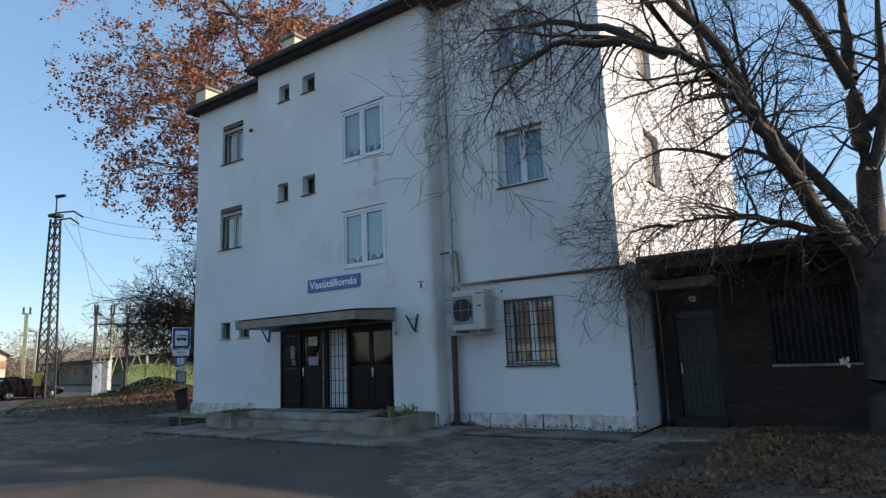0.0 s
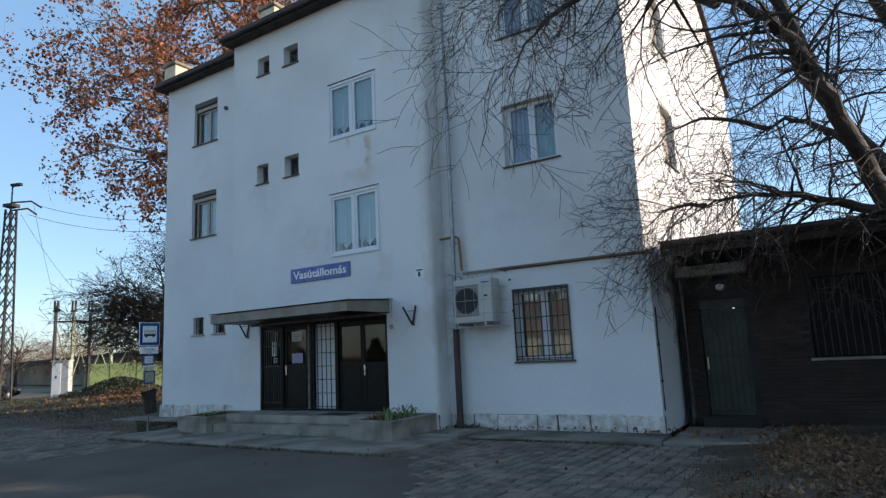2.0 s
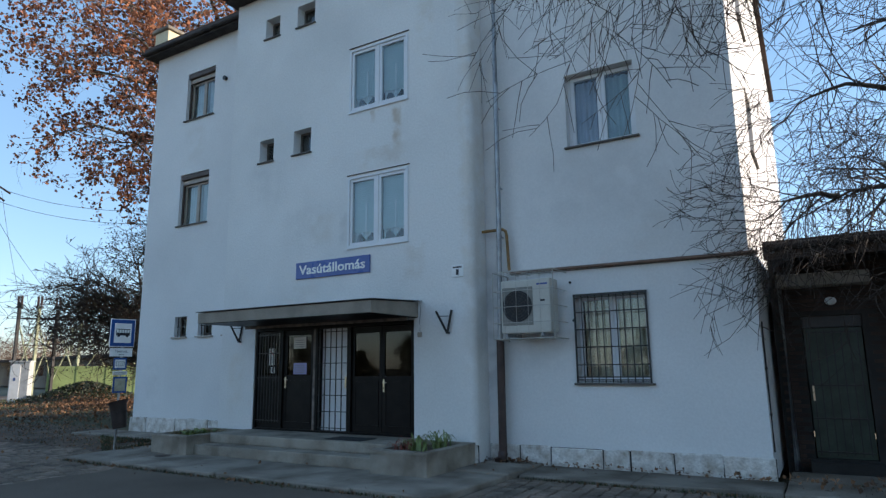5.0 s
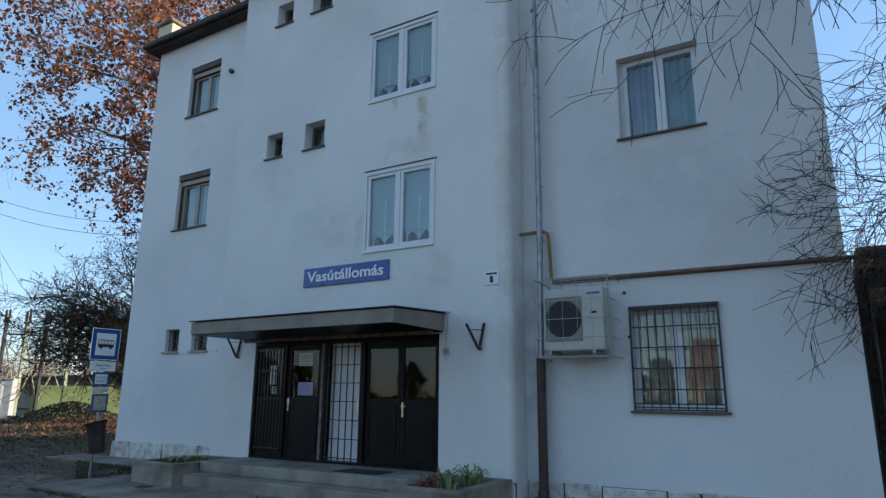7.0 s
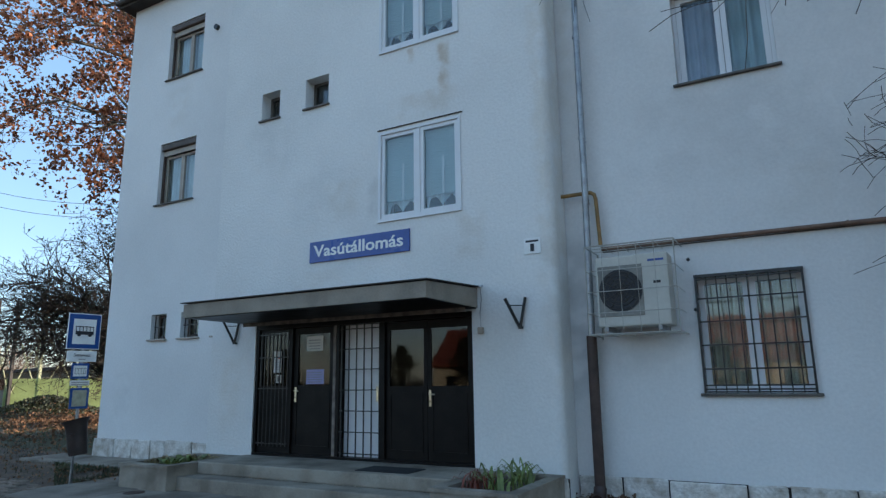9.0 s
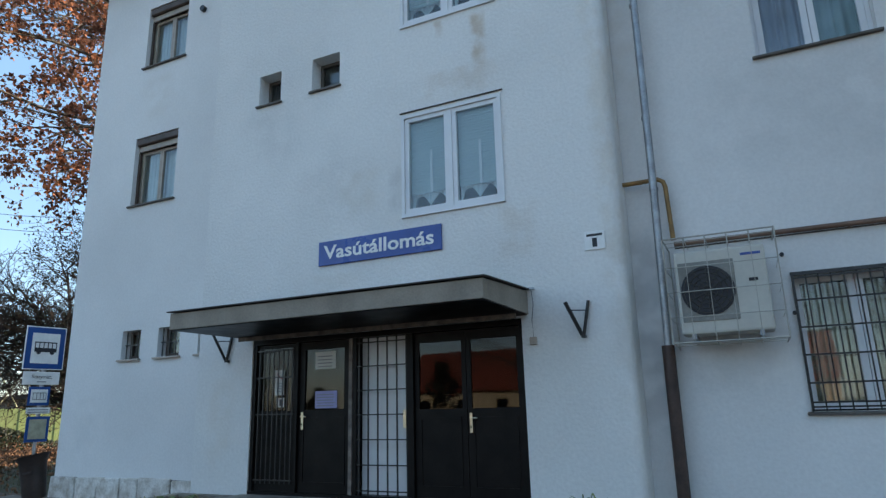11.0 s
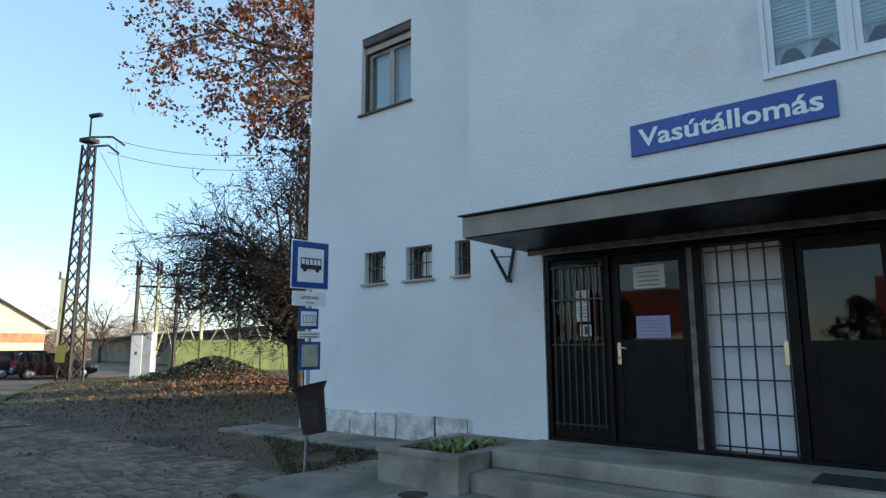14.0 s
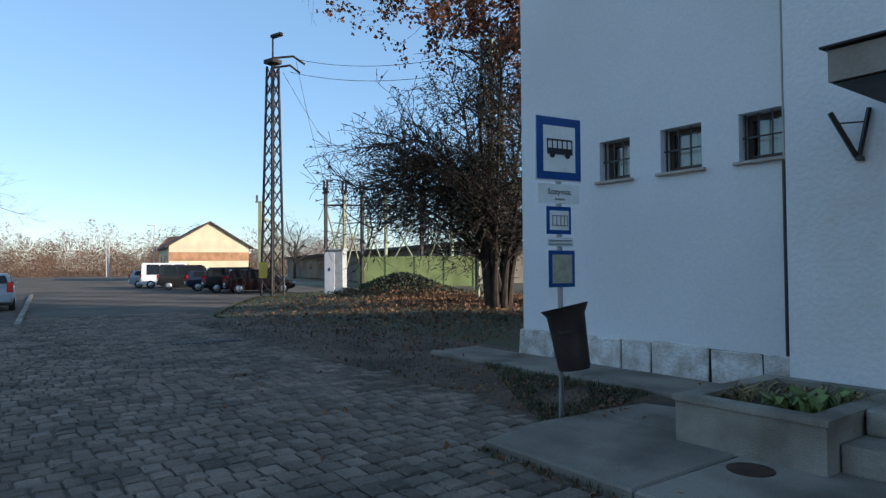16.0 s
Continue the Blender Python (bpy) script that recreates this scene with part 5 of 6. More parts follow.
# the bare tree before the annexe
rt = random.Random(21)
tree = thing("bare_tree", pose(3.95, 10.85, -0.12), "leafless tree with arching limbs and hanging twigs", "tree")
B = Vector((3.95, 10.85, -0.12))
tr_pts = bend([(0, 0, 0), (-0.05, 0, 0.8), (-0.02, 0, 2.0), (0.0, 0.0, 3.2)])
smooth(part("trunk", Soup().tube(tr_pts, [0.52, 0.46, 0.43, 0.41] + [0.4 - 0.008 * i for i in range(len(tr_pts) - 4)], 14), M_BARK, tree))
BOUGHS = [
    (0.2, 0.85, [(3.8, 10.7, 2.9), (3.58, 10.4, 3.39), (3.25, 9.8, 3.87), (2.9, 8.8, 4.7), (2.62, 8.1, 5.42), (2.42, 7.6, 5.8), (2.03, 7.2, 6.17), (0.98, 6.9, 6.74), (0.11, 6.6, 7.02), (-0.8, 6.4, 7.3), (-1.5, 6.4, 7.3)]),
    (0.08, 0.5, [(0.98, 6.9, 6.74), (0.2, 6.3, 6.75), (-0.4, 6.0, 6.45), (-0.8, 5.8, 6.0), (-1.1, 5.7, 5.5)]),
    (0.1, 0.8, [(1.6, 7.1, 6.4), (0.6, 7.3, 7.3), (-0.9, 7.5, 8.0), (-2.2, 7.8, 8.4), (-3.2, 8.0, 8.4)]),
    (0.16, 0.8, [(3.8, 10.8, 3.5), (3.65, 10.6, 4.04), (2.91, 10.2, 5.19), (2.42, 10.0, 6.1), (2.31, 9.8, 7.05), (2.25, 9.6, 8.05), (1.7, 9.3, 9.3)]),
    (0.09, 0.8, [(3.2, 9.7, 4.1), (2.89, 9.6, 4.73), (2.2, 9.9, 5.3), (1.82, 10.0, 5.27), (1.29, 10.0, 4.8)]),
    (0.13, 1.3, [(3.9, 10.8, 3.2), (3.74, 10.7, 3.4), (2.72, 10.5, 3.85), (1.96, 10.45, 4.13), (1.24, 10.4, 4.24), (0.61, 10.2, 4.13), (-0.07, 10.0, 3.72)]),
    (0.05, 0.9, [(1.82, 10.0, 5.27), (1.0, 9.5, 5.5), (0.4, 9.3, 5.4), (-0.2, 9.1, 4.9)]),
    (0.05, 0.9, [(0.61, 10.2, 4.13), (0.1, 9.8, 4.1), (-0.35, 9.5, 3.75)]),
    (0.26, 0.7, [(3.95, 10.85, 2.9), (4.02, 10.9, 5.33), (4.01, 10.9, 7.03), (4.03, 10.9, 8.69), (3.9, 10.9, 10.4)]),
    (0.14, 0.8, [(4.0, 10.85, 4.4), (4.45, 10.9, 6.0), (4.6, 10.8, 8.0), (4.9, 10.6, 9.6)]),
    (0.14, 0.8, [(4.1, 11.0, 5.6), (5.5, 10.5, 7.0), (6.8, 10.0, 8.0)]),
    (0.12, 0.8, [(2.9, 8.8, 4.7), (2.3, 8.0, 6.6), (1.2, 7.4, 8.0), (-0.4, 7.0, 8.9), (-1.6, 6.8, 9.3), (-2.4, 6.8, 9.2)]),
    (0.12, 0.7, [(4.0, 10.9, 6.4), (3.2, 10.2, 8.4), (1.9, 9.6, 9.6), (0.4, 9.2, 10.0), (-0.8, 9.0, 9.8)]),
]
tips = []
for r0, thick, pts in BOUGHS:
    q = [p + Vector((rt.gauss(0, 0.022), rt.gauss(0, 0.022), rt.gauss(0, 0.022))) * (1 if 0 < j else 0) for j, p in enumerate(bend([Vector(p) - B for p in pts], 4))]
    n = len(q)
    rad = [max(0.012, r0 * (1 - i / n) ** 1.25) for i in range(n)]
    smooth(part("limb", Soup().tube(q, rad, 9), M_BARK, tree))
    tw = Soup()
    for i in range(2, n):
        for _ in range(int((2.5 if i > n * 0.35 else 1.1) * thick + rt.random())):
            ax = (q[i] - q[i - 1]).normalized()
            u, w = frame_of(ax)
            a0 = rt.uniform(0, 6.28)
            d = ax * rt.uniform(0.2, 0.9) + (u * math.cos(a0) + w * math.sin(a0)) * 0.9
            grow(tw, q[i].lerp(q[i - 1], rt.random()), d, rt.uniform(0.7, 1.9), min(0.03, rad[i] * 0.5), 2, rt, 0.09, tips, 0.75, 4, 5, 0.0, 0.0042)
    tagged(part("twigwork", tw, M_BARK_D, tree), kind="stuff")

# plane tree behind the station
rq = random.Random(33)
plane = thing("plane_tree", pose(-23.6, 19.2, -0.1), "tall plane tree full of brown autumn leaves", "tree")
smooth(part("trunk", Soup().tube(bend([(0, 0, 0), (0.1, 0, 3), (-0.1, 0.1, 7), (0.0, 0.2, 11), (0.3, 0.3, 17), (0.2, 0.2, 23)]), [0.55 - 0.025 * i for i in range(21)], 10), M_BARK_P, plane))
br, lv = Soup(), Soup()
tips = []
for k in range(52):
    z = rq.uniform(7.5, 22)
    a0 = k * 2.4 + rq.uniform(-0.4, 0.4)
    ln = (2.6 + 1.0 * (z - 7.5) if z < 12 else 7.4 if z < 17 else 6.8 - (z - 17) * 0.5) * rq.uniform(0.75, 1.0)
    grow(br, (0, 0, z), (math.cos(a0), math.sin(a0), rq.uniform(0.1, 0.55)), ln, 0.13, 3, rq, 0.035, tips, 0.7, 4, 4)
for pts in tips:
    for _ in range(3):
        c0 = rq.choice(pts[1:]) + Vector((rq.gauss(0, 0.12), rq.gauss(0, 0.12), rq.gauss(0, 0.12)))
        if c0.y < -9.6 or c0.z < 13 and (c0.y < -5.0 - 0.95 * (c0.z - 9) and c0.x < 4):
            continue
        if c0.x > 6.1 and c0.z < 12.5 + 0.4 * max(0.0, c0.y + 9):
            continue
        for _ in range(rq.randint(3, 7)):
            lv.leaf(c0 + Vector((rq.gauss(0, 0.12), rq.gauss(0, 0.12), rq.gauss(-0.03, 0.1))), 0.165, rq, shape=0.95)
tagged(part("branchwork", br, M_BARK_P, plane), kind="stuff")
tagged(part("crown", lv, M_PLANE_LEAF, plane), kind="stuff")

# dark many-stemmed bush by the corner
rb = random.Random(8)
bush = thing("large_bush", pose(-24.0, 16.4, 0.05), "dark many-stemmed bush with small leaves and long bare arching branches", "bush")
br, lv = Soup(), Soup()
tips, bare = [], []
for k in range(8):
    a0 = k * 0.8 + rb.uniform(-0.3, 0.3)
    ca, sa = math.cos(a0), math.sin(a0)
    q = bend([(0.3 * ca, 0.3 * sa, 0), (0.45 * ca, 0.45 * sa, 1.5), (0.9 * ca + 0.1, 0.9 * sa + 0.2, 3.8), (1.5 * ca + 0.2, 1.5 * sa + 0.4, 6.3)])
    smooth(part("stem", Soup().tube(q, [0.12 - 0.008 * i for i in range(len(q))], 8), M_BARK_D, bush))
    for i in range(4, len(q)):
        for _ in range(2):
            b0 = rb.uniform(0, 6.28)
            grow(br, q[i], (math.cos(b0), math.sin(b0), 0.8), rb.uniform(1.2, 2.0), 0.03, 2, rb, 0.0, tips, 0.8, 4, 4, 0.0, 0.007)
for k in range(9):
    side = Vector((-0.6 + rb.gauss(0, 0.18), -0.8 + rb.gauss(0, 0.18), 0)).normalized()
    reach, top = rb.uniform(2.2, 4.0), rb.uniform(3.0, 6.0)
    q = bend([(0.1, 0, 0.6), side * (0.2 * reach) + Vector((0, 0, 0.62 * top)), side * (0.6 * reach) + Vector((0, 0, 0.98 * top)), side * reach + Vector((0, 0, top * rb.uniform(0.78, 0.98)))])
    smooth(part("stem", Soup().tube(q, [0.08 - 0.0055 * i for i in range(len(q))], 7), M_BARK_D, bush))
    for i in range(3, len(q)):
        for _ in range(3):
            d = (q[i] - q[i - 1]).normalized() * 0.6 + Vector((rb.gauss(0, 0.6), rb.gauss(0, 0.6), rb.gauss(0.1, 0.5)))
            grow(br, q[i], d, rb.uniform(0.9, 1.7), 0.026, 2, rb, 0.02, bare, 0.75, 4, 4, 0.0, 0.008)
for pts in tips:
    for _ in range(5):
        lv.leaf(rb.choice(pts) + Vector((rb.gauss(0, 0.13), rb.gauss(0, 0.13), rb.gauss(0, 0.13))), 0.085, rb, shape=0.7)
for pts in bare:
    if rb.random() < 0.6:
        lv.leaf(rb.choice(pts), 0.1, rb, shape=0.6)
tagged(part("branchwork", br, M_BARK_D, bush), kind="stuff")
tagged(part("foliage", lv, M_DARK_LEAF, bush), kind="stuff")

# leaves and grass on the ground
rl = random.Random(77)


def litter(name, label, n, place, size, material, flat=True):
    s = Soup()
    for _ in range(n):
        s.leaf(place(), size, rl, flat and rl.random() < 0.45)
    return tagged(part(name, s, material), label, "leaves", kind="stuff")


def bed_place():
    while True:
        x, y = rl.uniform(0.6, 9), rl.uniform(2, 12)
        if noise.noise(Vector((x * 0.55, y * 0.55, 1.5))) + 0.35 > rl.random() * 0.8 and x > 0.9 + 0.35 * math.sin(y) :
            return Vector((x, y, -0.14 + 0.1 * min(1, max(0, (x - 0.4) / 1.5)) + 0.04 * noise.noise(Vector((x, y, 3))) + rl.uniform(0.005, 0.03)))


def lawn_place():
    while True:
        x, y = rl.gauss(-25.5, 4.5), rl.gauss(17.5, 4.5)
        if -45 < x < -17.5 and road_edge(x) + 0.5 < y < 30:
            return Vector((x, y, lawn_z(x, y) + rl.uniform(0.02, 0.07)))


litter("leaf_litter", "brown fallen leaves on the soil under the bare tree", 24000, bed_place, 0.08, M_LITTER)
litter("lawn_litter", "orange-brown fallen leaves on the lawn", 9000, lawn_place, 0.12, M_LITTER)


def blades(name, label, n, place, h):
    s = Soup()
    for _ in range(n):
        p = place()
        a0 = rl.uniform(0, 6.28)
        d = Vector((math.cos(a0), math.sin(a0), 0))
        w = Vector((-d.y, d.x, 0)) * 0.006 * (1 + h * 6)
        hh = h * rl.uniform(0.5, 1.3)
        n0 = len(s.v)
        s.v += [p - w, p + w, p + d * (hh * 0.5) + Vector((0, 0, hh))]
        s.f.append((n0, n0 + 1, n0 + 2))
    return tagged(part(name, s, M_BLADE), label, "grass", kind="stuff")


def patch_place():
    while True:
        x, y = rl.uniform(-17.2, -13.75), rl.uniform(7.8, 9.66)
        if 7.9 - 0.58 * (x + 13.6) < y < 9.66 and noise.noise(Vector((x, y, 4))) > -0.25:
            return Vector((x, y, -0.11 + 0.1 * min(1.0, max(0.0, (y - 8.2) / 1.3))))


def mound_place():
    x, y = rl.uniform(-44, -19), rl.gauss(16.5, 4.5)
    y = max(y, road_edge(x) + 0.6)
    return Vector((x, y, lawn_z(x, y) + 0.01))


def bed_grass():
    x, y = rl.gauss(1.5, 0.8), rl.uniform(4, 11.5)
    return Vector((x, y, -0.14 + 0.1 * min(1, max(0, (x - 0.4) / 1.5)) + 0.04 * noise.noise(Vector((x, y, 3)))))


litter("verge_litter", "dry leaves in the grass by the stop post", 420, patch_place, 0.06, M_LITTER)
blades("verge_grass", "thin grass on the verge by the stop post", 1900, patch_place, 0.06)
def ivy_place():
    x, y = rl.gauss(-33.6, 1.05), rl.gauss(19.0, 1.15)
    return Vector((x, y, lawn_z(x, y) + rl.uniform(0.0, 0.16)))


def sunny_place():
    x, y = rl.gauss(-28.6, 2.6), rl.gauss(18.6, 1.3)
    return Vector((x, y, lawn_z(x, y) + rl.uniform(0.01, 0.09)))


litter("mound_ivy", "dark creeping ivy over the low mound", 5200, ivy_place, 0.13, M_IVY, False)
litter("drift_litter", "thick drift of orange-brown leaves beside the mound", 7000, sunny_place, 0.12, M_LITTER, False)
blades("lawn_grass", "short uneven winter grass on the lawn", 22000, mound_place, 0.09)
def soil_place():
    while True:
        x, y = rl.uniform(-27, -13.5), rl.uniform(8.0, 10.8)
        if y > road_edge(x) - 0.9 and (x < -17.9 or y < 9.4):
            return Vector((x, y, -0.1 + 0.13 * min(1.0, max(0.0, (y - 8.2) / 1.3)) + rl.uniform(0.0, 0.03)))


litter("soil_litter", "crumbs and dry leaves on the bare soil", 1400, soil_place, 0.06, M_LITTER)
blades("soil_grass", "sparse grass on the bare soil", 1500, soil_place, 0.05)


def edge_grass():
    return Vector((rl.uniform(-13.6, -4.6), 7.06 + rl.gauss(0, 0.05), -0.12)) if rl.random() < 0.6 else Vector((rl.uniform(-4.3, -0.6), 9.36 + rl.gauss(0, 0.05), -0.12))


litter("edge_litter", "dirt and dry leaves along the pavement edge", 700, edge_grass, 0.06, M_LITTER)
blades("edge_grass", "weeds along the pavement edge", 1500, edge_grass, 0.05)
blades("bed_grass", "thin grass along the leaf bed", 1800, bed_grass, 0.06)
litter("path_litter", "a few dry leaves on the yard and pavement", 220, lambda: Vector((rl.uniform(-18, 0.5), rl.choice([rl.uniform(6.3, 6.72), rl.uniform(9.6, 10.5), rl.uniform(5, 9.5)]), 0.012)), 0.07, M_LITTER)
litter("wall_litter", "withered leaves gathered at the foot of the wall", 350, lambda: Vector((rl.choice([rl.gauss(-4.9, 0.3), rl.uniform(-5, -0.6), rl.uniform(-0.5, 1.5)]), rl.uniform(10.2, 10.46), -0.02 + rl.uniform(0, 0.05))), 0.08, M_LITTER)
bag = thing("plastic_bag", pose(3.28, 10.42, 1.3), "torn white plastic bag caught on the tree trunk", "bag")
s = Soup()
for k in range(14):
    s.leaf((rl.gauss(0, 0.03), rl.gauss(0, 0.02), rl.gauss(0, 0.03)), 0.085, rl, shape=0.9)
part("film", s, M_WHITE, bag)

# ---------- masts, wires, sheds, cars ----------
def lattice(name, label, x, y, h, w0, w1, material, rz=0):
    t = thing(name, pose(x, y, 0, 0, 0, rz), label, "mast", "lattice masts")
    cs = ((-1, -1), (1, -1), (1, 1), (-1, 1))
    for cx, cy in cs:
        part("leg", Soup().tube([(cx * w0, cy * w0, 0), (cx * w1, cy * w1, h)], 0.065, 4), material, t)
    n = int(h / 0.75)
    for k in range(4):
        a0, b0 = cs[k], cs[(k + 1) % 4]
        for i in range(n):
            z0, z1 = h * i / n, h * (i + 1) / n
            q0, q1 = w0 + (w1 - w0) * i / n, w0 + (w1 - w0) * (i + 1) / n
            part("brace", Soup().tube([(a0[0] * q0, a0[1] * q0, z0), (b0[0] * q1, b0[1] * q1, z1)], 0.032, 4), material, t)
            part("brace", Soup().tube([(b0[0] * q0, b0[1] * q0, z0), (a0[0] * q1, a0[1] * q1, z1)], 0.032, 4), material, t)
    return t


m1 = lattice("lattice_mast", "tall rusty lattice mast with a lamp and insulator arms", -40.7, 15.76, 11.75, 0.4, 0.2, M_LATT, 20)
part("head", bx(-0.35, -0.3, 11.9, 0.35, 0.3, 12.1), M_LATT, m1)
part("lamp_arm", Soup().tube([(0, 0, 12.0), (0.0, 0.0, 13.2), (0.1, 0.1, 13.3)], 0.05, 6), M_LATT, m1)
part("lamp_head", bx(-0.1, -0.1, 13.25, 0.65, 0.15, 13.42, 0.03), M_LATT, m1)
for z, l in ((12.2, 1.3), (11.7, 1.1)):
    part("cross_arm", Soup().tube([(0, 0, z), (0.4 * l, 0.7 * l, z + 0.25), (0.65 * l, 1.1 * l, z - 0.1)], 0.06, 6), M_LATT, m1)
part("yellow_guard", bx(-0.5, -0.46, 0.9, 0.1, -0.42, 1.7), M_YEL, m1)
m2 = lattice("lattice_mast", "grey lattice mast with spreading cross arms behind the bush", -28.0, 19.6, 10.2, 0.4, 0.25, M_PALEP, 10)
for sgn in (-1, 1):
    part("cross_arm", Soup().tube([(0, 0, 9.6), (1.1 * sgn, 0.6 * sgn, 9.9)], 0.05, 6), M_LATT, m2)
    part("arm_stay", Soup().tube([(0, 0, 8.9), (1.1 * sgn, 0.6 * sgn, 9.9)], 0.035, 6), M_LATT, m2)


def wire(a0, b0, sag, r=0.012):
    a0, b0 = Vector(a0), Vector(b0)
    o = thing("overhead_wire", Matrix.Translation((0, 0, 0)), "thin dark overhead wire", "wire", "overhead wires")
    part("strand", Soup().tube([a0.lerp(b0, i / 12) - Vector((0, 0, sag * 4 * (i / 12) * (1 - i / 12))) for i in range(13)], r, 4), M_CABLE, o)


wire((-40.15, 16.8, 12.2), (-28.3, 19.6, 9.9), 0.5)
wire((-40.25, 16.5, 11.5), (-28.3, 19.6, 9.2), 0.5)
wire((-40.15, 16.8, 12.1), (-41.9, 19.3, 6.0), 0.3)
wire((-40.45, 16.2, 11.5), (-41.0, 21.0, 6.0), 0.4)

# switchyard frames
posts = [(-41.9, 19.3), (-41.4, 20.2), (-41.0, 21.1), (-40.4, 22.3), (-39.3, 24.0), (-38.3, 25.4), (-37.4, 26.5), (-36.4, 27.6)]
for i, (x, y) in enumerate(posts):
    sp = thing("switchyard_post", pose(x, y, 0), "steel switchyard post with insulators", "post", "switchyard posts")
    part("shaft", bx(-0.08, -0.08, 0, 0.08, 0.08, 5.9 - 0.2 * (i % 3), 0.01), M_PALEP if i % 2 else M_LATT, sp)
    for k in (-0.2, 0.2):
        smooth(part("insulator", Soup().tube([(k, 0, 5.7), (k, 0, 6.3)], 0.07, 8), M_RUSTP, sp))
    part("top_arm", bx(-0.35, -0.05, 5.55, 0.35, 0.05, 5.68), M_LATT, sp)
    if i < len(posts) - 1:
        dx, dy = posts[i + 1][0] - x, posts[i + 1][1] - y
        part("beam", Soup().tube([(0, 0, 4.9), (dx, dy, 4.9)], 0.05, 4), M_LATT, sp)
        part("brace", Soup().tube([(0, 0, 1.0), (dx, dy, 4.8)], 0.045, 4), M_PALEP, sp)
        part("brace", Soup().tube([(dx, dy, 1.0), (0, 0, 4.8)], 0.045, 4), M_PALEP, sp)
gf = thing("sheet_fence", pose(-41.2, 20.9, 0, 0, 0, math.degrees(math.atan2(5.3, 3.9))), "olive green sheet metal fence", "fence")
for k in range(4):
    part("panel", bx(0.03 + 1.65 * k, -0.02, 0.3, 1.62 + 1.65 * k, 0.02, 2.0, 0.01), M_GREENP, gf)
    part("post", bx(1.6 + 1.65 * k, -0.05, 0.1, 1.68 + 1.65 * k, 0.05, 2.05), M_GREENP, gf)
cab = thing("switch_cabinet", pose(-36.0, 17.0, 0.05, 0, 0, 45), "grey steel switch cabinet with a pale door", "cabinet")
part("body", bx(-0.5, -0.3, -0.1, 0.4, 0.3, 2.15, 0.02), M_CABIN, cab)
part("cabinet_door", bx(-0.46, -0.325, 0.1, 0.0, -0.302, 2.05, 0.006), M_WHITE, cab)
part("roof_lip", bx(-0.55, -0.36, 2.152, 0.45, 0.36, 2.22), M_CABIN, cab)
part("label_plate", bx(-0.3, -0.332, 1.2, -0.2, -0.326, 1.35), M_BLUE2, cab)
gate = thing("metal_fence", pose(-31.6, 27.0, 0, 0, 0, 60), "low green bar fence with chequered boards behind", "fence")
part("rail", bx(-1.6, -0.02, 1.15, 1.6, 0.02, 1.2), M_GREENP, gate)
part("rail", bx(-1.6, -0.02, 0.35, 1.6, 0.02, 0.4), M_GREENP, gate)
for k in range(15):
    part("bar", bx(-1.58 + 0.225 * k, -0.015, 0.1, -1.55 + 0.225 * k, 0.015, 1.3), M_GREENP, gate)
for k in range(4):
    rs_ = thing("railway_board", pose(-33.5 + 0.75 * k, 29.0 + 0.55 * k, 1.75, 0, 45, 45), "black and white diamond signal board", "sign", "diamond boards")
    part("board", bx(-0.32, -0.01, -0.32, 0.32, 0.01, 0.32), M_INK, rs_)
    part("white_square", bx(-0.2, -0.02, -0.2, 0.2, -0.011, 0.2), M_WHITE, rs_)

# platform building far behind
lb2 = thing("platform_shed", pose(-47.8, 33.6, 0, 0, 0, -12.4), "long low grey-green shed with a flat roof beside the tracks", "shed")
part("wall", bx(-75, 0, -0.2, 2, 8, 3.0), M_SHEDG, lb2)
part("roof", bx(-76, -0.9, 3.001, 3, 9, 3.3), M_BITUMEN, lb2)
for k in range(10):
    part("window", bx(-70 + 7 * k, -0.04, 1.2, -68 + 7 * k, -0.002, 2.4), M_CARGLASS, lb2)
shed = thing("goods_shed", pose(-94.5, 23.0, -0.2, 0, 0, 82), "pale gabled shed with an orange brick band", "shed")
W, D, H, R = 9.8, 16.0, 4.5, 7.5
f = bmesh.new()
pr = [(0, 0), (W, 0), (W, H), (W / 2, R), (0, H)]
fa = [f.verts.new((x, 0, z)) for x, z in pr]
fb = [f.verts.new((x, D, z)) for x, z in pr]
f.faces.new(fa)
f.faces.new(fb[::-1])
for i in range(5):
    f.faces.new([fa[i], fa[(i + 1) % 5], fb[(i + 1) % 5], fb[i]])
part("wall", f, M_SHEDW, shed)
part("brick_band", bx(-0.03, -0.05, 2.6, W + 0.03, -0.003, 3.7), M_SHEDB, shed)
part("brick_base", bx(-0.03, -0.05, 0.0, W + 0.03, -0.003, 1.2), M_SHEDB, shed)
for sgn in (0, 1):
    f = bmesh.new()
    x0 = -0.5 if sgn == 0 else W + 0.5
    q = [f.verts.new(p) for p in ((x0, -0.4, H - 0.3), (W / 2, -0.4, R + 0.05), (W / 2, D + 0.4, R + 0.05), (x0, D + 0.4, H - 0.3))]
    f.faces.new(q)
    ex = bmesh.ops.extrude_face_region(f, geom=f.faces[:])
    bmesh.ops.translate(f, verts=[v for v in ex["geom"] if isinstance(v, bmesh.types.BMVert)], vec=(0, 0, 0.2))
    part("roof", f, M_TILE, shed)
for k in range(3):
    part("window", bx(-0.06, 2.5 + 4 * k, 1.9, -0.003, 4.2 + 4 * k, 3.4), M_CARGLASS, shed)


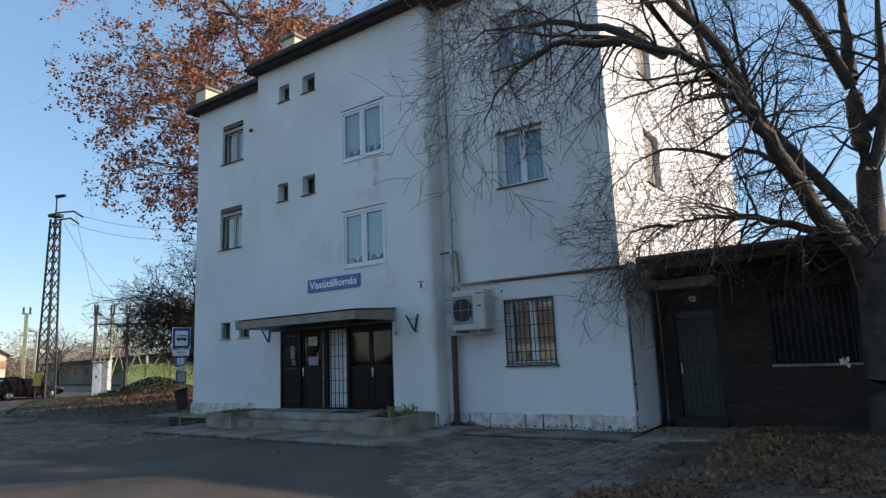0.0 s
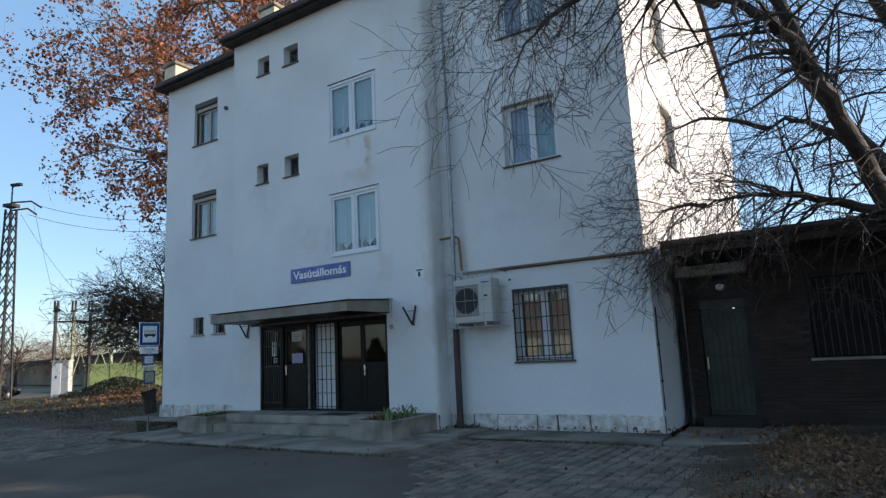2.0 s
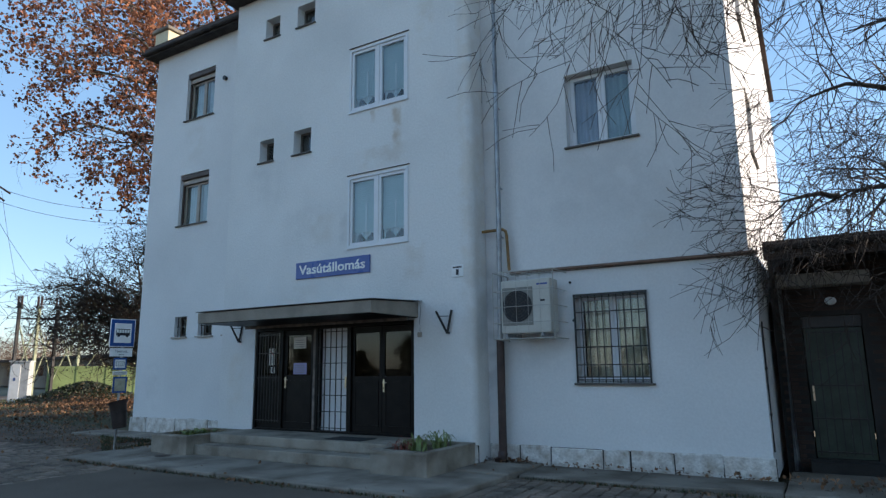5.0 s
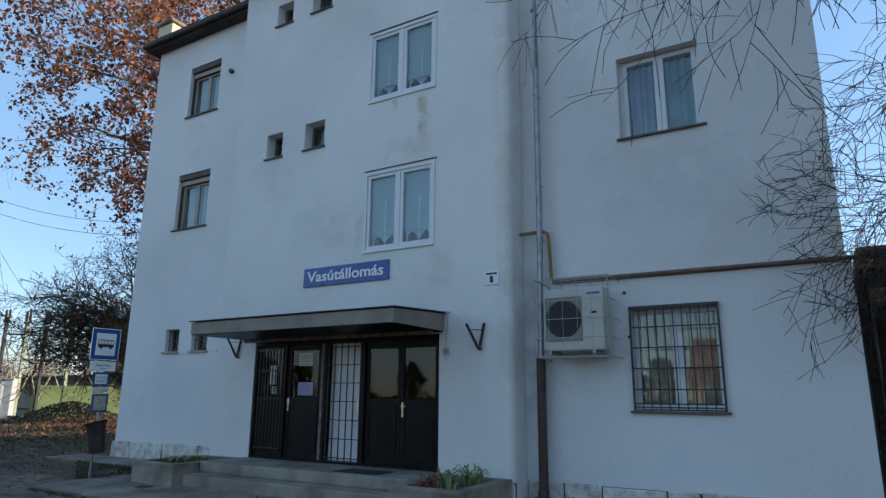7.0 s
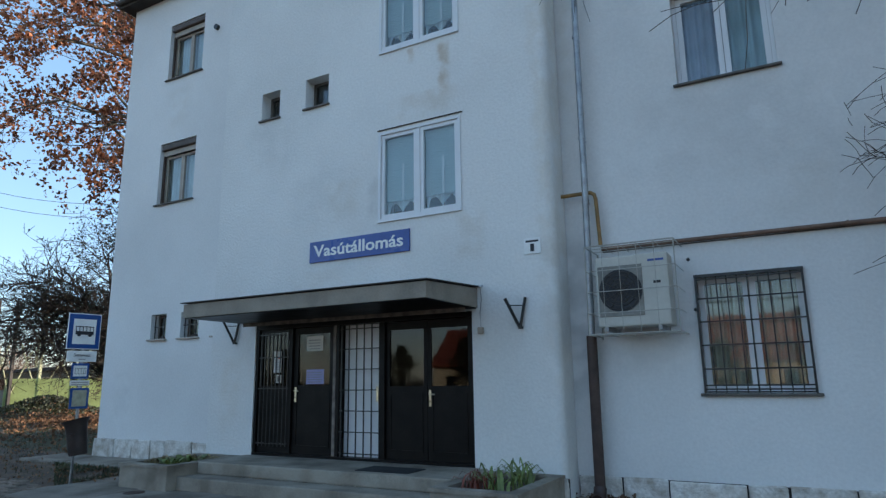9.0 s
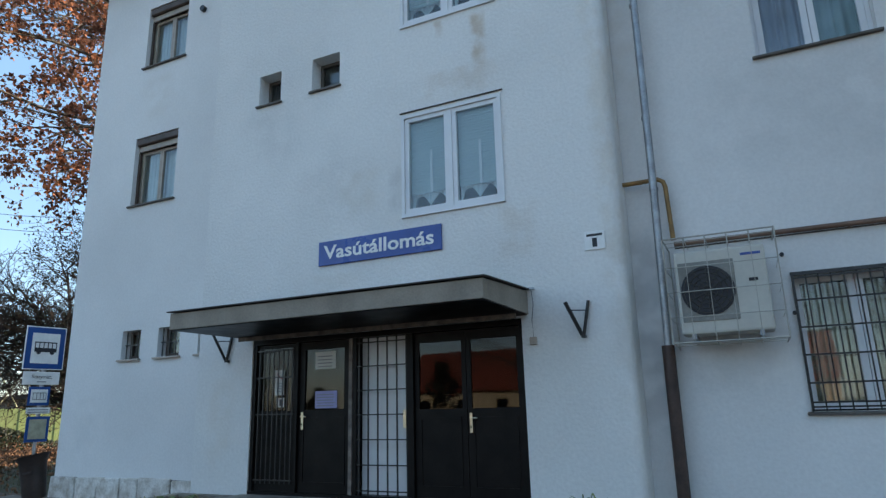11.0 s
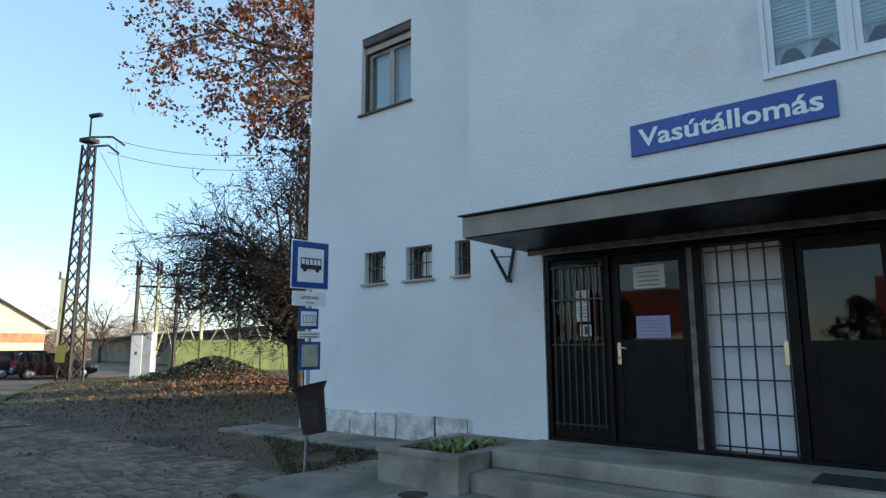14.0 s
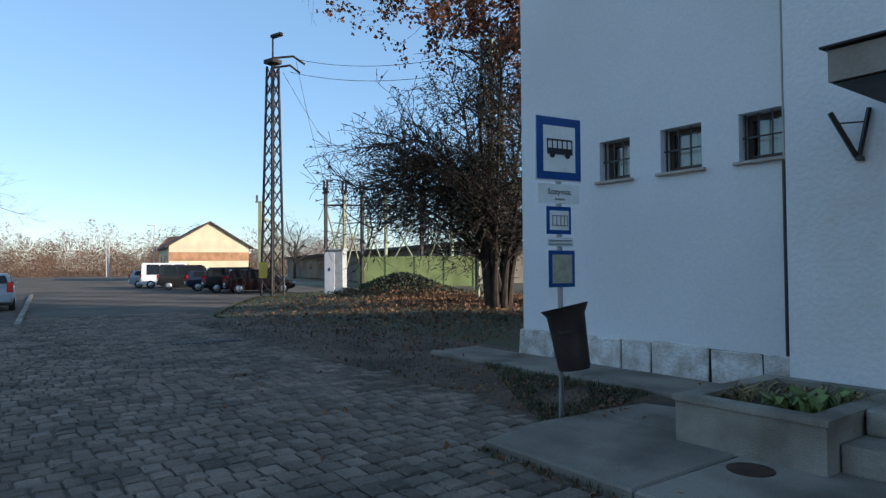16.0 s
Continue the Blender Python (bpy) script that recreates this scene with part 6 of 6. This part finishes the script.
def car(name, label, m, col, L=4.2, Wd=1.72, Ht=1.5, van=False):
    c = thing(name, m, label, "car", "parked cars")
    pm = paint(name + " paint", col)
    h = L / 2
    st = [(-h, 0.55, 0.75, 0.9), (-h + 0.08, 0.35, 0.95, 1.0), (-h + 0.5, 0.22, 1.0, 1.0), (0.0, 0.2, 0.98, 1.0), (h - 1.15, 0.22, 0.94, 1.0), (h - 0.35, 0.25, 0.8, 0.97), (h - 0.05, 0.35, 0.68, 0.88), (h, 0.45, 0.6, 0.8)]
    if van:
        st = [(x, a0, b0 + (0.1 if x < h - 0.5 else 0.05), k) for x, a0, b0, k in st]
    f = bmesh.new()
    rows = []
    for x, zb, zt, k in st:
        w = Wd / 2 * k
        rows.append([f.verts.new((x, y, z)) for y, z in ((-w * 0.9, zb), (-w, (zb + zt) / 2), (-w * 0.97, zt - 0.06), (-w * 0.88, zt), (w * 0.88, zt), (w * 0.97, zt - 0.06), (w, (zb + zt) / 2), (w * 0.9, zb))])
    for i in range(len(rows) - 1):
        for k in range(8):
            f.faces.new([rows[i][k], rows[i][(k + 1) % 8], rows[i + 1][(k + 1) % 8], rows[i + 1][k]])
    f.faces.new(rows[0])
    f.faces.new(rows[-1][::-1])
    smooth(part("body", f, pm, c), 35)
    zb = 0.96
    b0, b1, t0, t1 = (-h + 0.1, h - 1.0, -h + 0.3, h - 1.75) if not van else (-h + 0.05, h - 0.8, -h + 0.12, h - 1.4)
    f = bmesh.new()
    w0, w1 = Wd / 2 * 0.9, Wd / 2 * 0.74
    lo = [f.verts.new(p) for p in ((b0, -w0, zb), (b1, -w0, zb - 0.02), (b1, w0, zb - 0.02), (b0, w0, zb))]
    hi = [f.verts.new(p) for p in ((t0, -w1, Ht - 0.03), (t1, -w1, Ht - 0.02), (t1, w1, Ht - 0.02), (t0, w1, Ht - 0.03))]
    f.faces.new(hi)
    for i in range(4):
        f.faces.new([lo[i], lo[(i + 1) % 4], hi[(i + 1) % 4], hi[i]])
    bmesh.ops.bevel(f, geom=[e for e in f.edges if all(v in hi for v in e.verts)], offset=0.06, segments=2, affect="EDGES")
    part("cabin", f, pm, c)

    def pane(name2, a0, a1, a2, a3, out):
        g = bmesh.new()
        q = [g.verts.new(Vector(p) + Vector(out)) for p in (a0, a1, a2, a3)]
        g.faces.new(q)
        ex2 = bmesh.ops.extrude_face_region(g, geom=g.faces[:])
        bmesh.ops.translate(g, verts=[v for v in ex2["geom"] if isinstance(v, bmesh.types.BMVert)], vec=Vector(out) * 0.6)
        part(name2, g, M_CARGLASS, c)

    def mixp(p, q, s):
        return Vector(p).lerp(Vector(q), s)

    for sg in (-1, 1):
        bl, brr, tl, trr = Vector((b0, sg * w0, zb)), Vector((b1, sg * w0, zb)), Vector((t0, sg * w1, Ht)), Vector((t1, sg * w1, Ht))
        for s0, s1 in ((0.1, 0.36), (0.4, 0.64), (0.68, 0.93)):
            pane("side_window", mixp(mixp(bl, brr, s0), mixp(tl, trr, s0), 0.12), mixp(mixp(bl, brr, s1), mixp(tl, trr, s1), 0.12), mixp(mixp(bl, brr, s1), mixp(tl, trr, s1), 0.85), mixp(mixp(bl, brr, s0), mixp(tl, trr, s0), 0.85), (0, sg * 0.012, 0.002))
    pane("windscreen", (b1 - 0.1, -w0 * 0.85, zb + 0.06), (b1 - 0.1, w0 * 0.85, zb + 0.06), (t1 + 0.1, w1 * 0.88, Ht - 0.1), (t1 + 0.1, -w1 * 0.88, Ht - 0.1), (0.016, 0, 0.012))
    pane("rear_window", (b0 + 0.04, -w0 * 0.82, zb + 0.1), (b0 + 0.04, w0 * 0.82, zb + 0.1), (t0 - 0.03, w1 * 0.85, Ht - 0.12), (t0 - 0.03, -w1 * 0.85, Ht - 0.12), (-0.016, 0, 0.004))
    for x in (-h + 0.75, h - 0.8):
        for sg in (-1, 1):
            y = sg * (Wd / 2 - 0.1)
            wh = smooth(part("wheel", Soup().tube([(x, y - 0.1, 0.31), (x, y + 0.1, 0.31)], 0.31, 20), M_TYRE, c))
            smooth(part("rim", Soup().tube([(x, y + sg * 0.101, 0.31), (x, y + sg * 0.118, 0.31)], [0.2, 0.17], 14), M_RIM, wh))
    for sg in (-1, 1):
        y = sg * Wd * 0.4
        part("tail_light", bx(-h - 0.012, y - 0.1, 0.72, -h + 0.12, y + 0.1, 1.1, 0.02), M_LAMPR, c)
        part("headlight", bx(h - 0.22, y - 0.14, 0.58, h - 0.03, y + 0.12, 0.72, 0.02), M_LAMPW, c)
        part("mirror", bx(b1 - 0.35, sg * (w0 + 0.08) - 0.08, 0.98, b1 - 0.22, sg * (w0 + 0.08) + 0.08, 1.1, 0.02), pm, c)
    part("bumper", bx(-h - 0.04, -Wd * 0.42, 0.35, -h + 0.1, Wd * 0.42, 0.55, 0.03), pm, c)
    part("number_plate", bx(-h - 0.055, -0.25, 0.56, -h - 0.0, 0.25, 0.67), M_WHITE, c)
    return c


HD = 80
car("parked_car", "dark red estate car parked nose to the fence", pose(-48.3, 17.85, -0.15, 0, 0, HD), (0.007, 0.0014, 0.002))
car("parked_car", "dark grey people carrier parked beside others", pose(-50.9, 17.5, -0.15, 0, 0, HD), (0.014, 0.014, 0.016), 4.6, 1.8, 1.65)
car("parked_car", "dark blue saloon parked in the row", pose(-54.6, 17.2, -0.15, 0, 0, HD), (0.012, 0.02, 0.045), 4.3, 1.7, 1.42)
car("parked_car", "black high-roofed car parked in the row", pose(-59.3, 16.5, -0.15, 0, 0, HD), (0.015, 0.015, 0.016), 4.5, 1.8, 1.85, True)
car("parked_car", "white van parked in the row", pose(-64.1, 16.4, -0.15, 0, 0, HD), (0.7, 0.7, 0.7), 4.8, 1.9, 2.05, True)
car("parked_car", "silver car parked at the end of the row", pose(-66.6, 15.7, -0.15, 0, 0, HD), (0.4, 0.4, 0.4), 4.2, 1.7, 1.45)
car("parked_car", "light blue hatchback parked across the yard", pose(-39.8, 4.0, -0.15, 0, 0, 178), (0.3, 0.36, 0.4), 4.0, 1.68, 1.45)

for x, y, h in ((-98, 22, 7.2), (-120, 20, 7), (-150, 24, 8), (-75, 29, 6.5)):
    lp = thing("street_lamp", pose(x, y, -0.2), "slim grey street lamp on a tall pole", "street lamp", "street lamps")
    smooth(part("pole", Soup().tube([(0, 0, 0), (0, 0, h)], [0.09, 0.06], 8), M_CABIN, lp))
    part("lamp_head", bx(-0.15, -0.9, h, 0.15, 0.1, h + 0.14, 0.03), M_CABIN, lp)
for x, y in ((-70.5, 26.0), (-112, 44), (-95, 52), (-64, 47), (-140, 55)):
    cm = thing("catenary_mast", pose(x, y, -0.2, 0, 0, 60), "pale steel catenary mast with a cantilever beam", "mast", "catenary masts")
    part("mast", bx(-0.16, -0.16, 0, 0.16, 0.16, 8.2, 0.01), M_PALEP, cm)
    part("beam", bx(-0.1, 0.16, 6.5, 0.1, 9.0, 6.75), M_PALEP, cm)
    for k in (-0.3, 0.3):
        smooth(part("insulator", Soup().tube([(k, 0, 8.2), (k, 0, 8.8)], 0.1, 8), M_RUSTP, cm))
    part("top_arm", bx(-0.45, -0.06, 8.05, 0.45, 0.06, 8.2), M_PALEP, cm)

gr = thing("drain_grate", pose(-23.0, 7.5, -0.115), "long rusty drain grate across the setts", "drain grate")
part("frame", bx(-0.16, -0.75, 0, 0.16, 0.75, 0.012), M_RUSTP, gr)
for k in range(14):
    part("bar", bx(-0.13, -0.7 + 0.1 * k, 0.0125, 0.13, -0.66 + 0.1 * k, 0.022), M_LATT, gr)
# low concrete wall and kerb by the yard
kb = thing("kerb", pose(-42, 5.35, -0.16, 0, 0, -4), "low concrete kerb along the far verge", "kerb", kind="structure")
for k in range(24):
    part("kerb_stone", bx(-12 + k, -0.08, 0, -11.02 + k, 0.08, 0.12, 0.015), M_CONC, kb)


def house(name, label, m, Wh, Dh, Hh, Rh, wallm, roofm, nwin=3):
    o = thing(name, m, label, "house")
    f = bmesh.new()
    pr2 = [(0, 0), (Dh, 0), (Dh, Hh), (Dh / 2, Rh), (0, Hh)]
    fa2 = [f.verts.new((0, y, z)) for y, z in pr2]
    fb2 = [f.verts.new((Wh, y, z)) for y, z in pr2]
    f.faces.new(fa2)
    f.faces.new(fb2[::-1])
    for i in range(5):
        f.faces.new([fa2[i], fa2[(i + 1) % 5], fb2[(i + 1) % 5], fb2[i]])
    part("wall", f, wallm, o)
    for y0 in (-0.5, Dh + 0.5):
        f = bmesh.new()
        q = [f.verts.new(p) for p in ((-0.4, y0, Hh - 0.25), (-0.4, Dh / 2, Rh + 0.05), (Wh + 0.4, Dh / 2, Rh + 0.05), (Wh + 0.4, y0, Hh - 0.25))]
        f.faces.new(q)
        ex3 = bmesh.ops.extrude_face_region(f, geom=f.faces[:])
        bmesh.ops.translate(f, verts=[v for v in ex3["geom"] if isinstance(v, bmesh.types.BMVert)], vec=(0, 0, 0.18))
        part("roof", f, roofm, o)
    for k in range(nwin):
        x = Wh * (k + 0.5) / nwin
        wd = part("window", bx(x - 0.6, Dh + 0.002, 1.0, x + 0.6, Dh + 0.05, 2.3), M_CARGLASS, o)
        part("frame", bx(x - 0.7, Dh + 0.001, 0.92, x + 0.7, Dh + 0.03, 0.995), M_WPVC, wd)
    return o


house("far_house", "distant house with a red tiled roof", pose(-235, 50, -0.2, 0, 0, 10), 16, 10, 6, 12, M_SHEDW, M_REDROOF)
M_HOUSEW = mat("ochre house wall", (0.6, 0.42, 0.25), 0.9, var=0.12, big=0.6, fine=8, bump=0.1)
house("village_house", "low ochre house with a red tiled roof across the road", pose(-12, -52, -0.2), 14, 9, 3.4, 7.4, M_HOUSEW, M_REDROOF, 4)
house("village_house", "pale house with a red tiled roof across the road", pose(14, -54, -0.2), 12, 9, 3.6, 7.8, M_SHEDW, M_REDROOF, 3)
house("village_house", "cream house with a red tiled roof across the road", pose(-38, -52, -0.2), 13, 9, 3.4, 7.4, M_SHEDW, M_REDROOF, 3)

# dark evergreen shrubs along the road opposite
rh = random.Random(61)
for k in range(15):
    x, y = -58 + 6.4 * k + rh.uniform(-2, 2), -31 + rh.uniform(-4, 3)
    hh, ww = rh.uniform(3.0, 6.5), rh.uniform(1.6, 2.6)
    sh = thing("roadside_shrub", pose(x, y, -0.2), "dark evergreen shrub across the road", "shrub", "roadside shrubs")
    smooth(part("stem", Soup().tube([(0, 0, 0), (0.05, 0, hh * 0.8)], [0.1, 0.04], 6), M_BARK_D, sh))
    s = Soup()
    for _ in range(700):
        z = rh.random() ** 0.7 * hh
        rr = ww * math.sqrt(max(0.04, 1 - (z / hh) ** 1.6)) * (0.8 + 0.3 * math.sin(z * 3 + k))
        b0 = rh.uniform(0, 6.28)
        q_ = rr * math.sqrt(rh.random())
        s.leaf((q_ * math.cos(b0), q_ * math.sin(b0), z + 0.2), 0.42, rh, shape=0.6)
    tagged(part("foliage", s, M_DARK_LEAF, sh), kind="stuff")

# far woods all round
rw = random.Random(99)
fw = Soup()
for k in range(760):
    a0 = rw.uniform(0, 6.28) if k < 230 else rw.uniform(2.62, 3.35)
    dist = rw.uniform(150, 330)
    if rw.random() < 0.12:
        dist = rw.uniform(60, 100)
    x, y = dist * math.cos(a0) - 10, dist * math.sin(a0) + 5
    if -25 < x < 40 and 0 < y < 60:
        continue
    if dist < 110 and not (y < -30):
        continue
    hh, ww = rw.uniform(5, 12.5), rw.uniform(4, 9)
    for _ in range(380):
        z = rw.random() ** 1.3 * hh
        sc = math.sqrt(max(0.05, 1 - (z / hh) ** 2)) * ww
        fw.leaf((x + rw.gauss(0, 0.42) * sc, y + rw.gauss(0, 0.42) * sc, z - 0.3), 0.5, rw, shape=0.3)
tagged(part("far_woods", fw, M_FARTREE), "brown leafless woods along the horizon", "woods", kind="stuff")
for k, (x, y, h) in enumerate(((-50.5, 0.5, 8.5), (-58, -2, 9), (-18, -24, 10), (4, -22, 11), (-95, 40, 9))):
    yt = thing("winter_tree", pose(x, y, -0.15), "bare winter tree across the yard", "tree", "winter trees")
    s, tp = Soup(), []
    smooth(part("trunk", Soup().tube([(0, 0, 0), (0.1, 0, h * 0.3), (0.0, 0.1, h * 0.6)], [0.28, 0.2, 0.1], 8), M_BARK, yt))
    r_ = random.Random(200 + k)
    for i in range(14):
        a0 = i * 2.4
        grow(s, (0.05, 0.05, h * r_.uniform(0.22, 0.6)), (math.cos(a0), math.sin(a0), 0.9), h * 0.45, 0.09, 3, r_, 0.0, tp, 0.7, 4, 4)
    tagged(part("branchwork", s, M_BARK, yt), kind="stuff")

# ---------- pieces: bricks and setts ----------
annexe = bpy.data.objects["wall_annexe"]
rbk = random.Random(4)
BL, BH = 0.25, 0.07
bm = bx(-BL / 2 + 0.005, -0.02, -BH / 2 + 0.005, BL / 2 - 0.005, -0.003, BH / 2 - 0.005, 0.004)
brick_me = mesh_of(bm, "brick")
brick_me.materials.append(M_BRICK)
rest = Soup()
count = 0
row = 0
z = -0.05
while z < 3.38:
    x = -0.5 + (0.125 if row % 2 else 0)
    while x < 6.5:
        inside = any(h[0] - 0.13 < x + BL / 2 < h[1] + 0.13 and h[2] - 0.04 < z + BH / 2 < h[3] + 0.04 for h in (ADOOR, AWIN))
        if not inside:
            if count < 295 and x > 0.75 and 0.3 < z:
                ob = new("brick", brick_me)
                ob.parent = annexe
                ob.location = (x + BL / 2, AY - rbk.uniform(0, 0.004), z + BH / 2)
                count += 1
            else:
                rest.box(x + 0.005, AY - 0.02 - rbk.uniform(0, 0.004), z + 0.005, x + BL - 0.005, AY - 0.003, z + BH - 0.005)
        x += BL
    z += BH + 0.005
    row += 1
o = part("brickwork", rest, M_BRICK_I, annexe)
tagged(o, kind="stuff")

rst = random.Random(6)
setts = thing("sett_paving", pose(0, 0, 0), "worn grey granite sett paving with open joints", "paving", kind="structure")
variants = []
for k in range(5):
    bm = box(bmesh.new(), -0.1, -0.085, -0.05, 0.1, 0.085, 0.0)
    topv = [v for v in bm.verts if v.co.z > -0.01]
    bmesh.ops.bevel(bm, geom=[e for e in bm.edges if all(v in topv for v in e.verts)], offset=0.015, segments=1, affect="EDGES")
    for v in bm.verts:
        v.co += Vector((rst.gauss(0, 0.005), rst.gauss(0, 0.005), rst.gauss(0, 0.003) if v.co.z > -0.03 else 0))
    me = mesh_of(bm, "sett")
    me.materials.append(M_SETT1)
    variants.append(me)
vv = [np.array([tuple(v.co) for v in me.vertices]) for me in variants]
ff = [[tuple(p.vertices) for p in me.polygons] for me in variants]
V, F, n0, near = [], [], 0, 0
i = 0
x = -33.0
while x < 1.6:
    y = -4.0 + rst.uniform(0, 0.1)
    top_y = min(9.6, road_edge(x) + 0.25) if x < -13.5 else (7.22 if x < -4.5 else 9.42)
    if x > 0.2:
        top_y = min(top_y, 8.6)
    wob = 0.05 * math.sin(x * 0.8)
    while y < top_y:
        ln = rst.uniform(0.15, 0.205)
        px, py = x + 0.03 * math.sin(y * 0.9) + rst.gauss(0, 0.004), y + ln / 2 + wob
        pz = GZ + 0.02 * noise.noise(Vector((px * 0.35, py * 0.35, 2))) + rst.gauss(0, 0.004)
        if py + ln / 2 < top_y + 0.1 and not (py < 7.2 and patch_left(py) + 0.05 < px < patch_right(py) - 0.05) and not (py > 7.8 - 0.58 * (px + 13.6) and px < -13.3 and px > -17.6):
            k = rst.randrange(5)
            sc = (rst.uniform(0.9, 0.99), (ln - 0.018) / 0.17, 1.0)
            if near < 295 and -16.2 < px < -13.6 and 5.6 < py < 7.9:
                ob = new("sett", variants[k])
                ob.parent = setts
                ob.matrix_basis = Matrix.Translation((px, py, pz)) @ Matrix.Diagonal((*sc, 1))
                near += 1
            else:
                V.append(vv[k] * np.array(sc) + np.array((px, py, pz)))
                F += [tuple(q + n0 for q in fc) for fc in ff[k]]
                n0 += len(vv[k])
        y += ln
    x += 0.212
    i += 1
me = bpy.data.meshes.new("sett_field")
me.from_pydata(np.concatenate(V).tolist(), [], F)
tagged(part("sett_field", me, M_SETT, setts), kind="stuff")
